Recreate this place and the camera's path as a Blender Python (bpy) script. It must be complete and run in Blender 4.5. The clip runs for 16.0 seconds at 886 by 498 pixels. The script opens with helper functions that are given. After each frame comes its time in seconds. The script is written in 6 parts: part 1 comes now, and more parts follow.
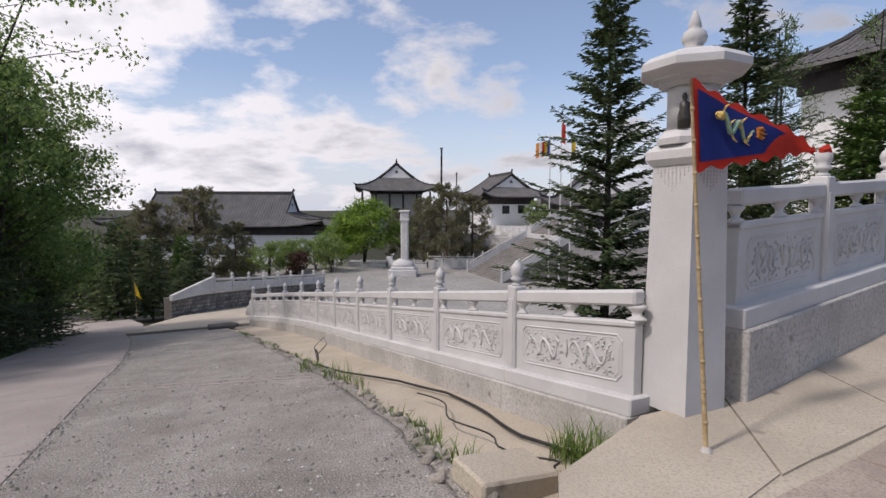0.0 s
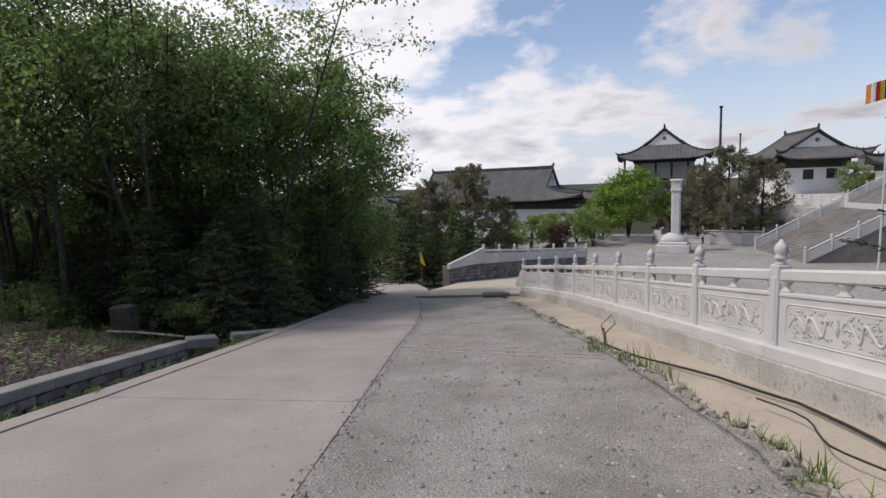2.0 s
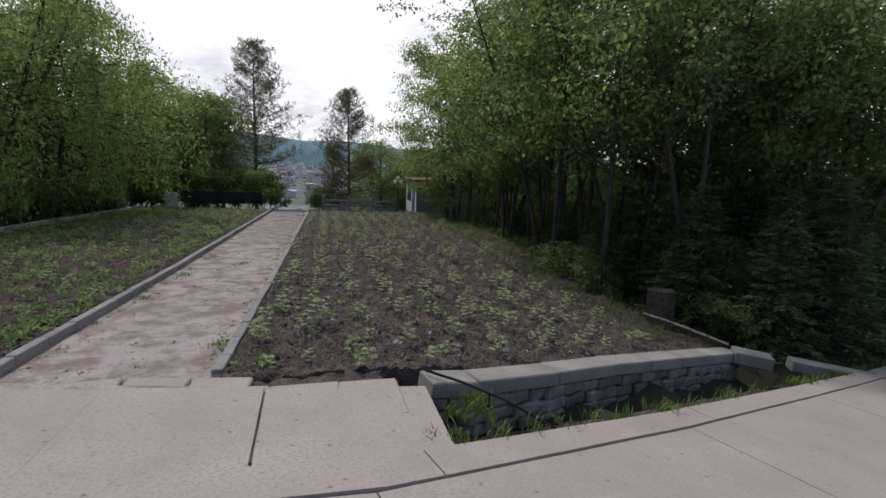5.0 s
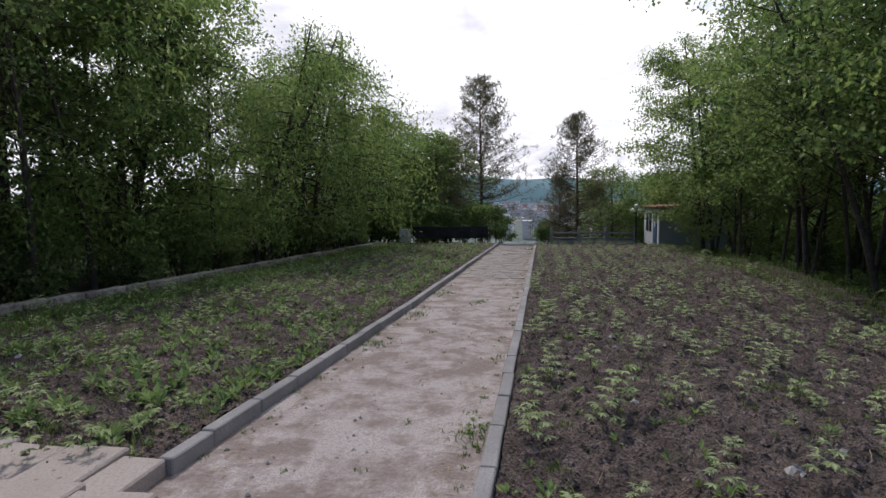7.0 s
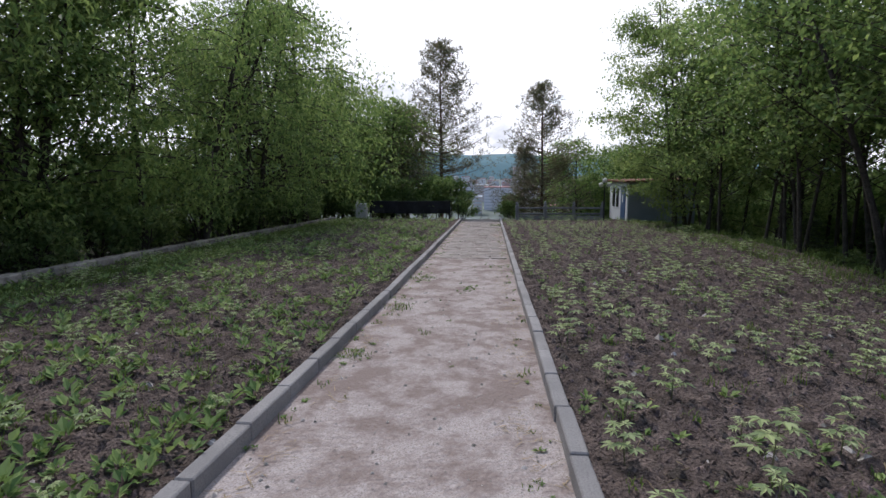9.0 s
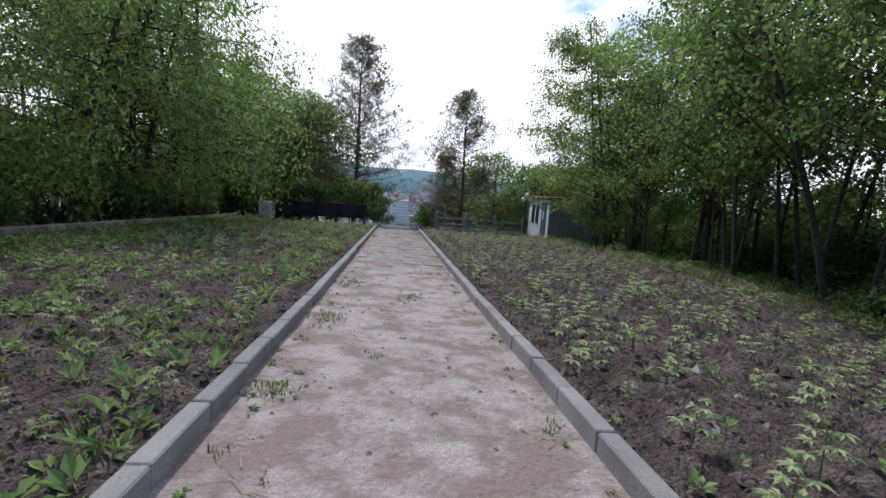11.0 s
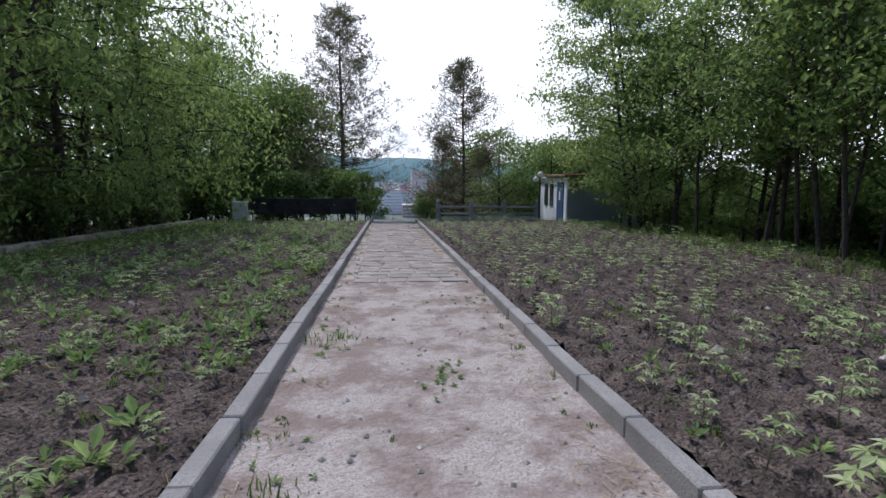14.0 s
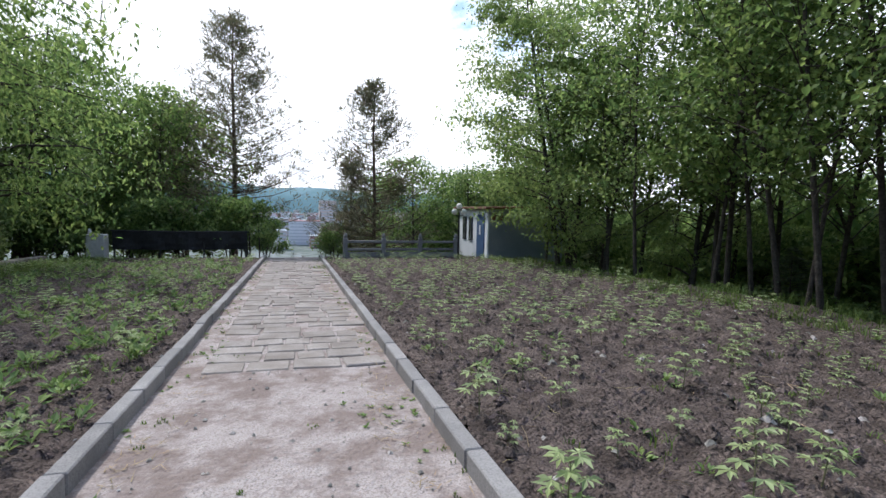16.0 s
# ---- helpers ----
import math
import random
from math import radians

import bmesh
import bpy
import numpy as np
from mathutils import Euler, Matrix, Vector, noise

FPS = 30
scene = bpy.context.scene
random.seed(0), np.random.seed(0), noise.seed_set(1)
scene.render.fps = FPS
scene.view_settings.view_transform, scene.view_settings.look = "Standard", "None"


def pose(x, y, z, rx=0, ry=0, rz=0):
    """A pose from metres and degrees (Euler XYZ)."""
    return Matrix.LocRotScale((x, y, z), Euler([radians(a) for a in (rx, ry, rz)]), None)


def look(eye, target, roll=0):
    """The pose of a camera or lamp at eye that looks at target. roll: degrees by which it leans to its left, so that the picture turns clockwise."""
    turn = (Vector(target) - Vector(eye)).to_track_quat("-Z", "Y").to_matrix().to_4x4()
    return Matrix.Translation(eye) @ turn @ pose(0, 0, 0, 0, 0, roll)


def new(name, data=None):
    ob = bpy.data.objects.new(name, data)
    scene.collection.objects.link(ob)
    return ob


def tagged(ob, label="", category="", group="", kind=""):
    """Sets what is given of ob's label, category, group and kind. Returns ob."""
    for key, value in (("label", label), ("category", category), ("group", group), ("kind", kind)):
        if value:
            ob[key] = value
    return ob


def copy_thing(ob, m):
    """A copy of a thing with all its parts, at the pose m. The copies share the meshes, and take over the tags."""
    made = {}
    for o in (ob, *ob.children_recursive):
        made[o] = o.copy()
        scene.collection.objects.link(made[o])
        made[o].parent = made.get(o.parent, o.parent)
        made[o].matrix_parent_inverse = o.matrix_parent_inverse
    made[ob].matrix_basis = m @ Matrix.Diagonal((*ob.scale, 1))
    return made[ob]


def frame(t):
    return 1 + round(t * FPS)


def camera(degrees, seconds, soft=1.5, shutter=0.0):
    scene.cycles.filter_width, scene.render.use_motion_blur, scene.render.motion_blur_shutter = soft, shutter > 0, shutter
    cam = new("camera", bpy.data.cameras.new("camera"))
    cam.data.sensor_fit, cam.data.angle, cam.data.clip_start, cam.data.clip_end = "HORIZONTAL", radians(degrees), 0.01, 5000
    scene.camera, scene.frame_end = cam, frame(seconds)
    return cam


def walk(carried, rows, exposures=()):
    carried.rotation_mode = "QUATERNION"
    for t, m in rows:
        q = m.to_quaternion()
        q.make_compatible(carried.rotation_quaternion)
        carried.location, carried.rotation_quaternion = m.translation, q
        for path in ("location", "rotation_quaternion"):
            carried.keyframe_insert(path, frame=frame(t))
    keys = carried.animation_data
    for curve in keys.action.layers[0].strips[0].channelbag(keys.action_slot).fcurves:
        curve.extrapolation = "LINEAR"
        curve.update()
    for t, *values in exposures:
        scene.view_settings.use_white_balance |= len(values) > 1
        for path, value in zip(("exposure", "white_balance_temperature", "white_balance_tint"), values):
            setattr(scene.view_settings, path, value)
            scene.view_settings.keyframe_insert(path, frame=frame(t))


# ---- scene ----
cam = camera(80.5, 16.0)
PATH = [
    (0.0, (0.997, 1.438, 1.477, 85.66, -0.14, 0.09)),
    (0.5, (0.913, 1.479, 1.469, 84.62, 0.45, 11.49)),
    (1.0, (0.694, 1.624, 1.410, 84.28, -1.33, 14.21)),
    (1.5, (0.487, 1.817, 1.372, 83.15, -1.75, 21.08)),
    (2.0, (0.316, 2.083, 1.337, 83.26, 1.94, 27.60)),
    (2.5, (0.096, 2.229, 1.288, 83.00, -1.04, 26.20)),
    (3.0, (-0.205, 2.380, 1.282, 83.22, -1.15, 28.22)),
    (3.5, (-0.601, 2.496, 1.289, 82.87, 0.74, 43.28)),
    (4.0, (-1.118, 2.387, 1.300, 81.83, -2.76, 55.55)),
    (4.5, (-1.631, 2.324, 1.325, 80.83, 0.13, 67.26)),
    (4.7, (-1.877, 2.281, 1.328, 80.84, -0.80, 71.83)),
    (6.8, (-4.820, 1.494, 0.856, 83.84, 0.72, 98.69)),
    (7.0, (-5.060, 1.409, 0.856, 84.46, 0.74, 100.61)),
    (7.5, (-5.593, 1.192, 0.842, 84.84, -2.31, 99.31)),
    (8.0, (-6.010, 1.009, 0.832, 83.31, -0.07, 97.95)),
    (8.2, (-6.202, 0.905, 0.808, 82.12, 0.56, 98.56)),
    (10.3, (-7.863, 0.006, 0.418, 82.16, -0.69, 89.39)),
    (10.5, (-8.081, -0.046, 0.340, 82.40, 0.42, 90.56)),
    (11.0, (-8.714, -0.214, 0.182, 83.63, -4.31, 85.09)),
    (11.5, (-9.345, -0.253, 0.185, 83.05, 0.36, 82.27)),
    (12.0, (-10.013, -0.371, 0.210, 83.73, -2.51, 83.28)),
    (12.5, (-10.613, -0.430, 0.176, 81.29, 1.11, 84.68)),
    (13.0, (-11.256, -0.431, 0.164, 80.68, -0.29, 86.99)),
    (13.5, (-11.869, -0.440, 0.140, 80.57, -2.08, 88.55)),
    (14.0, (-12.428, -0.336, 0.111, 82.15, -0.39, 84.09)),
    (14.5, (-13.092, -0.210, 0.079, 85.10, -2.34, 70.50)),
    (15.0, (-13.732, -0.066, 0.004, 84.41, 1.34, 63.38)),
    (15.5, (-14.505, -0.003, -0.010, 84.19, -3.01, 68.44)),
    (16.0, (-15.162, 0.003, 0.110, 85.68, -1.17, 74.30)),
]
walk(cam, [(t, pose(*p)) for t, p in PATH], [(0.0, 0.09, 6500, 18), (4.6, 0.04, 6400, 14), (7.0, 0.12, 6300, 16), (8.0, 0.2, 6200, 16), (11.0, 0.42, 6000, 15), (14.0, 0.42, 5900, 15), (16.0, 0.8, 6000, 12)])

# ---- world, sun, exposure ----
world = bpy.data.worlds.new("sky")
scene.world = world
world.use_nodes = True
wn, wl = world.node_tree.nodes, world.node_tree.links
wn.clear()
SUN_AZ, SUN_EL = 240.0, 54.0  # the sun stands behind and to the left of the first view


def wnode(kind, **sets):
    n = wn.new(kind)
    for k, v in sets.items():
        n.inputs[k].default_value = v
    return n


sky = wnode("ShaderNodeTexSky")
sky.sky_type, sky.sun_disc = "NISHITA", False
sky.sun_elevation, sky.sun_rotation = radians(SUN_EL), radians(SUN_AZ)
sky.air_density, sky.dust_density, sky.ozone_density = 1.0, 0.4, 1.2
coord = wnode("ShaderNodeTexCoord")
sep = wnode("ShaderNodeSeparateXYZ")
wl.new(coord.outputs["Generated"], sep.inputs[0])
lift = wnode("ShaderNodeMath")
lift.operation = "ADD"
lift.inputs[1].default_value = 0.34
wl.new(sep.outputs["Z"], lift.inputs[0])
high = wnode("ShaderNodeMath")
high.operation = "MAXIMUM"
high.inputs[1].default_value = 0.05
wl.new(lift.outputs[0], high.inputs[0])
flat = wnode("ShaderNodeVectorMath")
flat.operation = "DIVIDE"
wl.new(coord.outputs["Generated"], flat.inputs[0])
wl.new(high.outputs[0], flat.inputs[1])
cmap = wnode("ShaderNodeMapping")
cmap.inputs["Location"].default_value = (0.35, 0.9, 0.0)
cmap.inputs["Scale"].default_value = (0.80, 0.80, 1.15)
wl.new(flat.outputs[0], cmap.inputs[0])
cloud = wnode("ShaderNodeTexNoise", Scale=2.5, Detail=12.0, Roughness=0.58, Distortion=0.15)
wl.new(cmap.outputs[0], cloud.inputs["Vector"])
cramp = wnode("ShaderNodeValToRGB")
cramp.color_ramp.elements[0].position, cramp.color_ramp.elements[1].position = 0.47, 0.57
west = wnode("ShaderNodeMath")  # the cloud cover thickens towards the sun's side
west.operation = "MULTIPLY_ADD"
west.inputs[1].default_value = -0.20
wl.new(sep.outputs["X"], west.inputs[0])
wl.new(cloud.outputs["Fac"], west.inputs[2])
wl.new(west.outputs[0], cramp.inputs[0])
thick = wnode("ShaderNodeValToRGB")
thick.color_ramp.elements[0].position, thick.color_ramp.elements[1].position = 0.55, 0.72
thick.color_ramp.elements[0].color, thick.color_ramp.elements[1].color = (7.5, 7.55, 7.7, 1), (3.9, 4.1, 4.45, 1)
wl.new(cloud.outputs["Fac"], thick.inputs[0])
cmix = wnode("ShaderNodeMix")
cmix.data_type = "RGBA"
wl.new(cramp.outputs[0], cmix.inputs["Factor"])
haze = wnode("ShaderNodeMapRange")  # pale haze towards the horizon
haze.inputs["From Min"].default_value, haze.inputs["From Max"].default_value = 0.0, 0.24
haze.inputs["To Min"].default_value, haze.inputs["To Max"].default_value = 0.92, 0.12
wl.new(sep.outputs["Z"], haze.inputs["Value"])
hmix = wnode("ShaderNodeMix")
hmix.data_type = "RGBA"
hmix.inputs["B"].default_value = (4.3, 4.75, 5.4, 1)
wl.new(haze.outputs[0], hmix.inputs["Factor"])
wl.new(sky.outputs[0], hmix.inputs["A"])
wl.new(hmix.outputs["Result"], cmix.inputs["A"])
side = wnode("ShaderNodeMapRange")  # clouds away from the sun are greyer
side.inputs["From Min"].default_value, side.inputs["From Max"].default_value = -0.85, 0.1
side.inputs["To Min"].default_value, side.inputs["To Max"].default_value = 1.05, 0.66
wl.new(sep.outputs["X"], side.inputs["Value"])
dim = wnode("ShaderNodeVectorMath")
dim.operation = "SCALE"
wl.new(thick.outputs[0], dim.inputs[0])
wl.new(side.outputs[0], dim.inputs["Scale"])
wl.new(dim.outputs[0], cmix.inputs["B"])
back = wnode("ShaderNodeBackground", Strength=0.13)
wl.new(cmix.outputs["Result"], back.inputs["Color"])
wout = wnode("ShaderNodeOutputWorld")
wl.new(back.outputs[0], wout.inputs["Surface"])

sun = new("sun", bpy.data.lights.new("sun", "SUN"))
sun.data.energy, sun.data.angle, sun.data.color = 2.2, radians(4.0), (1.0, 0.95, 0.87)
az, el = radians(SUN_AZ), radians(SUN_EL)
SUN_DIR = Vector((math.sin(az) * math.cos(el), math.cos(az) * math.cos(el), math.sin(el)))
sun.matrix_basis = look(SUN_DIR * 60, (0, 0, 0))


# ---- materials ----
def material(name, colours, scale=3.0, fine=40.0, rough=0.85, bump=0.3, bump_scale=None, metal=0.0, vary=0.0, island=0.0,
             translucent=0.0, detail=6.0, dist=0.02, spots=None, mid=(0.35, 0.65), spec=0.3, grit=0.5):
    """Two noises mix the colours; a third one gives the relief."""
    m = bpy.data.materials.new(name)
    m.use_nodes = True
    n, l = m.node_tree.nodes, m.node_tree.links
    b = n["Principled BSDF"]
    b.inputs["Roughness"].default_value, b.inputs["Metallic"].default_value = rough, metal
    b.inputs["Specular IOR Level"].default_value = spec
    geo = n.new("ShaderNodeNewGeometry")
    big = n.new("ShaderNodeTexNoise")
    big.inputs["Scale"].default_value, big.inputs["Detail"].default_value = scale, detail
    big.inputs["Roughness"].default_value = grit
    small = n.new("ShaderNodeTexNoise")
    small.inputs["Scale"].default_value, small.inputs["Detail"].default_value = fine, 4
    for t in (big, small):
        l.new(geo.outputs["Position"], t.inputs["Vector"])
    ramp = n.new("ShaderNodeValToRGB")
    ramp.color_ramp.elements[0].position, ramp.color_ramp.elements[1].position = mid
    ramp.color_ramp.elements[0].color = (*colours[0], 1)
    ramp.color_ramp.elements[1].color = (*colours[1], 1)
    l.new(big.outputs["Fac"], ramp.inputs[0])
    shade = n.new("ShaderNodeMix")
    shade.data_type, shade.blend_type = "RGBA", "MIX"
    sr = n.new("ShaderNodeValToRGB")
    sr.color_ramp.elements[0].position, sr.color_ramp.elements[1].position = 0.45, 0.7
    l.new(small.outputs["Fac"], sr.inputs[0])
    l.new(sr.outputs[0], shade.inputs["Factor"])
    l.new(ramp.outputs[0], shade.inputs["A"])
    shade.inputs["B"].default_value = (*(colours[2] if len(colours) > 2 else colours[0]), 1)
    out = shade.outputs["Result"]
    if vary or island:
        hue = n.new("ShaderNodeHueSaturation")
        src = n.new("ShaderNodeObjectInfo").outputs["Random"] if vary else geo.outputs["Random Per Island"]
        mr = n.new("ShaderNodeMapRange")
        amount = vary or island
        mr.inputs["To Min"].default_value, mr.inputs["To Max"].default_value = 1 - amount, 1 + amount
        l.new(src, mr.inputs["Value"])
        l.new(mr.outputs[0], hue.inputs["Value"])
        if island:
            mh = n.new("ShaderNodeMapRange")
            mh.inputs["To Min"].default_value, mh.inputs["To Max"].default_value = 0.5 + island * 0.07, 0.5 - island * 0.05
            l.new(src, mh.inputs["Value"])
            l.new(mh.outputs[0], hue.inputs["Hue"])
        l.new(out, hue.inputs["Color"])
        out = hue.outputs[0]
    if spots:
        v = n.new("ShaderNodeTexVoronoi")
        v.inputs["Scale"].default_value = spots[0]
        l.new(geo.outputs["Position"], v.inputs["Vector"])
        vr = n.new("ShaderNodeValToRGB")
        vr.color_ramp.elements[0].position, vr.color_ramp.elements[1].position = spots[1], spots[1] + 0.1
        vr.color_ramp.elements[0].color, vr.color_ramp.elements[1].color = (1, 1, 1, 1), (0, 0, 0, 1)
        l.new(v.outputs["Distance"], vr.inputs[0])
        sm = n.new("ShaderNodeMix")
        sm.data_type = "RGBA"
        l.new(vr.outputs[0], sm.inputs["Factor"])
        l.new(out, sm.inputs["A"])
        sm.inputs["B"].default_value = (*spots[2], 1)
        out = sm.outputs["Result"]
    l.new(out, b.inputs["Base Color"])
    if bump:
        rel = n.new("ShaderNodeTexNoise")
        rel.inputs["Scale"].default_value, rel.inputs["Detail"].default_value = bump_scale or fine, 5
        l.new(geo.outputs["Position"], rel.inputs["Vector"])
        bp = n.new("ShaderNodeBump")
        bp.inputs["Strength"].default_value, bp.inputs["Distance"].default_value = bump, dist
        l.new(rel.outputs["Fac"], bp.inputs["Height"])
        l.new(bp.outputs[0], b.inputs["Normal"])
    if translucent:
        tr = n.new("ShaderNodeBsdfTranslucent")
        l.new(out, tr.inputs["Color"])
        mx = n.new("ShaderNodeMixShader")
        mx.inputs[0].default_value = translucent
        l.new(b.outputs[0], mx.inputs[1])
        l.new(tr.outputs[0], mx.inputs[2])
        l.new(mx.outputs[0], n["Material Output"].inputs["Surface"])
    return m


CONCRETE = material("pale_concrete", [(0.302, 0.260, 0.235), (0.405, 0.356, 0.324), (0.29, 0.254, 0.234)], 0.9, 45, 0.9, 0.35, 70, mid=(0.32, 0.68), detail=12.0, grit=0.62, spots=(6, 0.03, (0.17, 0.15, 0.13)))
GRAVEL = material("worn_gravel_concrete", [(0.25, 0.228, 0.20), (0.42, 0.392, 0.355), (0.20, 0.185, 0.165)], 1.1, 60, 0.95, 0.8, 46, dist=0.04, detail=14.0, grit=0.72, mid=(0.36, 0.64), spots=(34, 0.13, (0.52, 0.50, 0.46)))
CLOD = material("dry_earth_clods", [(0.095, 0.074, 0.066), (0.20, 0.16, 0.145), (0.055, 0.043, 0.039)], 6, 40, 1.0, 1.0, 45, dist=0.03, island=0.4)
COPING = material("weathered_coping_stone", [(0.25, 0.235, 0.215), (0.36, 0.34, 0.31), (0.21, 0.20, 0.185)], 2.0, 50, 0.9, 0.4, 60, vary=0.12)
STEP_STONE = material("grey_step_stone", [(0.17, 0.16, 0.15), (0.26, 0.245, 0.23), (0.15, 0.14, 0.13)], 0.8, 6, 0.9, 0.2, 8)
PEBBLE = material("grey_pebbles", [(0.22, 0.205, 0.19), (0.42, 0.40, 0.37)], 14, 60, 0.9, 0.2, vary=0, island=0.5)
TAN = material("tan_concrete", [(0.40, 0.345, 0.27), (0.50, 0.44, 0.35), (0.36, 0.31, 0.25)], 1.1, 50, 0.9, 0.3, 70, spots=(2.3, 0.03, (0.2, 0.17, 0.14)))
SCORED = material("pinkish_scored_concrete", [(0.33, 0.265, 0.22), (0.43, 0.36, 0.30), (0.27, 0.22, 0.19)], 2.2, 55, 0.95, 0.6, 60)
STONE = material("white_granite", [(0.54, 0.53, 0.525), (0.63, 0.62, 0.61), (0.47, 0.46, 0.455)], 2.0, 170, 0.75, 0.12, 200, dist=0.004)
STONE_FAR = material("pale_far_granite", [(0.52, 0.51, 0.50), (0.64, 0.63, 0.61), (0.46, 0.45, 0.44)], 0.6, 8, 0.85, 0.1, 12)
PLINTH = material("stained_cement_plinth", [(0.40, 0.38, 0.355), (0.54, 0.52, 0.49), (0.33, 0.31, 0.29)], 1.6, 30, 0.9, 0.35, 45, spots=(3.1, 0.05, (0.24, 0.225, 0.205)))
KERB = material("grey_cast_kerb", [(0.22, 0.215, 0.215), (0.30, 0.29, 0.285), (0.19, 0.185, 0.185)], 2.5, 70, 0.9, 0.3, 90, vary=0.14)
SOIL = material("dark_tilled_soil", [(0.085, 0.065, 0.057), (0.21, 0.165, 0.147), (0.042, 0.032, 0.028)], 4.5, 46, 1.0, 1.0, 30, dist=0.11)
FOREST = material("forest_floor", [(0.030, 0.030, 0.018), (0.06, 0.05, 0.034), (0.028, 0.045, 0.018)], 1.2, 14, 1.0, 0.8, 20, dist=0.05)
PATH_DIRT = material("chalky_dirt_path", [(0.208, 0.165, 0.148), (0.405, 0.366, 0.352), (0.238, 0.197, 0.182)], 2.3, 70, 0.97, 0.7, 24, dist=0.04, mid=(0.43, 0.575), detail=15.0, grit=0.70)
PATH_STONE = material("dusty_paving_stone", [(0.21, 0.185, 0.165), (0.33, 0.305, 0.285), (0.25, 0.22, 0.2)], 3.0, 26, 0.95, 0.5, 30, vary=0.12)
PAVING = material("grey_plaza_paving", [(0.27, 0.255, 0.235), (0.35, 0.335, 0.31), (0.23, 0.22, 0.205)], 0.25, 2.5, 0.9, 0.2, 4)
RUBBLE = material("rubble_stone", [(0.18, 0.165, 0.145), (0.32, 0.30, 0.265), (0.13, 0.12, 0.11)], 1.5, 9, 0.95, 0.5, 12, vary=0.3)
RUBBLE_LOOSE = material("broken_concrete", [(0.26, 0.235, 0.20), (0.42, 0.385, 0.34), (0.19, 0.17, 0.15)], 3, 40, 0.95, 0.5, 50, island=0.3)
MORTAR = material("dark_mortar", [(0.12, 0.11, 0.10), (0.18, 0.165, 0.15)], 2, 20, 0.95, 0.4, 25)
BARK = material("dark_bark", [(0.055, 0.046, 0.038), (0.10, 0.085, 0.07), (0.035, 0.03, 0.025)], 5, 22, 0.95, 0.8, 26, dist=0.03)
BARK_PINE = material("reddish_pine_bark", [(0.11, 0.07, 0.05), (0.17, 0.115, 0.08), (0.07, 0.05, 0.04)], 4, 20, 0.95, 0.8, 24, dist=0.03)
BARK_PALE = material("pale_birch_bark", [(0.20, 0.18, 0.155), (0.34, 0.32, 0.28), (0.06, 0.055, 0.05)], 4, 16, 0.9, 0.4, 20)
LEAF = material("maple_leaves", [(0.155, 0.235, 0.07), (0.225, 0.315, 0.10), (0.178, 0.26, 0.078)], 0.6, 3, 0.5, 0, island=0.4, translucent=0.6)
LEAF_DARK = material("dense_dark_leaves", [(0.145, 0.212, 0.076), (0.21, 0.285, 0.108), (0.168, 0.235, 0.084)], 0.6, 3, 0.5, 0, island=0.4, translucent=0.58)
LEAF_SUN = material("sunlit_young_leaves", [(0.185, 0.275, 0.08), (0.262, 0.355, 0.118), (0.21, 0.295, 0.088)], 0.6, 3, 0.5, 0, island=0.4, translucent=0.62)
LEAF_PALE = material("pale_young_leaves", [(0.20, 0.28, 0.085), (0.29, 0.37, 0.13), (0.24, 0.31, 0.10)], 0.6, 3, 0.6, 0, island=0.3, translucent=0.62)
LEAF_WILLOW = material("bright_willow_leaves", [(0.17, 0.27, 0.035), (0.23, 0.34, 0.055), (0.185, 0.285, 0.04)], 0.4, 2, 0.6, 0, island=0.3, translucent=0.4)
LEAF_YELLOW = material("yellow_green_leaves", [(0.19, 0.22, 0.03), (0.26, 0.28, 0.04)], 0.6, 3, 0.6, 0, island=0.25, translucent=0.4)
LEAF_RED = material("red_brown_leaves", [(0.075, 0.04, 0.028), (0.12, 0.06, 0.04)], 0.6, 3, 0.6, 0, island=0.3, translucent=0.3)
NEEDLE = material("spruce_needles", [(0.08, 0.115, 0.05), (0.125, 0.165, 0.07), (0.09, 0.13, 0.055)], 0.8, 4, 0.6, 0, island=0.4, translucent=0.28)
NEEDLE_TIP = material("fresh_spruce_needles", [(0.085, 0.145, 0.034), (0.125, 0.20, 0.046)], 0.8, 4, 0.6, 0, island=0.3, translucent=0.15)
NEEDLE_PINE = material("pine_needles", [(0.175, 0.185, 0.105), (0.25, 0.25, 0.15), (0.25, 0.20, 0.135)], 0.6, 3, 0.65, 0, island=0.35, translucent=0.5)
CROP = material("palmate_crop_leaves", [(0.24, 0.315, 0.125), (0.38, 0.455, 0.235), (0.29, 0.365, 0.17)], 4, 18, 0.5, 0, island=0.3, translucent=0.3)
CROP_STEM = material("green_stems", [(0.12, 0.14, 0.06), (0.17, 0.15, 0.08)], 6, 30, 0.7, 0)
GRASS = material("grass_blades", [(0.11, 0.175, 0.035), (0.17, 0.235, 0.055)], 2, 8, 0.6, 0, island=0.35, translucent=0.3)
WEED = material("broad_weed_leaves", [(0.15, 0.24, 0.07), (0.25, 0.35, 0.12), (0.19, 0.27, 0.08)], 2, 9, 0.55, 0, island=0.35, translucent=0.3)
STRAW = material("dry_straw", [(0.25, 0.19, 0.11), (0.34, 0.27, 0.17)], 6, 30, 0.9, 0, island=0.3)
ROOF = material("grey_roof_tiles", [(0.125, 0.12, 0.118), (0.175, 0.17, 0.165), (0.10, 0.097, 0.095)], 0.5, 5, 0.85, 0.3, 8)
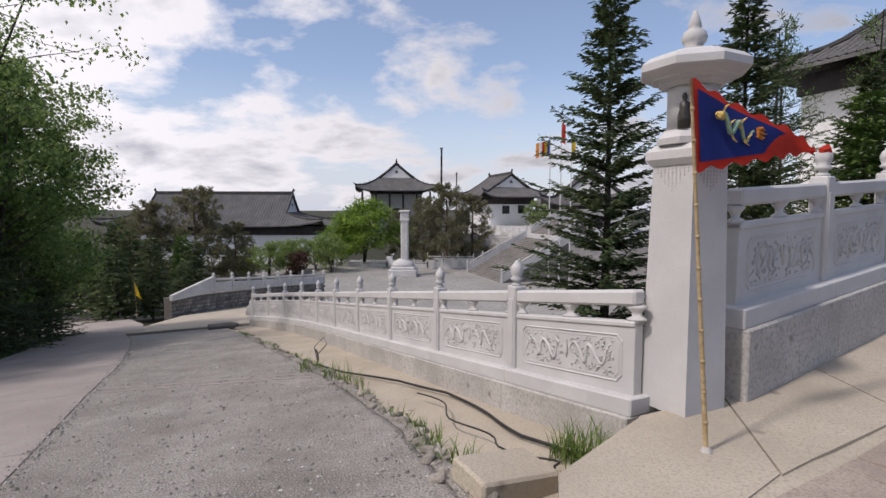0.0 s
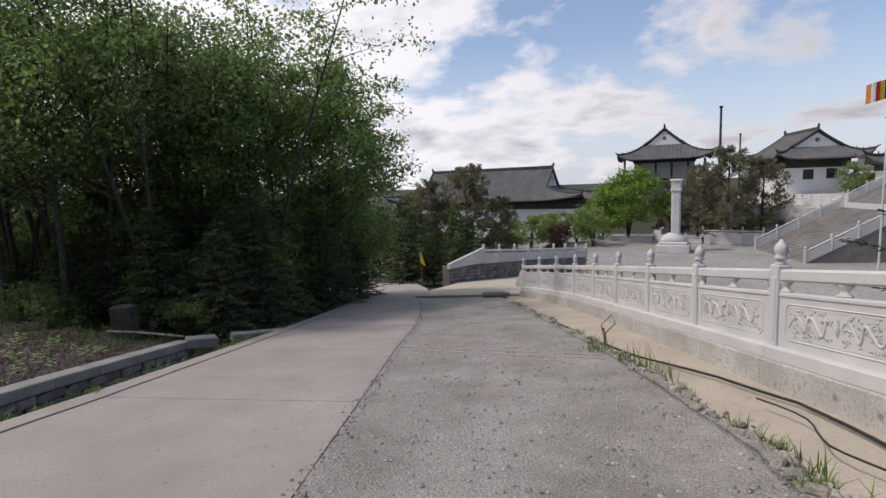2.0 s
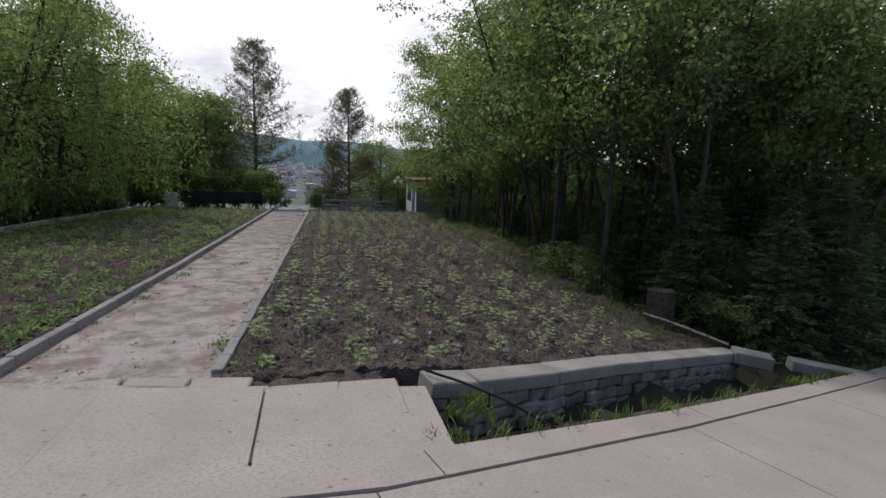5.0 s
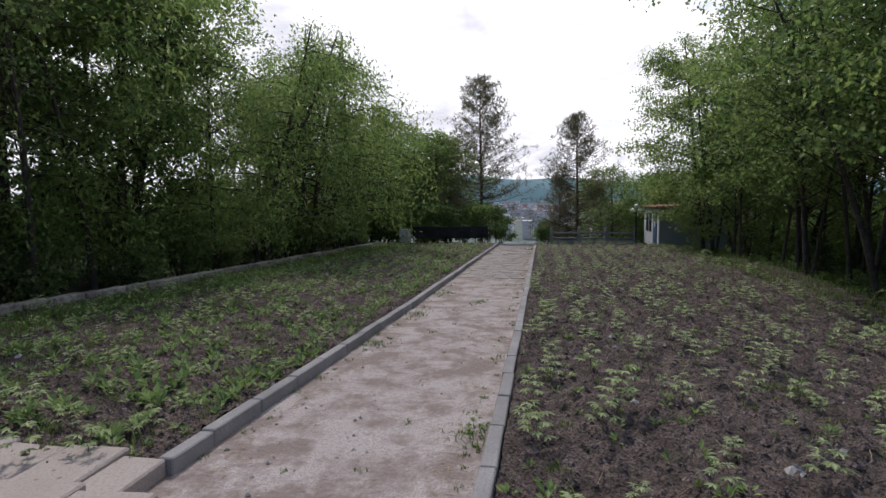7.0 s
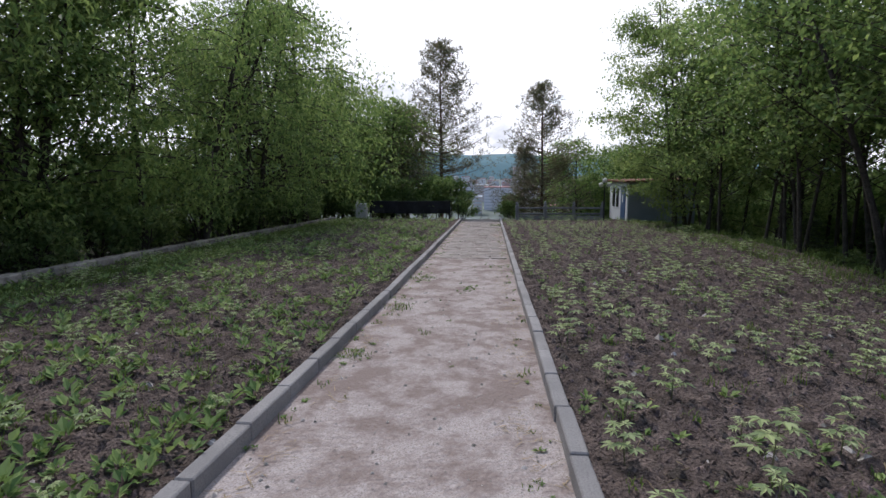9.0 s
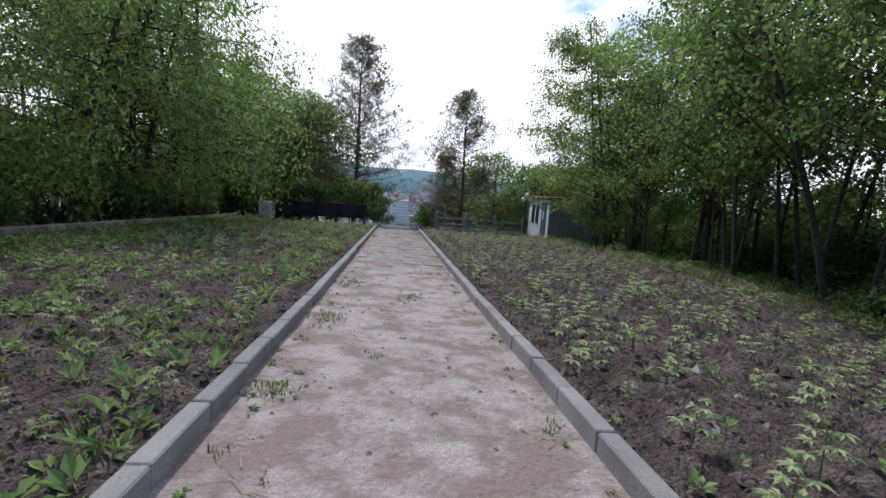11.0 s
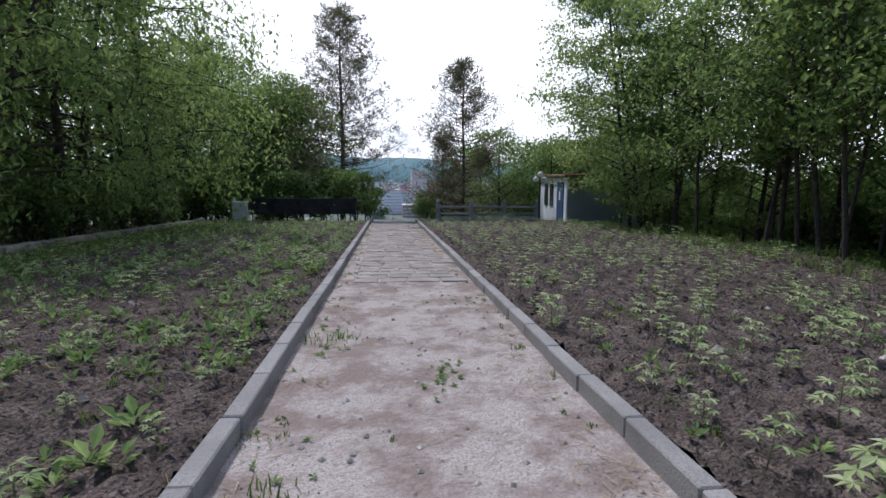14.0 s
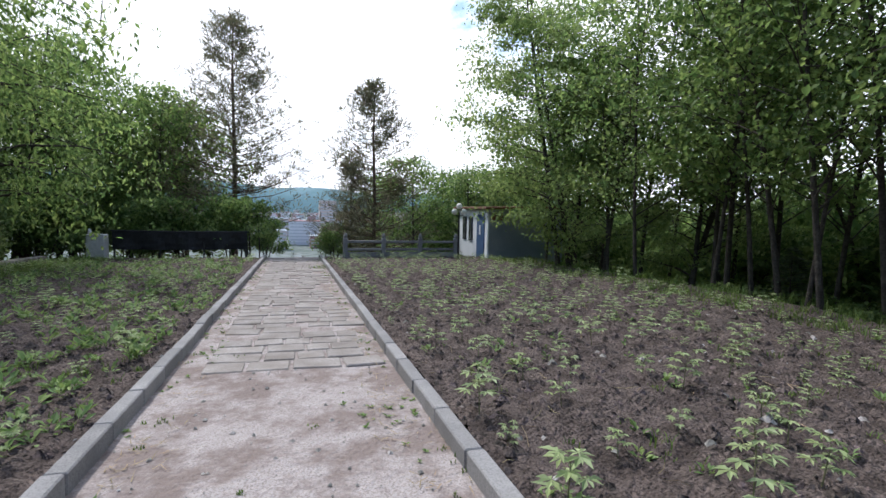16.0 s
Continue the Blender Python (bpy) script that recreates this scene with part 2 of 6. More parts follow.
ROOF_EDGE = material("dark_ridge_tiles", [(0.055, 0.053, 0.053), (0.09, 0.087, 0.085)], 0.8, 6, 0.85, 0.3, 8)
WHITEWASH = material("whitewashed_wall", [(0.72, 0.715, 0.70), (0.80, 0.795, 0.78), (0.68, 0.67, 0.655)], 0.35, 3, 0.9, 0.05)
DARKWOOD = material("dark_painted_timber", [(0.035, 0.03, 0.03), (0.06, 0.05, 0.05)], 1, 8, 0.7, 0.1)
GREYWALL = material("grey_painted_wall", [(0.36, 0.355, 0.35), (0.44, 0.435, 0.43)], 0.5, 4, 0.85, 0.05)
GLASS = material("dark_window_glass", [(0.03, 0.034, 0.04), (0.05, 0.055, 0.06)], 0.6, 2, 0.12, 0, spec=0.6)
BLUE = material("blue_flag_cloth", [(0.018, 0.035, 0.20), (0.028, 0.05, 0.27)], 3, 90, 0.8, 0.15, 120, translucent=0.25)
RED = material("red_cloth", [(0.55, 0.035, 0.02), (0.70, 0.06, 0.035)], 3, 90, 0.8, 0.15, 120, translucent=0.25)
YELLOW = material("yellow_cloth", [(0.62, 0.40, 0.02), (0.74, 0.52, 0.04)], 3, 90, 0.8, 0.1, 120, translucent=0.3)
ORANGE = material("orange_cloth", [(0.62, 0.22, 0.04), (0.70, 0.28, 0.06)], 3, 60, 0.8, 0, translucent=0.25)
WHITE_CLOTH = material("white_cloth", [(0.66, 0.66, 0.64), (0.72, 0.72, 0.70)], 3, 60, 0.8, 0, translucent=0.25)
TEAL = material("pale_green_embroidery", [(0.20, 0.36, 0.30), (0.40, 0.45, 0.20)], 9, 60, 0.8, 0.2, 90)
GOLD = material("gold_embroidery", [(0.62, 0.42, 0.10), (0.72, 0.52, 0.18)], 9, 60, 0.8, 0.2, 90)
BAMBOO = material("dry_bamboo", [(0.40, 0.29, 0.15), (0.50, 0.38, 0.22), (0.30, 0.21, 0.11)], 4, 30, 0.6, 0.15, 50)
RUBBER = material("black_cable_sheath", [(0.02, 0.02, 0.02), (0.04, 0.038, 0.036)], 5, 40, 0.6, 0.1)
STEEL = material("pale_painted_steel", [(0.62, 0.62, 0.62), (0.70, 0.70, 0.70)], 2, 20, 0.4, 0, metal=0.3)
IRON = material("dark_painted_iron", [(0.03, 0.03, 0.032), (0.05, 0.05, 0.05)], 3, 30, 0.5, 0.1, metal=0.4)
BRONZE = material("dark_bronze", [(0.06, 0.055, 0.05), (0.11, 0.10, 0.09)], 8, 40, 0.45, 0.1, metal=0.6)
TARP = material("black_plastic_tarp", [(0.012, 0.012, 0.014), (0.024, 0.024, 0.027)], 1.5, 9, 0.55, 0.4, 5, dist=0.05)
SHED_GREY = material("blue_grey_cladding", [(0.20, 0.225, 0.235), (0.26, 0.285, 0.295)], 1.2, 20, 0.8, 0.1)
SHED_WHITE = material("white_cladding", [(0.66, 0.68, 0.68), (0.74, 0.76, 0.76)], 1.2, 20, 0.7, 0.05)
SHED_BLUE = material("blue_painted_door", [(0.035, 0.075, 0.16), (0.05, 0.10, 0.20)], 2, 20, 0.5, 0.05)
RUST = material("rust_brown_board", [(0.14, 0.065, 0.04), (0.20, 0.10, 0.06)], 3, 20, 0.85, 0.2)
GLOBE = material("white_lamp_globe", [(0.70, 0.69, 0.62), (0.76, 0.75, 0.68)], 3, 20, 0.3, 0)
# town walls and windows are paled in colour to stand in for haze
CITY_A = material("haze_paled_tower_block", [(0.72, 0.72, 0.73), (0.80, 0.80, 0.81)], 0.02, 0.2, 0.9, 0)
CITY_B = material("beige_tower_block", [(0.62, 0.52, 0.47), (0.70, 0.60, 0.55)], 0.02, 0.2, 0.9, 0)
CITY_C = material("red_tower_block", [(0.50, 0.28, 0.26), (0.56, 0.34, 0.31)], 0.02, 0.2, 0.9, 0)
CITY_WIN = material("haze_paled_city_windows", [(0.54, 0.565, 0.59), (0.62, 0.64, 0.665)], 0.05, 0.4, 0.4, 0)
# the far hill's blue-green holds the distance haze in its base colour
HILL = material("haze_blue_wooded_hill", [(0.11, 0.20, 0.22), (0.17, 0.27, 0.29), (0.13, 0.23, 0.25)], 0.012, 0.09, 1.0, 0)
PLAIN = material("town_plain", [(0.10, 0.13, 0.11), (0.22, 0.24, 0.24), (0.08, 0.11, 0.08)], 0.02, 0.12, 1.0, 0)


# ---- mesh helpers ----
class Mesh:
    """Collects vertices and faces of one mesh."""

    def __init__(self):
        self.v, self.f = [], []

    def add(self, verts, faces):
        k = len(self.v)
        self.v += [tuple(p) for p in verts]
        self.f += [tuple(i + k for i in f) for f in faces]
        return self

    def box(self, m, sx, sy, sz, c=0.01):
        """A chamfered box of full size sx, sy, sz, centred on the pose m (a matrix or a place)."""
        if not isinstance(m, Matrix):
            m = Matrix.Translation(m)
        c = min(c, sx * 0.45, sy * 0.45, sz * 0.45)
        h = (sx / 2, sy / 2, sz / 2)
        if c <= 0:
            pts = [Vector((a * h[0], b * h[1], d * h[2])) for a in (-1, 1) for b in (-1, 1) for d in (-1, 1)]
            return self.add([m @ p for p in pts], [(0, 1, 3, 2), (4, 6, 7, 5), (0, 4, 5, 1), (2, 3, 7, 6), (0, 2, 6, 4), (1, 5, 7, 3)])
        pts, idx = [], {}
        for a in (-1, 1):
            for b in (-1, 1):
                for d in (-1, 1):
                    for axis in range(3):
                        p = [a * (h[0] - c), b * (h[1] - c), d * (h[2] - c)]
                        p[axis] = (a, b, d)[axis] * h[axis]
                        idx[a, b, d, axis] = len(pts)
                        pts.append(m @ Vector(p))
        fs = []
        for s in (-1, 1):
            q = [(s, -1, -1), (s, 1, -1), (s, 1, 1), (s, -1, 1)]
            for axis in range(3):
                ring = [idx[(*(t[-axis:] + t[:-axis] if axis else t), axis)] for t in q]
                fs.append(tuple(ring if s > 0 else ring[::-1]))
        for a in (-1, 1):
            for b in (-1, 1):
                fs.append((idx[a, b, -1, 0], idx[a, b, 1, 0], idx[a, b, 1, 1], idx[a, b, -1, 1]))
                fs.append((idx[a, -1, b, 0], idx[a, 1, b, 0], idx[a, 1, b, 2], idx[a, -1, b, 2]))
                fs.append((idx[-1, a, b, 1], idx[1, a, b, 1], idx[1, a, b, 2], idx[-1, a, b, 2]))
                for d in (-1, 1):
                    fs.append((idx[a, b, d, 0], idx[a, b, d, 1], idx[a, b, d, 2]))
        return self.add(pts, fs)

    def tube(self, pts, radii, n=6, caps=True):
        pts = [Vector(p) for p in pts]
        if not isinstance(radii, (list, tuple)):
            radii = [radii] * len(pts)
        out, fs = [], []
        for i, p in enumerate(pts):
            d = (pts[min(i + 1, len(pts) - 1)] - pts[max(i - 1, 0)]).normalized()
            u = d.cross(Vector((0, 0, 1)) if abs(d.z) < 0.9 else Vector((1, 0, 0))).normalized()
            w = d.cross(u)
            for k in range(n):
                a = 2 * math.pi * k / n
                out.append(p + (u * math.cos(a) + w * math.sin(a)) * radii[i])
        for i in range(len(pts) - 1):
            for k in range(n):
                fs.append((i * n + k, i * n + (k + 1) % n, (i + 1) * n + (k + 1) % n, (i + 1) * n + k))
        if caps:
            fs.append(tuple(range(n)))
            fs.append(tuple((len(pts) - 1) * n + k for k in range(n))[::-1])
        return self.add(out, fs)

    def lathe(self, m, profile, n=12, turn=0.0):
        """profile: rows of radius, height."""
        out, fs = [], []
        for r, z in profile:
            for k in range(n):
                a = 2 * math.pi * k / n + turn
                out.append(m @ Vector((r * math.cos(a), r * math.sin(a), z)))
        for i in range(len(profile) - 1):
            for k in range(n):
                fs.append((i * n + k, i * n + (k + 1) % n, (i + 1) * n + (k + 1) % n, (i + 1) * n + k))
        fs.append(tuple(range(n))[::-1])
        fs.append(tuple((len(profile) - 1) * n + k for k in range(n)))
        return self.add(out, fs)

    def grid(self, nx, ny, fn):
        pts = [fn(i / nx, j / ny) for j in range(ny + 1) for i in range(nx + 1)]
        return self.add(pts, [(j * (nx + 1) + i, j * (nx + 1) + i + 1, (j + 1) * (nx + 1) + i + 1, (j + 1) * (nx + 1) + i) for j in range(ny) for i in range(nx)])

    def prism(self, poly, z0, z1):
        """A slab over a flat polygon; z0 and z1 are functions of x, y."""
        n = len(poly)
        low, top = [(x, y, z0(x, y)) for x, y in poly], [(x, y, z1(x, y)) for x, y in poly]
        return self.add(low + top, [tuple(range(n))[::-1], tuple(range(n, 2 * n))] + [(i, (i + 1) % n, n + (i + 1) % n, n + i) for i in range(n)])

    def leaves(self, centres, normals, along, size, wide=0.6):
        """One kite-shaped folded leaf a row, from numpy arrays."""
        c, nrm, d = np.asarray(centres, float), np.asarray(normals, float), np.asarray(along, float)
        d /= np.linalg.norm(d, axis=1)[:, None] + 1e-9
        s = np.cross(nrm, d)
        s /= np.linalg.norm(s, axis=1)[:, None] + 1e-9
        up = np.cross(d, s)
        z = np.broadcast_to(np.asarray(size, float), (len(c),))[:, None]
        p = np.stack([c, c + d * z * 0.5 + s * z * wide * 0.5 + up * z * 0.12, c + d * z, c + d * z * 0.5 - s * z * wide * 0.5 + up * z * 0.12], 1)
        k = len(self.v)
        self.v += [tuple(q) for q in p.reshape(-1, 3).tolist()]
        self.f += [t for i in range(len(c)) for t in ((k + 4 * i, k + 4 * i + 1, k + 4 * i + 2), (k + 4 * i, k + 4 * i + 2, k + 4 * i + 3))]
        return self

    def data(self, name, mat, smooth=False):
        me = bpy.data.meshes.new(name)
        me.from_pydata(self.v, [], self.f)
        me.materials.append(mat)
        if smooth:
            me.shade_smooth()
        me.update()
        return me


def part(name, mesh, mat, parent, label="", smooth=False):
    """Links a collected mesh as one object under a thing, a part or the setting (parent None: top level)."""
    ob = new(name, mesh if isinstance(mesh, bpy.types.Mesh) else mesh.data(name, mat, smooth))
    ob.parent = parent
    if label:
        ob["label"] = label
    return ob


def thing(name, m, label, category, group="", kind=""):
    ob = new(name)
    ob.empty_display_size = 0.1
    ob.matrix_basis = m if isinstance(m, Matrix) else Matrix.Translation(m)
    return tagged(ob, label, category, group, kind)


def smooth_step(a, b, x):
    t = max(0.0, min(1.0, (x - a) / (b - a)))
    return t * t * (3 - 2 * t)


def at(points, s):
    """The place at s (counted in points) on a polyline of x, y."""
    i = max(0, min(len(points) - 2, int(math.floor(s))))
    u = s - i
    return tuple(points[i][k] + (points[i + 1][k] - points[i][k]) * u for k in range(2))


rng = random.Random(7)


# ---- lie of the land ----
def road_z(x, y):
    return 0.08 * (x - 1) - 0.12 * (y - 1.44)


def kerb_z(x):
    return -0.964 + 0.04 * (x + 8) if x > -16 else -1.284 + 0.031 * (x + 16)


def garden_z(x, y):
    """The beds: level with the path, tilting down to the ditch at the near north corner."""
    return kerb_z(x) - 0.135 * max(0.0, y - 3.4) * smooth_step(-25, -9.5, x) + 0.10 * smooth_step(-8.6, -7.2, x) * smooth_step(1.5, 3, y) * (1 - smooth_step(3.2, 4.6, y))


SEAM = [(3.4, -6.4), (1.7, -2.9), (0.0, 0.3), (-1.55, 3.35), (-3.05, 6.4), (-4.55, 9.4), (-6.05, 12.6), (-7.9, 16.0), (-9.75, 19.1), (-12.1, 22.5), (-15.4, 26.3), (-19.5, 30.0), (-25.0, 34.5)]
EDGE = [(-3.6, -7.5), (-4.4, -4.1), (-4.9, -0.8), (-5.45, 2.4), (-6.62, 5.5), (-7.9, 8.5), (-9.4, 11.9), (-10.9, 15.1), (-12.6, 18.4), (-15.2, 22.2), (-18.4, 25.6), (-22.4, 28.8), (-27.6, 32.0)]
GUTTER = [(4.2, -6.4), (3.0, -2.9), (2.2, 0.3), (1.55, 3.35), (0.55, 6.4), (-0.85, 9.4), (-2.75, 12.9), (-4.65, 16.3), (-6.6, 19.6), (-8.6, 23.2), (-10.6, 27.5), (-11.6, 31.5), (-12.6, 36.5)]
POSTS = [(1.80, 7.14), (0.946, 8.877), (0.092, 10.614), (-0.762, 12.351), (-1.616, 14.088), (-2.47, 15.825), (-3.40, 17.52), (-4.42, 19.17), (-5.50, 20.75), (-6.62, 22.2)]
POST_Z = [-0.275 - 0.2815 * i for i in range(10)]


def edge_x(points, y):
    for (x0, y0), (x1, y1) in zip(points, points[1:]):
        if y0 <= y <= y1:
            return x0 + (x1 - x0) * (y - y0) / (y1 - y0)
    return points[0][0] if y < points[0][1] else points[-1][0]


def land(x, y):
    """The height of the ground sheet, a little below the surfaces laid on it."""
    z = max(road_z(x, y), -6.9) - 0.4
    rail = edge_x([(5.2, -8.0), (3.2, 5.0), *[(p[0], p[1]) for p in POSTS], (-9.5, 34.0), (-10.0, 53.0)], y)
    if x > rail and y > 5.5:  # falls away behind the balustrade towards the plaza
        d = min(x - rail, y - 5.5)
        if x < 3.2 + (y - 5.6) * 1.5 or y > 12:
            z = min(z, max(-6.95, -1.6 - 0.16 * max(0.0, y - 7) - 0.1 * d))
        else:
            z = min(z, -1.0)
    if y > 70:
        z = -7.4 - 4.0 * smooth_step(80, 115, y) * smooth_step(-15, -35, x) + 5.0 * smooth_step(80, 130, y) * smooth_step(0, 20, x)
    e = edge_x(EDGE, y)
    if x < e - 0.4 and y < 70:
        g = garden_z(max(x, -40), min(y, 9.5)) - 0.28
        w = smooth_step(8.5, 17, y)
        low = max(road_z(max(x, -30), y), -6.9) - 0.25
        z = g * (1 - w) + low * w
        if y > 2.4:
            z = min(z, road_z(x, y) - 0.1) - 0.6 * (1 - smooth_step(0.9, 1.7, e - x)) * (1 - smooth_step(9.5, 11.5, y))
    if x < -39 and y < 40:
        z -= 26 * smooth_step(-39, -95, x) + 22 * smooth_step(-80, -220, x)
    return z


def axis(fine0, fine1, step, far):
    a = list(np.arange(fine0, fine1 + step, step))
    d, lo, hi = step, fine0, fine1
    while hi < far:
        d *= 1.35
        hi, lo = hi + d, lo - d
        a = [lo] + a + [hi]
    return a


xs, ys = axis(-48, 24, 0.8, 3600), axis(-26, 58, 0.8, 3600)
g = Mesh()
g.v = [(x, y, land(x, y) + (noise.noise((x * 0.4, y * 0.4, 0)) * 0.06 if abs(x) < 100 and abs(y) < 100 else 0)) for y in ys for x in xs]
g.f = [(j * len(xs) + i, j * len(xs) + i + 1, (j + 1) * len(xs) + i + 1, (j + 1) * len(xs) + i) for j in range(len(ys) - 1) for i in range(len(xs) - 1)]
ground = part("ground", g, FOREST, None, smooth=True)
tagged(ground, "dark leaf-littered ground with sparse grass", "ground", kind="structure")

# ---- the road: cast slabs, a worn gravelly half, the apron along the balustrade ----
road = thing("road", (0, 0, 0), "sloping road of pale cast slabs beside worn gravelly concrete", "road", kind="structure")


def strip(a, b, s0, s1, n, u0=0.0, u1=1.0, m=6, dz=0.0, rough=0.0, skirt=0.18):
    """A strip of road between two polylines from s0 to s1, with its edges turned down."""
    g = Mesh()

    def put(u, v):
        s = s0 + (s1 - s0) * min(1, max(0, v))
        p, q = at(a, s), at(b, s)
        w = u0 + (u1 - u0) * min(1, max(0, u))
        x, y = p[0] + (q[0] - p[0]) * w, p[1] + (q[1] - p[1]) * w
        z = road_z(x, y) + dz + rough * (noise.noise((x * 2.1, y * 2.1, 3)) + 0.6 * noise.noise((x * 7, y * 7, 9)))
        return x, y, max(z, -6.88)

    g.grid(m, n, put)
    ring = [i for i in range(m + 1)] + [j * (m + 1) + m for j in range(1, n + 1)] + [n * (m + 1) + i for i in range(m - 1, -1, -1)] + [j * (m + 1) for j in range(n - 1, 0, -1)]
    k = len(g.v)
    g.v += [(g.v[i][0], g.v[i][1], g.v[i][2] - skirt) for i in ring]
    g.f += [(ring[(i + 1) % len(ring)], ring[i], k + i, k + (i + 1) % len(ring)) for i in range(len(ring))]
    return g


for i in range(len(SEAM) - 1):
    gap = 0.0018
    part("slab", strip(EDGE, SEAM, i + gap, i + 1 - gap, 8, 0.095, 1.0, 8, 0.0, 0.004), CONCRETE, road)
    part("border_slab", strip(EDGE, SEAM, i + 0.15 + gap, i + 1.15 - gap if i < len(SEAM) - 2 else i + 1, 8, 0.0, 0.090, 2, 0.015, 0.006), CONCRETE, road)
part("gravel_lane", strip(SEAM, GUTTER, 0, 8.4, 130, 0.0, 1.0, 46, -0.012, 0.012), GRAVEL, road, "grey worn concrete lane with exposed gravel", True)
WALLFOOT = [(5.4, -6.4), (4.6, -2.9), (3.9, 0.3), (3.3, 4.2), (1.98, 7.0), (0.22, 10.5), (-1.5, 14.0), (-3.3, 17.3), (-5.4, 20.6), (-7.1, 23.6), (-8.6, 27.5), (-9.2, 31.5), (-9.6, 36.5)]
part("apron", strip(GUTTER, WALLFOOT, 2.9, 8.6, 60, 0.10, 1.0, 6, -0.10, 0.012), TAN, road, "tan concrete apron below the balustrade", True)
part("broken_gutter_edge", strip(GUTTER, WALLFOOT, 2.9, 8.4, 110, 0.0, 0.085, 3, -0.005, 0.03), GRAVEL, road, "crumbled edge of the old gutter")
part("far_lane", strip([(-12.0, 22.0), (-13.5, 27.0), (-15.5, 34.0), (-14.5, 44.0), (-12.5, 54.0), (-12, 70)], [(-6.9, 22.6), (-8.6, 27.5), (-9.4, 34.0), (-10.0, 44.0), (-10.4, 54.0), (-5, 70)], 0, 5, 40, 0, 1, 6, -0.03, 0.01), TAN, road, "beige concrete lane down to the plaza")
part("side_lane", strip([(-15.2, 22.0), (-18.5, 26.0), (-24, 33), (-29, 40), (-34, 50)], [(-11.5, 23.0), (-14.5, 28.0), (-20.5, 36.5), (-25, 43), (-29, 53)], 0, 4, 24, 0, 1, 4, -0.02, 0.01), CONCRETE, road, "pale lane that turns away behind the trees")

for off in (0.0, 0.075):
    part("mortar_line", strip(SEAM, GUTTER, 5.0 + off, 5.02 + off, 2, 0.02, 0.97, 30, -0.004, 0.008), CONCRETE, road, "pale mortar line across the worn lane")

# the loose stones on the gravel lane
g = Mesh()
for k in range(6800):
    s = 2.4 + 4.6 * rng.random() ** 1.4
    p, q = at(SEAM, s), at(GUTTER, s)
    w = rng.random() ** 0.8 * 1.06 if k < 5000 else rng.gauss(0.012, 0.018)
    x, y = p[0] + (q[0] - p[0]) * w, p[1] + (q[1] - p[1]) * w
    r = 0.006 + 0.016 * rng.random() ** 3
    z = road_z(x, y) - (0.006 if w > 0.0 else -0.002)
    a = rng.random() * 6.28
    g.add([(x + r * math.cos(a + k * 1.57) * (1 + 0.4 * rng.random()), y + r * math.sin(a + k * 1.57), z) for k in range(4)] + [(x + r * 0.2, y, z + r * 0.8)], [(0, 1, 4), (1, 2, 4), (2, 3, 4), (3, 0, 4)])
tagged(part("loose_gravel", g, PEBBLE, None), "loose grey stones scattered over the worn lane", "gravel", kind="stuff")

# crumbled rubble in the broken gutter
g = Mesh()
for k in range(420):
    s = 3.0 + 4.2 * rng.random() ** 1.6
    p, q = at(GUTTER, s), at(WALLFOOT, s)
    w = rng.gauss(0.06, 0.035)
    x, y = p[0] + (q[0] - p[0]) * w, p[1] + (q[1] - p[1]) * w
    r = 0.015 + 0.055 * rng.random() ** 2.5
    g.box(pose(x, y, road_z(x, y) - 0.01 + r * 0.2, rng.uniform(-35, 35), rng.uniform(-35, 35), rng.uniform(0, 360)), r * 2, r * 1.3, r, r * 0.25)
tagged(part("gutter_rubble", g, RUBBLE_LOOSE, None), "crumbled concrete rubble along the broken gutter", "rubble", kind="stuff")

# the paved corner at the foot of the lantern pillar
corner = thing("pavement", (0, 0, 0), "tan concrete pavement at the foot of the lantern pillar", "pavement", kind="structure")
low = lambda x, y: road_z(x, y) - 0.35
PAVE = -0.08


def pave_z(x, y):
    """The pavement is level at the pillar and climbs along the tall balustrade."""
    return PAVE + 0.058 * max(0.0, (x - 3.3) * 0.83 + (y - 5.2) * 0.557)


for poly in ([(1.60, 4.05), (1.68, 4.42), (2.50, 5.30), (3.31, 5.68), (2.99, 4.43), (2.60, 4.13), (2.15, 3.84)], [(3.0, 4.42), (3.325, 5.68), (4.45, 6.46), (4.43, 5.20), (3.29, 4.60)], [(4.445, 5.20), (4.465, 6.465), (8.6, 9.3), (8.7, 7.35)]):
    h = rng.uniform(0, 0.006)
    part("slab", Mesh().prism(poly, lambda x, y: -0.7, lambda x, y: pave_z(x, y) + h), TAN, corner)
for quad in ([(2.30, 3.70), (2.12, 3.95), (3.5, 4.78), (3.75, 4.54)], [(3.75, 4.54), (3.5, 4.78), (8.6, 7.75), (8.75, 7.2)]):
    part("joint_fill", Mesh().prism(quad, lambda x, y: -0.7, lambda x, y: pave_z(x, y) - 0.012), TAN, corner)
for k in range(22):
    for c in range(9):
        x0, y0 = 2.20 + 0.866 * 0.235 * k + 0.5 * 0.40 * c, 3.83 + 0.5 * 0.235 * k - 0.866 * 0.40 * c
        ux, uy, vx, vy = 0.866 * 0.228, 0.5 * 0.228, 0.5 * 0.393, -0.866 * 0.393
        poly = [(x0, y0), (x0 + vx, y0 + vy), (x0 + ux + vx, y0 + uy + vy), (x0 + ux, y0 + uy)]
        if x0 < 2.3 + 0.06 * c:
            continue
        h = rng.uniform(-0.004, 0.004)
        part("scored_strip", Mesh().prism(poly, lambda x, y: -0.7, lambda x, y: max(pave_z(x, y), road_z(x, y) - 0.06) - 0.006 + h), SCORED, corner)


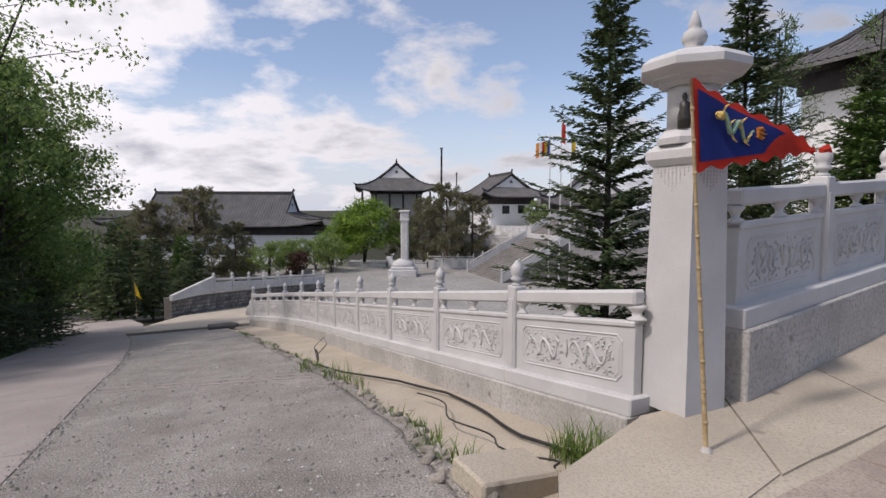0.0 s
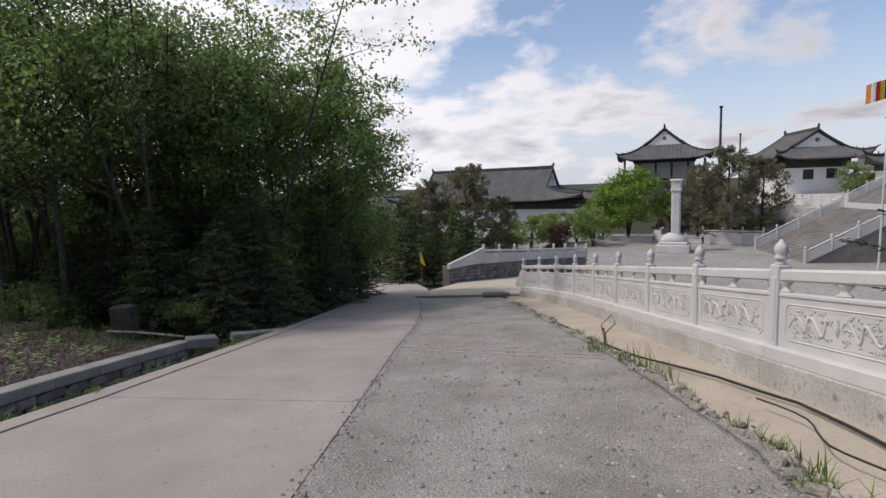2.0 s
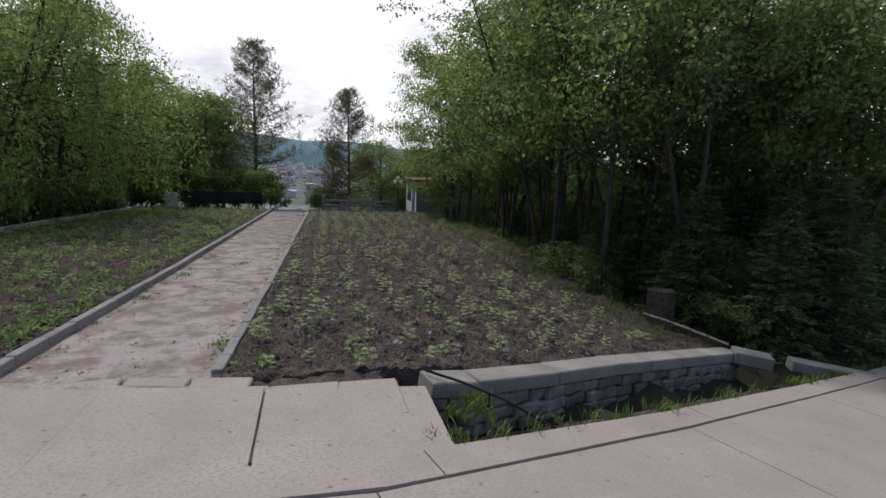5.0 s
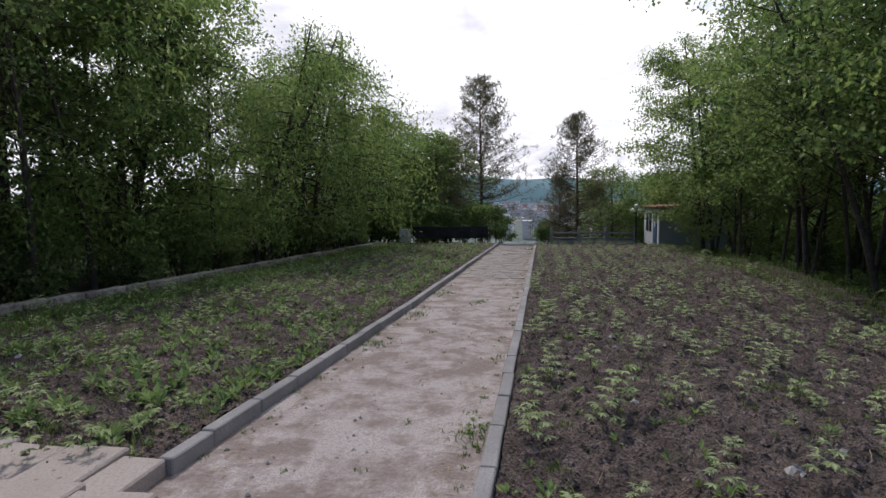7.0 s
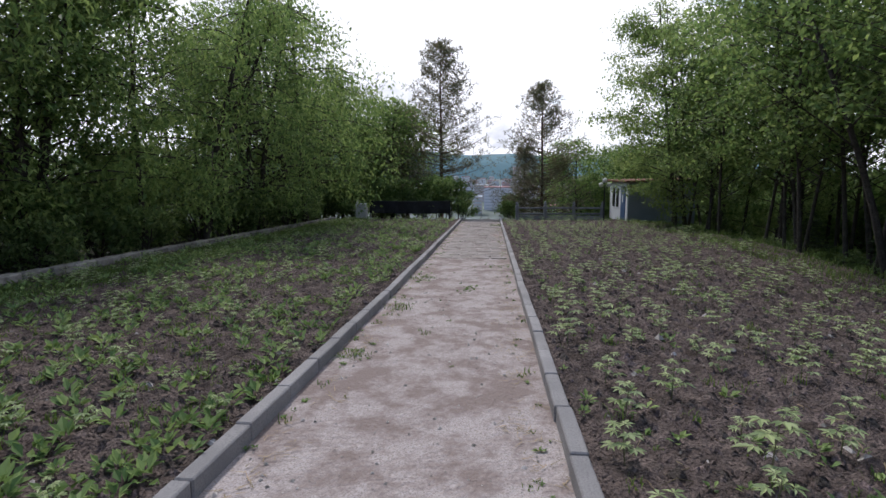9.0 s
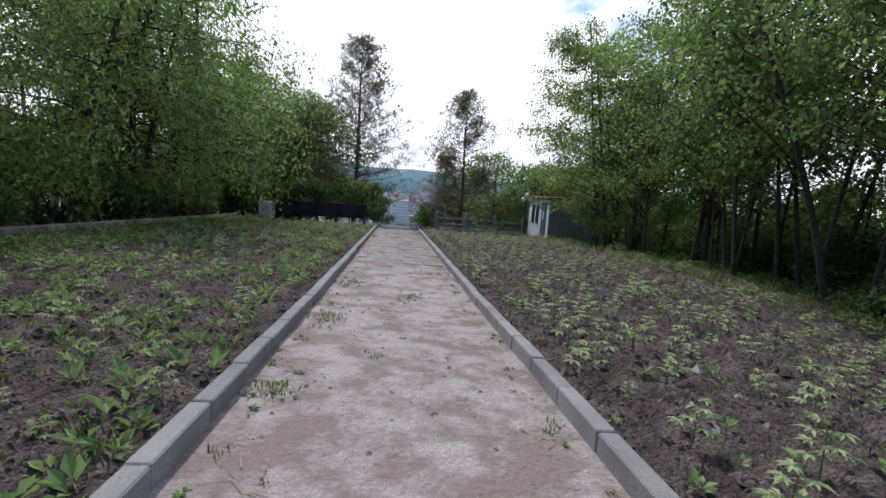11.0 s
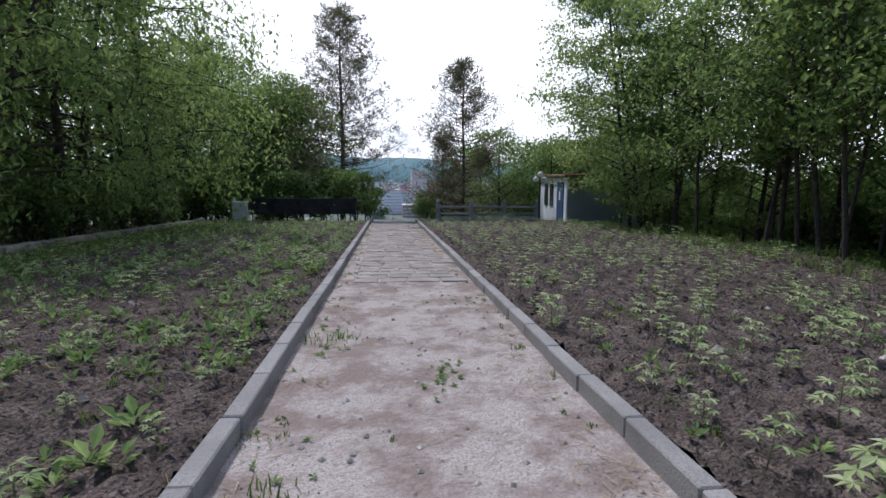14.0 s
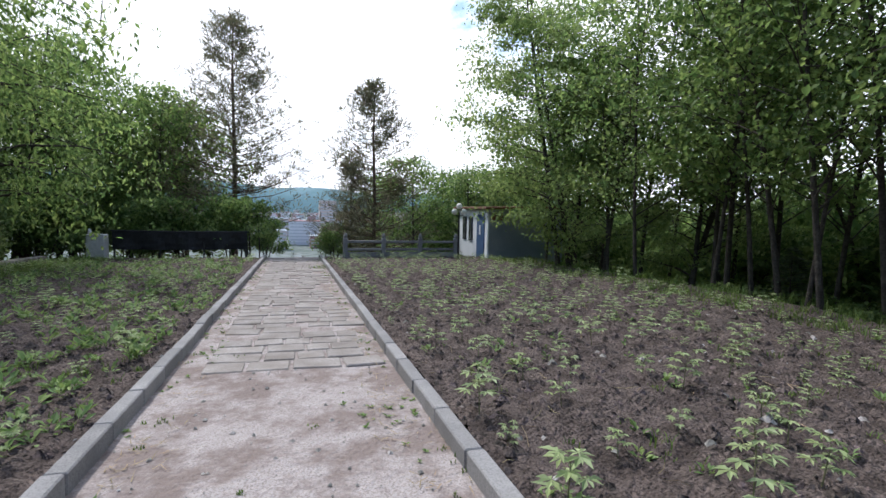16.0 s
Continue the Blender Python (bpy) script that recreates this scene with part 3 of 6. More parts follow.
# ---- the carved balustrades ----
def relief(length, height, n=1.0):
    """Two coiling dragons in low relief on a panel, in u, z."""
    g = Mesh()
    for side in (-1, 1):
        pts, rad = [], []
        for i in range(44):
            a = i / 43
            u = length / 2 + side * length * (0.06 + 0.40 * a) + 0.03 * math.cos(a * 13)
            z = height * (0.50 + 0.27 * math.sin(a * 15.5 + 0.6 + side * 0.3) * (1 - 0.25 * a))
            pts.append((u, 0.002, z))
            rad.append(0.005 + 0.012 * math.sin(math.pi * min(1, a * 0.9 + 0.12)))
        g.tube(pts, rad, 5)
        for i in range(0, 44, 3):  # fins and claws along the body
            x, w, z = pts[i]
            d = 1 if i % 2 else -1
            g.tube([(x, w, z), (x + 0.022 * side, w, z + 0.034 * d), (x + 0.052 * side, w, z + 0.03 * d)], [0.008, 0.007, 0.002], 4)
        for i in range(84):
            u = length / 2 + side * length * (0.05 + 0.42 * rng.random())
            z = height * (0.06 + 0.88 * rng.random())
            d = rng.random() * 6.28
            s = rng.uniform(0.6, 1.1)
            arc = [(u + 0.024 * s * math.cos(d + k) * (1 - 0.16 * k), 0.002, z + 0.020 * s * math.sin(d + k) * (1 - 0.16 * k)) for k in range(5)]
            g.tube(arc, [0.003, 0.007, 0.0085, 0.007, 0.003], 4, False)
    g.tube([(length / 2, 0.004, height * (0.3 + 0.1 * k)) for k in range(6)], [0.006, 0.02, 0.035, 0.02, 0.025, 0.005], 6)
    return g


def bent(mesh, a, b, out):
    """Lays a mesh in u (along), w (outwards), z onto the sloping line from a to b."""
    a, b = Vector(a), Vector(b)
    length = Vector((b.x - a.x, b.y - a.y)).length
    d = (b - a) / length
    mesh.v = [tuple(a + d * u + Vector((out[0], out[1], 0)) * w + Vector((0, 0, z))) for u, w, z in mesh.v]
    return mesh


FINIAL = [(0.055, 0), (0.055, 0.02), (0.036, 0.03), (0.036, 0.05), (0.062, 0.06), (0.070, 0.08), (0.048, 0.095), (0.066, 0.13), (0.074, 0.165), (0.066, 0.205), (0.045, 0.235), (0.03, 0.245), (0.024, 0.265), (0.008, 0.28)]


def finial(m, k):
    g = Mesh().lathe(m, [(r * k, z * k) for r, z in FINIAL], 16)
    for i, (x, y, z) in enumerate(g.v):  # petals of the bud
        c = m.translation
        if (i // 16) in (7, 8, 9, 10) and i % 2:
            g.v[i] = (c.x + (x - c.x) * 0.86, c.y + (y - c.y) * 0.86, z)
    return g


def balustrade(label, points, side, k=1.0, first=True, plinth=0.5, carved=True, simple=False):
    """A run of posts, carved panels, rails and vase brackets on a plinth. points: x, y, z of the posts' feet."""
    b = thing("stone_balustrade", points[0], label, "balustrade")
    inv = Matrix.Translation(points[0]).inverted()

    def put(name, mesh, mat, parent=None, lab="", smooth=False):
        mesh.v = [tuple(inv @ Vector(p)) for p in mesh.v]
        return part(name, mesh, mat, parent or b, lab, smooth)

    for i, p in enumerate(points):
        if i == 0 and not first:
            continue
        q = points[min(i + 1, len(points) - 1)] if i + 1 < len(points) else points[i - 1]
        turn = math.degrees(math.atan2(q[1] - p[1], q[0] - p[0]))
        m = pose(p[0], p[1], p[2], 0, 0, turn)
        post = put("post", Mesh().box(m @ pose(0, 0, 0.455 * k), 0.15 * k, 0.15 * k, 0.93 * k, 0.012).box(m @ pose(0, 0.078 * k * side, 0.42 * k), 0.10 * k, 0.012, 0.72 * k, 0.004), STONE)
        put("finial", finial(m @ pose(0, 0, 0.92 * k), k), STONE, post, "lotus-bud finial", True)
    for i in range(len(points) - 1):
        a, c = points[i], points[i + 1]
        length = math.hypot(c[0] - a[0], c[1] - a[1])
        d = ((c[0] - a[0]) / length, (c[1] - a[1]) / length)
        out = (-d[1] * side, d[0] * side)
        h = 0.075 * k
        g = Mesh().box((length / 2, 0, -0.07 * k), length, 0.30 * k, 0.15 * k, 0.012)
        put("base_beam", bent(g, a, c, out), STONE)
        g = Mesh().box((length / 2, 0.02, -0.14 * k - plinth / 2), length, 0.34 * k, plinth, 0.012)
        put("plinth", bent(g, a, c, out), PLINTH, None, "stained cement plinth")
        g = Mesh().box((length / 2, 0, 0.80 * k), length - 2 * h, 0.13 * k, 0.13 * k, 0.02)
        put("handrail", bent(g, a, c, out), STONE)
        span = length - 2 * h
        g = Mesh().box((length / 2, 0, 0.30 * k), span, 0.09 * k, 0.60 * k, 0.006)
        g.box((length / 2, 0, 0.585 * k), span, 0.12 * k, 0.05 * k, 0.012)
        x0, x1, z0, z1 = h + 0.13 * k, length - h - 0.13 * k, 0.10 * k, 0.49 * k
        for w, t in ((0.0, 0.018), (0.03 * k, 0.008)):
            ring = [(x0 + w + 0.05, z0 + w), (x1 - w - 0.05, z0 + w), (x1 - w, z0 + w + 0.05), (x1 - w, z1 - w - 0.05), (x1 - w - 0.05, z1 - w), (x0 + w + 0.05, z1 - w), (x0 + w, z1 - w - 0.05), (x0 + w, z0 + w + 0.05)]
            g.tube([(u, 0.046 * k, z) for u, z in ring + ring[:1]], t * 0.5, 4, False)
        panel = put("panel", bent(g, a, c, out), STONE)
        if carved:
            r = relief(x1 - x0 - 0.08, (z1 - z0) - 0.05)
            r.v = [(u + x0 + 0.04, w + 0.045 * k, z + z0 + 0.025) for u, w, z in r.v]
            put("dragon_relief", bent(r, a, c, out), STONE, panel, "coiling dragons carved in low relief", True)
        vase = [(0.10, 0.0), (0.10, 0.02), (0.045, 0.04), (0.06, 0.075), (0.10, 0.10), (0.11, 0.125)]
        for u in (h + 0.03, length / 2, length - h - 0.03):
            g = Mesh().lathe(Matrix.Translation((u, 0, 0.61 * k)) @ Matrix.Diagonal((1, 0.45, 1, 1)), [(r * k, z * k) for r, z in vase], 10)
            put("bracket", bent(g, a, c, out), STONE, None, "", True)
    return b


lower = [(x, y, z) for (x, y), z in zip(POSTS, POST_Z)]
balustrade("long white granite balustrade with carved dragon panels and lotus finials", [(2.60, 5.51, -0.012)] + lower, 1, 1.0, False, 0.62)
upper = [(3.30 + 1.446 * i, 5.69 + 0.97 * i, 0.68 + 0.10 * i) for i in range(7)]
balustrade("tall white granite balustrade with carved dragon panels above the pavement", upper, -1, 1.12, False, 0.66)
# the scrolled end stone of the long balustrade
g = Mesh()
end = Vector((lower[-1][0], lower[-1][1], lower[-1][2]))
d = Vector((-0.60, 0.80, -0.145))
prof = [(0, 0), (0.95, 0), (0.98, 0.10), (0.90, 0.20), (0.78, 0.22), (0.74, 0.34), (0.62, 0.42), (0.48, 0.42), (0.42, 0.58), (0.28, 0.66), (0.16, 0.66), (0.10, 0.74), (0, 0.76)]
side = Vector((-0.8, -0.6, 0)) * 0.055
lo = [end + d * u + Vector((0, 0, z)) - side for u, z in prof]
hi = [end + d * u + Vector((0, 0, z)) + side for u, z in prof]
n = len(prof)
g.add(lo + hi, [tuple(range(n)), tuple(range(n, 2 * n))[::-1]] + [(i, n + i, n + (i + 1) % n, (i + 1) % n) for i in range(n)])
tagged(part("end_scroll", g, STONE, None), "scrolled drum stone closing the white balustrade", "balustrade end")

# ---- the lantern pillar ----
PX, PY, PZ = 2.90, 5.53, -0.09
pil = thing("lantern_pillar", pose(PX, PY, PZ, 0, 0, 26) @ Matrix.Diagonal((0.70, 0.70, 0.775, 1)), "white granite lantern pillar with octagonal cap and niche statue", "pillar")
g = Mesh()
wb, wt, hgt = 0.315, 0.265, 2.46
g.add([(-wb, -wb, 0), (wb, -wb, 0), (wb, wb, 0), (-wb, wb, 0), (-wt, -wt, hgt), (wt, -wt, hgt), (wt, wt, hgt), (-wt, wt, hgt)], [(3, 2, 1, 0), (4, 5, 6, 7), (0, 1, 5, 4), (1, 2, 6, 5), (2, 3, 7, 6), (3, 0, 4, 7)])
shaft = part("shaft", g, STONE, pil)
g = Mesh()
for s, c in ((0, 1), (1, 0), (2, -1), (3, 1)):
    m = pose(0, 0, 0, 0, 0, 90 * s)
    for i in range(9):
        u = -0.2 + 0.05 * i
        drop = 0.10 + 0.16 * (1 - abs(u) / 0.2)
        for k in range(int(drop / 0.035)):
            p = m @ Vector((u, -wt - 0.004 - 0.0, hgt - 0.03 - 0.035 * k))
            g.box(Matrix.Translation(p) @ m, 0.02, 0.012, 0.022, 0.003)
part("tassel_relief", g, STONE, shaft, "beaded tassels carved under the ledge")
g = Mesh().lathe(Matrix.Identity(4), [(0.40, 2.46), (0.46, 2.52), (0.46, 2.60), (0.37, 2.66)], 4, math.pi / 4)
part("ledge", g, STONE, pil)
g = Mesh().lathe(Matrix.Identity(4), [(0.36, 2.66), (0.37, 2.72), (0.31, 2.78), (0.30, 2.80)], 8, 0.39)
part("lotus_seat", g, STONE, pil)
g = Mesh().lathe(Matrix.Identity(4), [(0.25, 2.80), (0.255, 3.20), (0.24, 3.24)], 20)
part("lantern_drum", g, STONE, pil, "", True)
g = Mesh().lathe(Matrix.Identity(4), [(0.30, 3.22), (0.36, 3.25), (0.37, 3.27), (0.44, 3.285), (0.45, 3.30), (0.55, 3.34), (0.575, 3.36), (0.575, 3.43), (0.49, 3.49), (0.34, 3.54), (0.14, 3.57), (0.11, 3.575)], 8, 0.39)
part("cap", g, STONE, pil, "stepped octagonal cap")
g = Mesh().lathe(Matrix.Identity(4), [(0.11, 3.57), (0.115, 3.60), (0.08, 3.615), (0.12, 3.66), (0.135, 3.70), (0.11, 3.76), (0.06, 3.79), (0.07, 3.81), (0.05, 3.88), (0.02, 3.96)], 14)
part("bud_finial", g, STONE, pil, "", True)
g = Mesh().lathe(pose(-0.235, -0.10, 2.80) , [(0.065, 0), (0.07, 0.10), (0.05, 0.19), (0.055, 0.24), (0.02, 0.265), (0.028, 0.29), (0.03, 0.31), (0.012, 0.34)], 10)
tagged(part("niche_statue", g, BRONZE, None, "", True), "small dark bronze statue standing in the lantern", "statue").matrix_basis = pose(PX, PY, PZ, 0, 0, 26) @ Matrix.Diagonal((0.70, 0.70, 0.775, 1))

# ---- the garden: path, kerbs, tilled beds ----
GX0, GX1 = -37.6, -7.7  # far and near end of the beds
KL, KR = -1.19, 1.0


def path_z(x):
    return kerb_z(x) - 0.13


g = Mesh()
g.grid(44, 420, lambda u, v: (-7.55 - 31.5 * v, KL - 0.05 + (KR - KL + 0.1) * u, path_z(-7.55 - 31.5 * v) + 0.010 * noise.noise((v * 30, u * 2.1, 1)) + 0.007 * noise.noise((v * 100, u * 7, 5))))
path = part("garden_path", g, PATH_DIRT, None, "", True)
tagged(path, "chalky dirt garden path with crumbled cement patches", "path", kind="structure")
# the flat paving stones that show through towards the far end
stones = thing("sunken_paving", (0, 0, 0), "worn flat paving stones sunk in the dirt path", "paving", kind="structure")
x = -20.6
while x > -38.4:
    y = KL + 0.28
    dx = 0.30 + 0.12 * rng.random()
    while y < KR - 0.45:
        w = 0.28 + 0.3 * rng.random()
        if rng.random() < 0.86:
            m = pose(x - dx / 2, y + w / 2, path_z(x) - 0.018 + 0.008 * rng.random(), rng.uniform(-1, 1), rng.uniform(-1, 1) - 1.8, rng.uniform(-5, 5))
            part("paving_stone", Mesh().box(m, dx * 0.9, w * 0.93, 0.05, 0.012), PATH_STONE, stones)
        y += w
    x -= dx

kerbs = thing("path_kerbs", (0, 0, 0), "rows of grey cast kerb stones along the garden path", "kerb", kind="structure")
for side, y0, x0 in ((-1, KL, -8.22), (1, KR, -7.98)):
    x, k = x0, 0
    while x > -38.6:
        length = 0.74 if k else 0.5
        cx = x - length / 2
        slope = math.degrees(math.atan(kerb_z(cx + 0.5) - kerb_z(cx - 0.5)))
        m = pose(cx, y0 + side * 0.06 + rng.uniform(-0.006, 0.006), kerb_z(cx) - 0.14 + rng.uniform(-0.006, 0.006), rng.uniform(-1.2, 1.2), -slope + rng.uniform(-0.3, 0.3), rng.uniform(-0.5, 0.5))
        part("kerb_stone", Mesh().box(m, length - 0.012, 0.12, 0.28, 0.010), KERB, kerbs)
        x -= length
        k += 1


def bed_z(x, y):
    """Clods and furrows of the tilled beds."""
    z = garden_z(x, y) - 0.07
    z += 0.05 * noise.noise((x * 1.1, y * 1.1, 2)) + 0.065 * abs(noise.noise((x * 3.4, y * 3.4, 7))) + 0.085 * abs(noise.noise((x * 8.5, y * 8.5, 4))) + 0.034 * noise.noise((x * 19, y * 19, 8))
    return z


def bed(name, y0, y1, nx, ny, label, x1=GX1):
    g = Mesh()

    def put(u, v):
        y = y0 + (y1 - y0) * v
        near = x1 if y < 2.2 else min(x1, edge_x([(-7.22, 2.2), (-7.46, 3.6), (-8.62, 5.9), (-10.05, 9.3)], y))
        x = near + (GX0 - near) * u ** 1.35
        return x, y, bed_z(x, y) - (0.45 if u == 0 else 0)

    g.grid(nx, ny, put)
    ob = part(name, g, SOIL, None, "", True)
    return tagged(ob, label, "soil", kind="structure")


bed("soil_bed_north", KR + 0.13, 9.2, 420, 190, "dark tilled soil bed planted with leafy rows")
bed("soil_bed_south", -8.4, KL - 0.13, 420, 160, "dark tilled soil bed with weeds and leafy rows", -8.15)

# low stone wall on the south side of the garden
low_wall = thing("low_wall", (0, 0, 0), "low mossy rubble wall along the shaded garden side", "wall", kind="structure")
x = -6.5
while x > -36:
    w = 0.45 + 0.35 * rng.random()
    for r in range(2):
        part("stone", Mesh().box(pose(x - w / 2 + r * 0.1, -8.55 + rng.uniform(-0.02, 0.02), kerb_z(x) - 0.12 + 0.15 * r, 0, 0, rng.uniform(-2, 2)), w * 0.95, 0.28, 0.165, 0.025), RUBBLE, low_wall)
    x -= w

# ---- apron slabs over the ditch, and the steps down to the path ----
bridge = thing("slab_bridge", (0, 0, 0), "cracked pale slabs bridging the ditch to the garden", "paving", kind="structure")
for poly in ([(-5.69, 3.12), (-7.02, 3.14), (-6.70, 1.70), (-5.265, 1.76)], [(-5.26, 1.74), (-6.70, 1.68), (-6.50, 0.55), (-4.98, 0.62)], [(-4.97, 0.605), (-6.49, 0.535), (-6.35, -0.9), (-4.92, -0.8)], [(-4.95, -0.85), (-6.35, -0.95), (-6.4, -2.6), (-4.75, -2.6)]):
    h = rng.uniform(-0.01, 0.01)
    part("slab", Mesh().prism(poly, lambda x, y: road_z(x, y) - 0.2, lambda x, y: road_z(x, y) + 0.005 + h), CONCRETE, bridge)
part("joint_fill", Mesh().prism([(-4.9, -2.55), (-5.62, 3.06), (-6.95, 3.08), (-6.3, -2.55)], lambda x, y: road_z(x, y) - 0.2, lambda x, y: road_z(x, y) - 0.022), PATH_DIRT, bridge, "dirt and crumbs packed in the joints")
part("earth_bank", Mesh().grid(24, 10, lambda u, v: (-6.5 - 1.35 * v, 1.02 + 1.75 * u, -0.83 + (bed_z(-7.8, 1.02 + 1.75 * u) + 0.80) * v + 0.035 * noise.noise((u * 16, v * 8, 5)))), SOIL, bridge, "dark earth bank between the slabs and the bed", True)
steps = thing("garden_steps", (0, 0, 0), "worn paving slab steps down to the garden path", "steps", kind="structure")
for r, (xa, xb, z) in enumerate([(-6.30, -7.02, -0.74), (-7.02, -7.68, -0.90), (-7.69, -8.2, -0.97)]):
    y = -4.2
    while y < 2.4 - 0.3 * r:
        w = 0.48 + 0.16 * rng.random()
        if r == 2 and 0.15 < KL - 0.03 - y < w:
            w = KL - 0.03 - y
        if not (r == 1 and y > 0.9) and not (r == 2 and y + w > KL - 0.02):
            off = 0.14 * rng.random() * (y < -1.5)
            part("paving_slab", Mesh().box(pose((xa + xb) / 2 - off, y + w / 2, z - 0.10 + rng.uniform(-0.02, 0.015), rng.uniform(-2, 2), rng.uniform(-3, 1), rng.uniform(-4, 4)), abs(xb - xa) + 0.02, w - 0.012, 0.2, 0.015), CONCRETE, steps)
        y += w
part("rubble_fill", Mesh().grid(30, 12, lambda u, v: (-6.2 - 2.0 * v, -5.5 + 8.2 * u, -0.83 - 0.30 * v + 0.05 * noise.noise((u * 30, v * 12, 3)))), PATH_DIRT, steps, "crumbled mortar and dirt between the slabs", True)

# ---- the ditch wall along the garden ----
ditch = thing("ditch_wall", (0, 0, 0), "stone-lined roadside ditch with a grey coping", "wall", kind="structure")
WALL = [(-7.24, 3.18), (-7.38, 3.7), (-7.92, 4.85), (-8.48, 5.92), (-9.2, 7.55), (-9.92, 9.28)]
for i in range(len(WALL) - 1):
    a, b = WALL[i], WALL[i + 1]
    length = math.hypot(b[0] - a[0], b[1] - a[1])
    turn = math.degrees(math.atan2(b[1] - a[1], b[0] - a[0]))
    n = max(1, round(length / 0.95))
    for k in range(n):
        u = (k + 0.5) / n
        x, y = a[0] + (b[0] - a[0]) * u, a[1] + (b[1] - a[1]) * u
        tilt = math.degrees(math.atan((road_z(*b) - road_z(*a)) / length))
        part("coping_stone", Mesh().box(pose(x, y, road_z(x, y) - 0.06, 0, -tilt, turn + rng.uniform(-1, 1)), length / n - 0.012, 0.36, 0.17, 0.015), COPING, ditch)
    for r in range(3):
        u = 0.0
        while u < length:
            w = 0.26 + 0.22 * rng.random()
            x, y = a[0] + (b[0] - a[0]) * u / length, a[1] + (b[1] - a[1]) * u / length
            part("stone", Mesh().box(pose(x + 0.02 * rng.random(), y, road_z(x, y) - 0.235 - 0.16 * r, 0, 0, turn + rng.uniform(-5, 5)), w, 0.30, 0.155, 0.03), RUBBLE, ditch)
            u += w
part("end_block", Mesh().box(pose(-9.62, 9.45, road_z(-9.6, 9.45) - 0.03, 0, 6, 62), 0.62, 0.36, 0.22, 0.02), COPING, ditch)
part("end_block", Mesh().box(pose(-9.25, 10.75, road_z(-9.3, 10.75) - 0.06, 0, 6, 64), 1.3, 0.3, 0.2, 0.02), COPING, ditch)
part("ditch_bed", Mesh().grid(4, 40, lambda u, v: (at(EDGE, 3.05 + 3.0 * v)[0] - 1.0 * u, at(EDGE, 3.05 + 3.0 * v)[1], road_z(*at(EDGE, 3.05 + 3.0 * v)) - 0.55 + 0.05 * noise.noise((u * 4, v * 30, 0)))), SOIL, ditch, "muddy bed of the ditch")
# the hose that lies over the near end of the wall
g = Mesh().tube([(-7.3, 3.2, -0.80), (-7.0, 3.5, -0.81), (-6.85, 3.9, -0.95), (-6.85, 4.3, -1.2), (-6.95, 4.6, -1.4)], 0.014, 6)
tagged(part("hose", g, RUBBER, None, "", True), "black hose hanging over the ditch wall", "hose")

# ---- small things by the road ----
g = Mesh()
cable = [(-1.35, 10.9, 0.30), (-1.30, 10.75, 0.05), (-0.6, 9.8, 0.03), (0.35, 8.75, 0.04), (1.05, 7.85, 0.03), (1.45, 6.75, 0.03), (1.72, 6.0, 0.02), (2.0, 5.45, 0.03), (2.25, 5.2, 0.02)]
pts = []
for i in range((len(cable) - 1) * 6 + 1):
    k, u = min(i // 6, len(cable) - 2), (i / 6) - min(i // 6, len(cable) - 2)
    p = [cable[k][c] + (cable[k + 1][c] - cable[k][c]) * u for c in range(3)]
    pts.append((p[0] + 0.03 * math.sin(i * 0.5), p[1], road_z(p[0], p[1]) - 0.08 + p[2]))
g.tube(pts, 0.016, 6)
tagged(part("cable", g, RUBBER, None, "", True), "thick black cable lying along the apron", "cable")
g = Mesh().tube([(p[0] - 0.35 + 0.1 * math.sin(i * 0.7), p[1] - 0.2, road_z(p[0] - 0.35, p[1] - 0.2) + 0.02) for i, p in enumerate(pts[24:])], 0.009, 5)
tagged(part("cable", g, RUBBER, None, "", True), "thin black wire lying beside the gutter", "cable")
g = Mesh().tube([(-1.3, 10.8, road_z(-1.3, 10.8)), (-1.38, 10.9, road_z(-1.3, 10.8) + 0.25), (-1.22, 11.0, road_z(-1.3, 10.8) + 0.42), (-1.15, 10.9, road_z(-1.3, 10.8) + 0.3), (-1.32, 10.75, road_z(-1.3, 10.8) + 0.12)], 0.008, 5)
tagged(part("cable", g, RUBBER, None, "", True), "bent loop of black wire standing beside the gutter", "wire loop")
g = Mesh().box(pose(1.42, 4.92, road_z(1.42, 4.92) + 0.03, 2, 6, 28), 0.62, 0.42, 0.17, 0.02)
tagged(part("concrete_block", g, TAN, None), "broken tan concrete block lying by the gutter", "concrete block")
g = Mesh().box(pose(1.75, 7.1, road_z(1.75, 7.1) - 0.06, 0, 8, 118), 0.85, 0.12, 0.05, 0.01)
tagged(part("stone_offcut", g, PLINTH, None), "narrow grey stone offcut lying on the apron", "stone offcut")
g = Mesh().box(pose(-7.35, 20.8, road_z(-7.35, 20.8) + 0.06, 2, 0, 30), 0.9, 0.5, 0.16, 0.03).box(pose(-7.1, 21.2, road_z(-7.1, 21.2) + 0.05, 0, 0, 50), 0.4, 0.3, 0.14, 0.03)
tagged(part("manhole_slab", g, MORTAR, None), "dark slab over a gutter inlet", "slab")
g = Mesh().box(pose(-11.75, 9.1, -1.62, 2, -3, 20), 0.5, 0.3, 1.0, 0.03)
tagged(part("stone_post", g, BARK, None), "dark weathered block post at the garden corner", "post")
g = Mesh().tube([(-10.0, 9.3, -1.72), (-10.9, 8.9, -1.62), (-11.6, 8.6, -1.58)], [0.025, 0.028, 0.025], 6)
tagged(part("fallen_pole", g, BARK_PALE, None), "weathered pole lying at the garden corner", "pole")


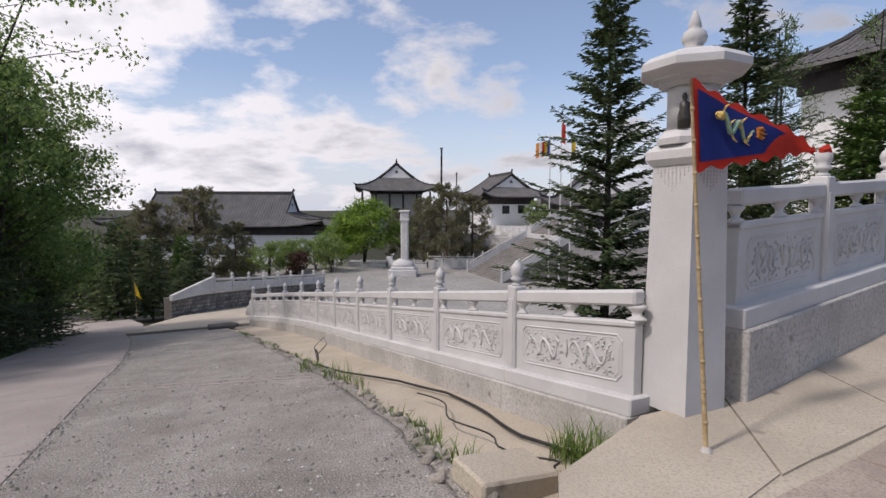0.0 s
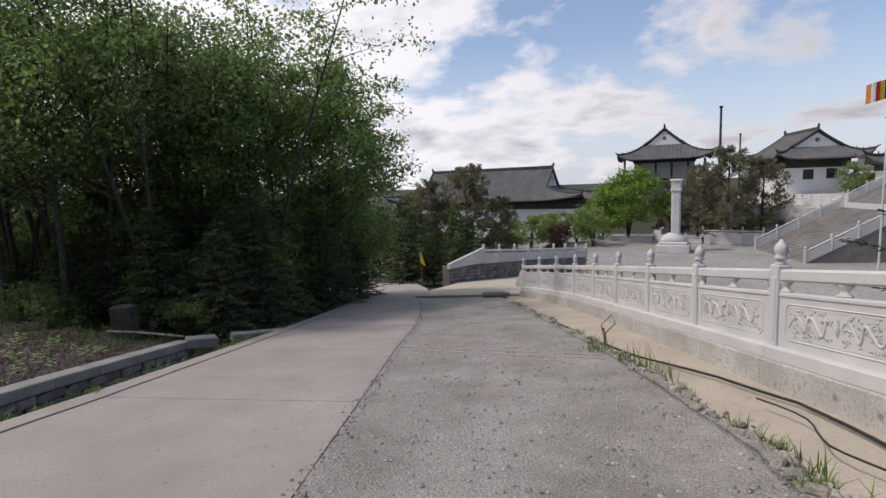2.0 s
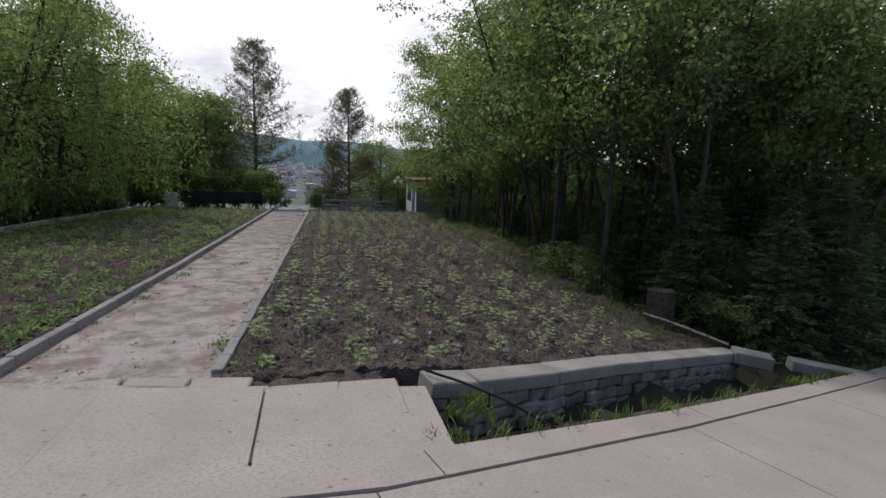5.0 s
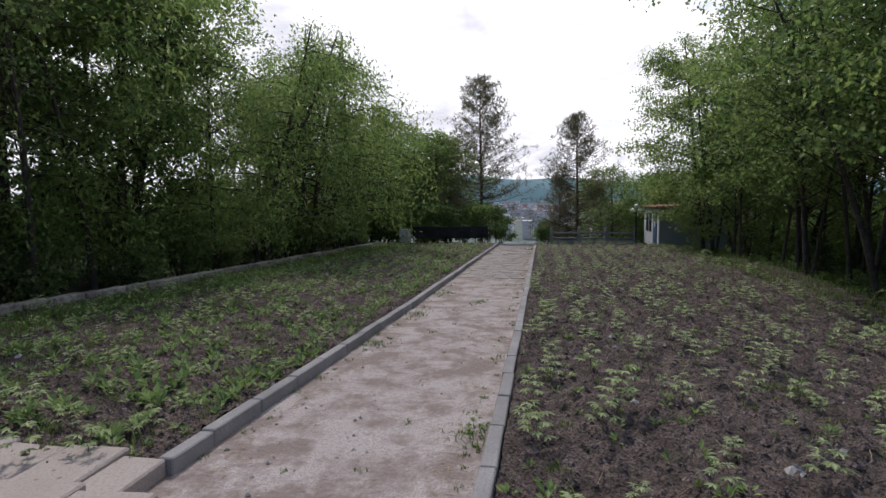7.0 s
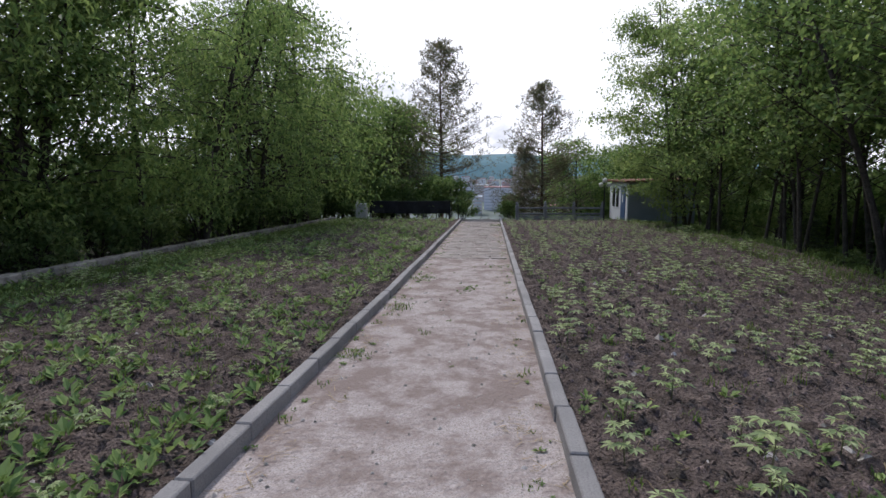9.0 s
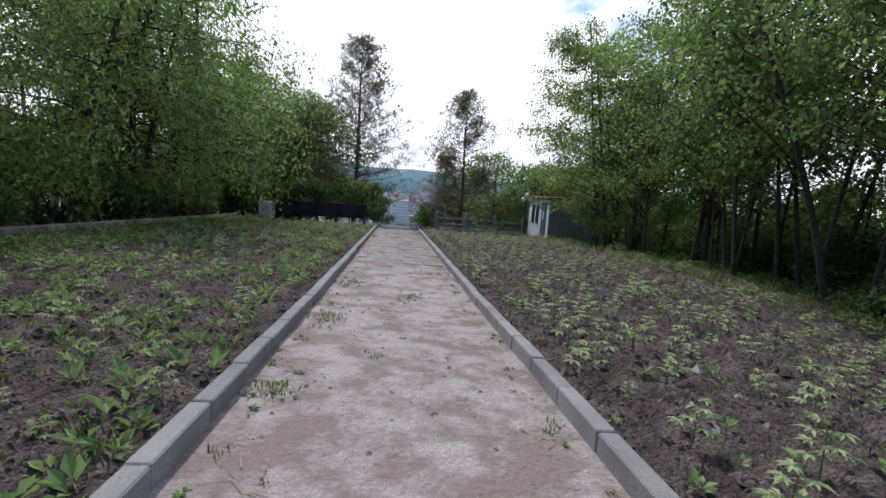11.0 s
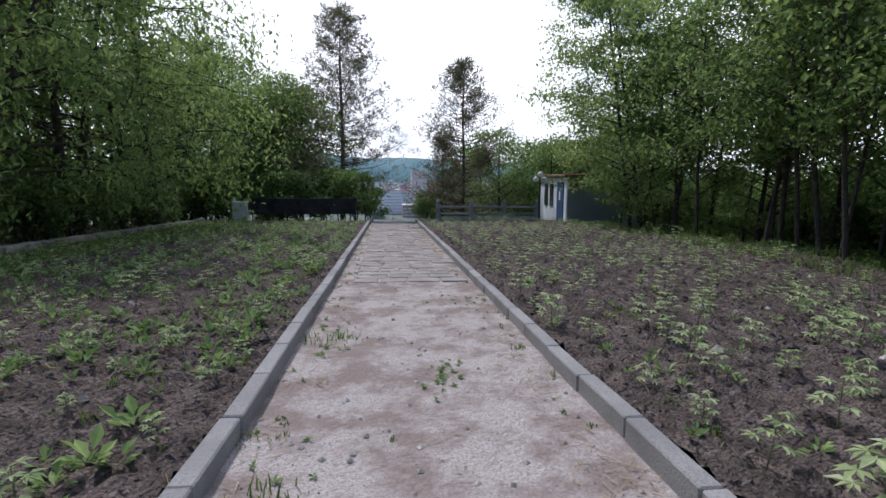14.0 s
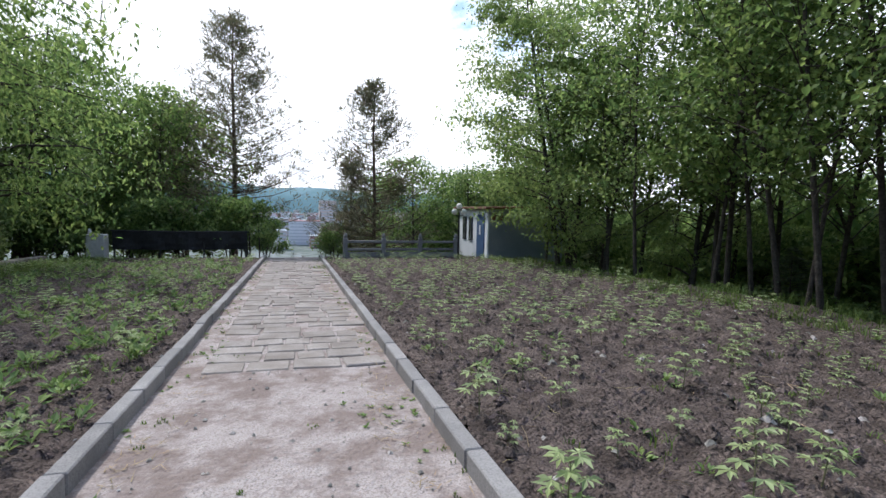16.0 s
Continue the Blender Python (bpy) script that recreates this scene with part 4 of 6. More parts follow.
# ---- flags ----
def cloth(a, b, tip, nx=16, ny=8, wave=0.06, jag=0.0):
    """A flag from the hoist a (top), b (foot) to its fly end tip, rippling."""
    a, b, tip = Vector(a), Vector(b), Vector(tip)
    side = (tip - a).cross(b - a).normalized()

    def put(u, v):
        p = (a.lerp(b, v)).lerp(tip, u)
        if jag and (v < 0.01 or v > 0.99) and 0 < u < 1:
            p += (a - b).normalized() * jag * math.sin(u * 40) * (1 if v < 0.5 else -1)
        return p + side * wave * math.sin(u * 7 + v * 1.5) * u

    return Mesh().grid(nx, ny, put)


bf = thing("pennant_flag", (2.69, 4.70, -0.08), "blue triangular pennant with red border on a bamboo pole", "flag")
pole = Mesh()
top = (-0.165, 0.05, 2.38)
pole.tube([(top[0] * i / 12, top[1] * i / 12, top[2] * i / 12 - 0.02) for i in range(13)], [0.017 - 0.0006 * i for i in range(13)], 8)
for i in range(1, 12):
    pole.lathe(Matrix.Translation((top[0] * i / 12, top[1] * i / 12, top[2] * i / 12)), [(0.017 - 0.0005 * i, -0.012), (0.021 - 0.0006 * i, 0), (0.017 - 0.0005 * i, 0.012)], 8)
part("pole", pole, BAMBOO, bf, "", True)
part("foot_mortar", Mesh().lathe(Matrix.Translation((0, 0, -0.04)), [(0.045, 0), (0.04, 0.05), (0.02, 0.08)], 8), PLINTH, bf)
A, B, T = (-0.165, 0.05, 2.37), (-0.125, 0.04, 1.80), (0.93, 0.42, 1.97)
border = part("border", cloth(A, B, T, 34, 10, 0.05, 0.018), RED, bf, "red cloth border with a jagged edge")
part("tassel", Mesh().tube([(0.92, 0.41, 1.97), (0.98, 0.44, 1.99), (1.03, 0.46, 1.965)], [0.02, 0.03, 0.006], 5), RED, border, "frayed red tip")
ax = Vector((0.93, 0.36, -0.12)).normalized()
nrm = Vector((0.36, -0.93, 0)).normalized()
for side_ in (-0.006, 0.006):
    o = Vector((0.42, -0.9, 0)) * -side_
    field = part("field", cloth(Vector((-0.12, 0.062, 2.31)) + o, Vector((-0.09, 0.052, 1.855)) + o, Vector((0.78, 0.37, 1.985)) + o, 28, 8, 0.045), BLUE, bf, "blue cloth field")
c0 = Vector((0.02, 0.09, 2.13))
coil = [c0 + ax * (0.30 * i / 23) + Vector((0, 0, 0.05 * math.sin(i * 0.62) - 0.0035 * i)) + nrm * 0.03 for i in range(24)]
part("embroidery", Mesh().tube(coil, [0.008 + 0.009 * math.sin(math.pi * min(1, i / 18)) for i in range(24)], 5), TEAL, bf, "green and gold embroidered coil", True)
part("embroidery", Mesh().tube([coil[0] + Vector((-0.025, 0, 0.03)), coil[0] + Vector((0, 0, 0.02)), coil[0] + Vector((0.03, 0.01, 0.0))], [0.012, 0.03, 0.014], 6), GOLD, bf, "gold embroidered head")
for i in range(9):
    p, up_ = coil[2 + i * 2], (-1) ** i
    part("embroidery", Mesh().tube([p, p + Vector((0.015, 0, 0.035 * up_)), p + Vector((0.045, 0.01, 0.055 * up_))], [0.008, 0.008, 0.002], 4), GOLD, bf, "gold embroidered claw")
for i in range(3):
    p = coil[-1] + ax * 0.035 + Vector((0, 0, 0.02 * (i - 1)))
    part("embroidery", Mesh().tube([p, p + ax * 0.04 + Vector((0, 0, 0.012 * (i - 1))), p + ax * (0.07 + 0.02 * (i == 1))], [0.014, 0.013, 0.003], 5), ORANGE, bf, "orange embroidered flame")


def small_flag(x, y, z, h, lean, mat, label, tip):
    f = thing("small_flag", (x, y, z), label, "flag")
    t = Vector((lean[0], lean[1], h))
    part("pole", Mesh().tube([(0, 0, -0.1), t * 0.5, t], 0.012, 6), BAMBOO, f)
    part("cloth", cloth(t, t * 0.62, t * 0.58 + Vector(tip), 10, 6, 0.05), mat, f)


small_flag(-13.1, 16.2, -3.0, 2.9, (0.25, 0.1, 0), YELLOW, "faded yellow pennant on a thin pole by the trees", (0.22, -0.1, -0.35))
small_flag(-16.9, 31.6, -4.9, 2.2, (-0.1, 0, 0), YELLOW, "small yellow pennant standing among young spruces", (0.35, 0.1, -0.25))


# ---- trees: a few grown once, then copied ----
def grow(seed, height, spread, bare, n_limbs, n_leaves, leaf, droop=0.0, lean=(0, 0), thick=0.1, clump=0.75, wide=0.7, stems=1):
    """A broad-leaved tree: bent tapered trunk, forked limbs, leaves in clumps along the twigs. Returns wood and leaves."""
    r = np.random.RandomState(seed)
    wood, foliage = Mesh(), Mesh()
    tips = []
    for s in range(stems):
        off = np.array([r.uniform(-0.25, 0.25), r.uniform(-0.25, 0.25)]) * (stems > 1)
        ln = np.array(lean) + r.uniform(-0.12, 0.12, 2) * (1 + (stems > 1) * 1.2)
        pts, rad = [], []
        for i in range(9):
            a = i / 8
            pts.append((off[0] + ln[0] * height * a ** 1.3 + 0.08 * math.sin(a * 5 + seed), off[1] + ln[1] * height * a ** 1.3 + 0.08 * math.cos(a * 4 + seed * 2), height * 0.93 * a - 0.25))
            rad.append(thick * (1 - 0.86 * a) + 0.006)
        wood.tube(pts, rad, 7)
        tips += [(np.array(pts[j]), 1.0) for j in (6, 7, 7, 8, 8, 8)]
        for k in range(n_limbs // stems):
            a = bare + (0.97 - bare) * (k + r.rand()) / (n_limbs / stems)
            i = min(7, int(a * 8))
            base = np.array(pts[i]) + (np.array(pts[i + 1]) - np.array(pts[i])) * (a * 8 - i)
            turn = r.rand() * 6.283
            fall = 1 - ((a - bare) / (1 - bare + 1e-6) - 0.35) ** 2 * 1.5
            length = spread * max(0.25, fall) * r.uniform(0.7, 1.15)
            rise = 0.55 * (1 - a) + 0.35 - droop * 0.4
            d = np.array([math.cos(turn), math.sin(turn), rise])
            limb = [base + d * length * t + np.array([0, 0, -droop * length * t * t * 0.9]) + r.uniform(-0.08, 0.08, 3) * t for t in (0, 0.3, 0.6, 0.85, 1.0)]
            w = thick * 0.42 * (1 - a * 0.6)
            wood.tube(limb, [w, w * 0.7, w * 0.45, w * 0.25, 0.006], 5)
            for t in (0.45, 0.62, 0.78, 0.9, 1.0):
                j = min(3, int(t * 4))
                tips.append((limb[min(4, int(round(t * 4)))], t))
                if t in (0.62, 0.9):
                    e = limb[min(4, int(round(t * 4)))] + r.uniform(-1, 1, 3) * np.array([0.6, 0.6, 0.35]) * spread * 0.42
                    wood.tube([limb[min(4, int(round(t * 4)))], e], [0.012, 0.004], 4)
                    tips.append((e, 1.0))
    tips_p = np.array([t[0] for t in tips])
    pick = r.randint(0, len(tips_p), n_leaves)
    shell = r.normal(size=(n_leaves, 3))
    shell /= np.linalg.norm(shell, axis=1)[:, None]
    rad = clump * r.rand(n_leaves) ** 0.5 * (0.6 + 0.6 * r.rand(len(tips_p))[pick])
    c = tips_p[pick] + shell * rad[:, None] * np.array([1, 1, 0.62])
    if droop > 0.5:
        c[:, 2] -= r.rand(n_leaves) ** 2 * 1.6 * droop
    nrm = shell * 0.4 + r.normal(size=(n_leaves, 3)) * 0.4 + np.array([-0.25, -0.15, 1.0])
    along = r.normal(size=(n_leaves, 3)) + np.array([0, 0, -0.5 - droop])
    foliage.leaves(c, nrm, along, leaf * r.uniform(0.6, 1.25, n_leaves), wide)
    return wood, foliage


def conifer(seed, height, spread, whorls, per, cards, needle, bare=0.03, droop=0.25, power=0.9, thick=0.09, up=0.0):
    """A spruce or fir: straight trunk, whorled branches bearing flat sprays of needles."""
    r = np.random.RandomState(seed)
    wood, foliage = Mesh(), Mesh()
    wood.tube([(0, 0, -0.3), (0.02, 0, height * 0.5), (0, 0.02, height * 0.97)], [thick, thick * 0.55, 0.008], 7)
    C, N, A, S = [], [], [], []
    for w in range(whorls):
        a = bare + (0.985 - bare) * (w / (whorls - 1))
        z = height * a + r.uniform(-0.5, 0.5) * height / whorls
        reach = spread * (1 - a) ** power * r.uniform(0.85, 1.1) + 0.10
        k = per if a < 0.85 else max(3, per - 2)
        t0 = r.rand() * 6.283
        for b in range(k):
            t = t0 + 6.283 * (b + 0.3 * r.rand()) / k
            ln = reach * r.uniform(0.5, 1.18)
            zoff = r.uniform(-0.6, 0.6) * height / whorls
            dr = droop * r.uniform(0.5, 1.5)
            d = np.array([math.cos(t), math.sin(t), 0])
            rise = up + 0.45 * a
            p = [np.array([0, 0, z + zoff]) + d * ln * q + np.array([0, 0, ln * (rise * q - dr * q * q + 0.12 * q ** 3)]) for q in (0, 0.35, 0.7, 1.0)]
            wood.tube(p, [0.018 * (1.2 - a), 0.012 * (1.2 - a), 0.008, 0.003], 4, False)
            m = max(4, int(cards * (0.35 + ln / spread)))
            for i in range(m):
                q = 0.12 + 0.88 * (i + r.rand()) / m
                j = min(2, int(q * 3))
                c = p[j] + (p[j + 1] - p[j]) * (q * 3 - j)
                sd = r.choice([-1, 1])
                side = np.array([-d[1], d[0], 0]) * sd
                C.append(c + r.normal(size=3) * 0.02)
                A.append(d * 0.75 + side * r.uniform(0.3, 1.1) + np.array([0, 0, r.uniform(-0.35, 0.2)]))
                N.append(np.array([0, 0, 1]) + r.normal(size=3) * 0.35)
                S.append(needle * r.uniform(0.6, 1.2) * (1.15 - 0.5 * q))
    foliage.leaves(np.array(C), np.array(N), np.array(A), np.array(S), 0.34)
    return wood, foliage


def pine(seed, height, spread, bare, n, cards, size, thick=0.12, cone=0.6, inner=0.42, fine=0.28):
    """A pine with an open crown of upturned tufted branches."""
    r = np.random.RandomState(seed)
    wood, foliage = Mesh(), Mesh()
    wood.tube([(0, 0, -0.3), (0.05, 0.03, height * 0.4), (0.0, -0.05, height * 0.75), (0.02, 0, height * 0.98)], [thick, thick * 0.7, thick * 0.4, 0.01], 8)
    C, N, A, S = [], [], [], []
    for k in range(n):
        a = bare + (0.98 - bare) * (k + r.rand()) / n
        t = r.rand() * 6.283
        ln = spread * (1.08 - a) ** cone * r.uniform(0.5, 1.1)
        d = np.array([math.cos(t), math.sin(t), 0.25 + 0.3 * a])
        p = [np.array([0, 0, height * a]) + d * ln * q + np.array([0, 0, -0.15 * ln * q * (1 - q) * 2]) for q in (0, 0.4, 0.75, 1.0)]
        wood.tube(p, [0.035 * (1.1 - a), 0.024 * (1.1 - a), 0.012, 0.004], 5, False)
        for f in range(6):
            q = inner + (1 - inner) * (f + r.rand()) / 6
            j = min(2, int(q * 3))
            c0 = p[j] + (p[j + 1] - p[j]) * min(1, q * 3 - j) + r.normal(size=3) * 0.07 * ln * np.array([1, 1, 0.5])
            m = max(3, int(cards / 6))
            v = r.normal(size=(m, 3)) + np.array([0, 0, 0.5]) + d * 0.4
            for i in range(m):
                C.append(c0 + v[i] * 0.05)
                A.append(v[i])
                N.append(r.normal(size=3))
                S.append(size * r.uniform(0.6, 1.2))
    foliage.leaves(np.array(C), np.array(N), np.array(A), np.array(S), fine)
    return wood, foliage


def plant_tree(name, made, bark, leafmat, m, label, group="", tag="tree", crown="crown"):
    t = thing(name, m, label, tag, group)
    part("trunk", made[0], bark, t, "", True)
    part(crown, made[1], leafmat, t)
    return t


def put(x, y, turn=None, k=1.0, dz=0.0, lean=0.0):
    z = land(x, y) + dz
    return Matrix.Translation((x, y, z)) @ pose(0, 0, 0, lean, lean * 0.5, rng.uniform(0, 360) if turn is None else turn) @ Matrix.Diagonal((k, k, k, 1))


def copies(first, places):
    for x, y, k in places:
        m = put(x, y, None, k * rng.uniform(0.92, 1.08))
        c = copy_thing(first, m)
        c.matrix_basis = m
    return first


# the wood between the garden and the road
kinds = []
for i, (seed, h, sp, leafm) in enumerate([(1, 9.6, 2.3, LEAF_DARK), (2, 10.4, 2.5, LEAF_DARK), (3, 8.8, 2.2, LEAF), (4, 9.8, 2.4, LEAF)]):
    kinds.append(plant_tree("maple_tree", grow(seed, h, sp + 0.25, 0.36, 28, 4300, 0.122, 0.05, thick=0.075, clump=0.7, stems=1 + (i % 2)), BARK, leafm, put(-16.0 - 3 * i, 12.0 + i, None), "tall broad-leaved tree with dense dark green crown", "wood beside the garden"))
airy = []
for seed, h, sp, leafm in ((5, 10.6, 2.5, LEAF), (6, 11.4, 2.7, LEAF_SUN)):
    airy.append(plant_tree("maple_tree", grow(seed, h, sp, 0.30, 34, 4200, 0.125, 0.1, thick=0.062, clump=0.66, stems=1), BARK, leafm, put(-24.0 - 4 * len(airy), 11.5 + len(airy)), "tall airy broad-leaved tree with sunlit leaves", "wood beside the garden"))
spots = []
tries = 0
while len(spots) < 32 and tries < 4000:
    tries += 1
    x, y = rng.uniform(-46, -11.5), 9.3 + 8.5 * rng.random() ** 1.2
    if x < -18.5 and y > 14.2:
        continue
    if x > edge_x(EDGE, y) - (3.6 if y < 13.5 else 2.3) or (x < -35.0 and y < 12.5):
        continue
    gap = 1.55 if y < 12 else 2.3
    if all((x - a) ** 2 + (y - b) ** 2 > gap * gap for a, b in spots):
        spots.append((x, y))
for i, (x, y) in enumerate(spots):
    m = put(x, y, None, rng.uniform(0.98, 1.28), 0, rng.uniform(-3, 3))
    copy_thing(airy[i % 2] if x < -22 else kinds[i % 4], m).matrix_basis = m
# slim bare-stemmed trees along the edge of the wood
slim = plant_tree("slim_tree", grow(14, 11.0, 1.7, 0.36, 22, 1900, 0.15, 0.1, thick=0.066, clump=0.55), BARK, LEAF, put(-18.6, 9.9), "slim tree with a bare dark trunk and thin crown", "wood beside the garden")
copies(slim, [(-20.3, 9.6, 1.0), (-21.8, 10.4, 1.05), (-23.1, 9.5, 0.9), (-24.4, 10.1, 1.0), (-25.7, 9.7, 0.95), (-26.6, 10.8, 1.1), (-29.8, 9.8, 0.9), (-31.4, 10.6, 1.0)])
# the bright maple at the corner of the wood, over the road
corner_tree = plant_tree("maple_tree", grow(11, 10.8, 3.2, 0.14, 60, 24000, 0.155, 0.08, thick=0.085, clump=0.82, stems=2), BARK, LEAF, put(-14.1, 18.5, 30, 0.99), "fresh green maple at the corner of the wood", "wood beside the garden")
for x, y, k in ((-16.2, 22.2, 1.0), (-14.6, 15.2, 0.9), (-16.2, 13.0, 0.96)):
    m = put(x, y, None, k)
    copy_thing(corner_tree, m).matrix_basis = m
for x, y, k in ((-8.0, -13.6, 0.95), (-14.0, -13.0, 1.0), (-20.4, -12.6, 1.05)):
    m = put(x, y, None, k)
    tagged(copy_thing(corner_tree, m), "dense green maple on the shaded side of the garden", "tree", "wood on the shaded side").matrix_basis = m
# dark young spruces under the edge of the wood
young = plant_tree("young_spruce", conifer(21, 3.4, 1.35, 22, 8, 20, 0.22, 0.02, 0.3, 0.8, 0.05), BARK, NEEDLE, put(-12.0, 12.2), "dark young spruce at the edge of the wood", "young spruces under the wood")
copies(young, [(-11.0, 12.4, 1.0), (-11.9, 13.2, 1.25), (-12.6, 16.8, 1.2), (-13.2, 18.3, 1.1), (-10.6, 10.9, 0.8), (-14.4, 12.0, 1.35), (-16.0, 11.2, 1.2), (-12.4, 10.4, 1.0), (-13.8, 20.3, 1.0), (-15.2, 22.6, 1.1), (-11.3, 11.2, 0.75), (-12.2, 14.3, 1.0), (-12.9, 15.7, 0.95), (-13.9, 17.2, 0.85), (-13.6, 12.8, 1.1), (-14.2, 10.9, 0.9), (-15.2, 9.6, 0.75), (-16.8, 10.2, 0.8), (-15.0, 13.5, 1.1), (-14.8, 19.0, 0.8), (-18.0, 9.6, 0.6), (-13.0, 10.6, 0.7), (-20.5, 10.6, 0.8), (-24, 10.4, 0.7), (-35.2, 12.3, 0.8), (-33.6, 11.6, 0.9)])
bush = plant_tree("bush", grow(31, 1.9, 0.95, 0.05, 22, 2600, 0.13, 0.1, thick=0.03, clump=0.42, stems=4), BARK, LEAF_DARK, put(-12.4, 11.4), "low dark leafy bush at the edge of the wood", "undergrowth", "bush")
copies(bush, [(-16.2, 9.4, 0.9), (-17.8, 9.9, 1.0), (-19.5, 10.2, 0.8), (-22, 10.6, 0.9), (-25.5, 10.3, 1.0), (-27.5, 10.8, 0.9), (-30, 10.6, 1.1), (-33.2, 10.4, 1.3), (-32.2, 9.6, 1.0), (-34.6, 10.8, 1.2), (-13.7, 16.4, 0.9), (-12.8, 13.2, 1.0), (-15.0, 9.2, 0.7), (-11.2, 10.2, 0.6)]
       + [(-9 - 2.3 * i + rng.uniform(-0.6, 0.6), -10.4 + rng.uniform(-0.7, 0.5), rng.uniform(0.8, 1.4)) for i in range(13)])

# the wood on the south side of the garden
pale = plant_tree("willow_tree", grow(41, 8.8, 3.3, 0.14, 46, 11000, 0.15, 0.54, thick=0.12, clump=0.66, wide=0.42, stems=2), BARK, LEAF_SUN, put(-33.5, -9.4, 60, 1.38), "spreading willow with drooping fresh green twigs", "wood on the shaded side")
spots = [(-33.5, -9.8)]
tries = 0
while len(spots) < 40 and tries < 6000:
    tries += 1
    x, y = rng.uniform(-48, -3), -10.2 - 7 * rng.random() ** 1.2
    if x < -22 and y < -14.5:
        continue
    if x < -36 and y > -11:
        continue
    if all((x - a) ** 2 + (y - b) ** 2 > (2.7 if x < -20 else 2.0) ** 2 for a, b in spots):
        spots.append((x, y))
for i, (x, y) in enumerate(spots[1:]):
    src = pale if x < -16 and y > -13 and i % 4 else kinds[i % 4]
    m = put(x, y, None, rng.uniform(1.08, 1.34), 0, rng.uniform(-3, 3))
    copy_thing(src, m).matrix_basis = m
# the pale tree leaning from the wood over the beds
birch = plant_tree("pale_tree", grow(51, 11.4, 2.5, 0.20, 64, 19000, 0.135, 0.4, (-0.10, -0.13), 0.09, 0.6, 0.5, 2), BARK, LEAF_PALE, put(-32.0, 9.5, 0, 1.2), "thin pale tree with young light leaves", "wood beside the garden")
copies(birch, [(-29.0, 12.0, 0.95), (-33.5, -12.2, 0.9), (-30.5, -13.2, 1.0)])

# far end of the garden: pines and shrubs at the brow
tall_pine = plant_tree("pine_tree", pine(61, 11.9, 5.3, 0.10, 190, 84, 0.26, 0.15, 0.85, 0.2, 0.12), BARK_PINE, NEEDLE_PINE, put(-44.0, -3.0, 0, 1.0, 0.5), "tall dark pine at the brow of the slope", "pines at the brow")
copies(tall_pine, [(-47.5, -6.4, 0.8)])
slim_pine = plant_tree("pine_tree", pine(62, 8.2, 3.4, 0.14, 125, 72, 0.23, 0.10, 0.8, 0.2, 0.12), BARK_PINE, NEEDLE_PINE, put(-41.2, 3.75, 0, 1.2, 0.2), "slender open-crowned pine at the brow of the slope", "pines at the brow")
copies(slim_pine, [(-41.0, 2.6, 0.78)])
brow = plant_tree("broadleaf_tree", grow(73, 9.6, 2.7, 0.12, 44, 6500, 0.19, 0.1, thick=0.12, clump=0.85), BARK, LEAF, put(-44.5, -6.6), "dense dark green tree behind the end of the garden", "trees at the brow")
copies(brow, [(-47.0, -8.6, 1.1), (-42.4, -9.8, 1.05), (-45.5, -11.5, 1.15), (-41.5, -13.2, 1.1), (-49.0, -6.2, 1.1), (-52.0, -9.5, 1.2), (-44.0, 6.4, 0.82), (-46.2, 8.6, 0.95), (-43.4, 9.4, 0.85), (-48.5, 6.2, 0.95), (-44.6, 12.4, 1.0), (-42.2, 14.5, 1.0), (-50.0, 11.0, 1.1), (-41.8, 11.9, 0.85)])
green_bush = plant_tree("bush", grow(71, 2.9, 1.15, 0.05, 24, 3000, 0.15, 0.1, thick=0.03, clump=0.5, stems=4), BARK, LEAF, put(-39.2, -1.75), "bright green bush beside the end of the path", "shrubs at the brow", "bush")
copies(green_bush, [(-40.3 - 0.5 * (i % 3), -13.0 + 1.15 * i, 0.75 + 0.12 * (i % 4)) for i in range(9)] + [(-39.8 - 0.6 * (i % 2), 3.4 + 0.95 * i, 0.55 + 0.1 * (i % 3)) for i in range(5)] + [(-40.2, -2.6, 1.1), (-39.6, 1.75, 0.5), (-39.9, 2.6, 0.62), (-41.5, 1.9, 0.7), (-41.5, -1.3, 0.7)])

thicket = plant_tree("bush", grow(72, 3.4, 1.5, 0.04, 30, 3600, 0.17, 0.1, thick=0.03, clump=0.62, stems=4), BARK, LEAF, put(-30.0, 15.5), "dense leafy thicket inside the wood", "undergrowth", "bush")
copies(thicket, [(-16.4 - 1.55 * i, 15.6 + 1.2 * (i % 3), 1.0) for i in range(3)] + [(-20.0 - 1.6 * i, 15.6 + 1.3 * (i % 3), 1.25 + 0.3 * (i % 3)) for i in range(18)] + [(-17.5 - 2.6 * i, 21.0, 1.45) for i in range(10)] + [(-12.5, 13.4, 0.8), (-13.2, 15.0, 1.0), (-14.2, 16.8, 1.0), (-13.4, 12.0, 0.7)] + [(-13.5 - 1.5 * i + rng.uniform(-0.4, 0.4), 11.6 + rng.uniform(-0.5, 1.3), rng.uniform(0.45, 0.7)) for i in range(8)]
       + [(-5.0 - 2.4 * i, -14.0 - 1.4 * (i % 3), 1.0 + 0.15 * (i % 3)) for i in range(17)] + [(-6.0 - 2.6 * i + rng.uniform(-0.5, 0.5), -11.6 + rng.uniform(-0.4, 0.4), rng.uniform(0.5, 0.8)) for i in range(8)] + [(-41.5 - 1.2 * (i % 2), -18 + 2.2 * i, 1.0) for i in range(6)] + [(-42.6, 8 + 2.0 * i, 1.0) for i in range(4)])

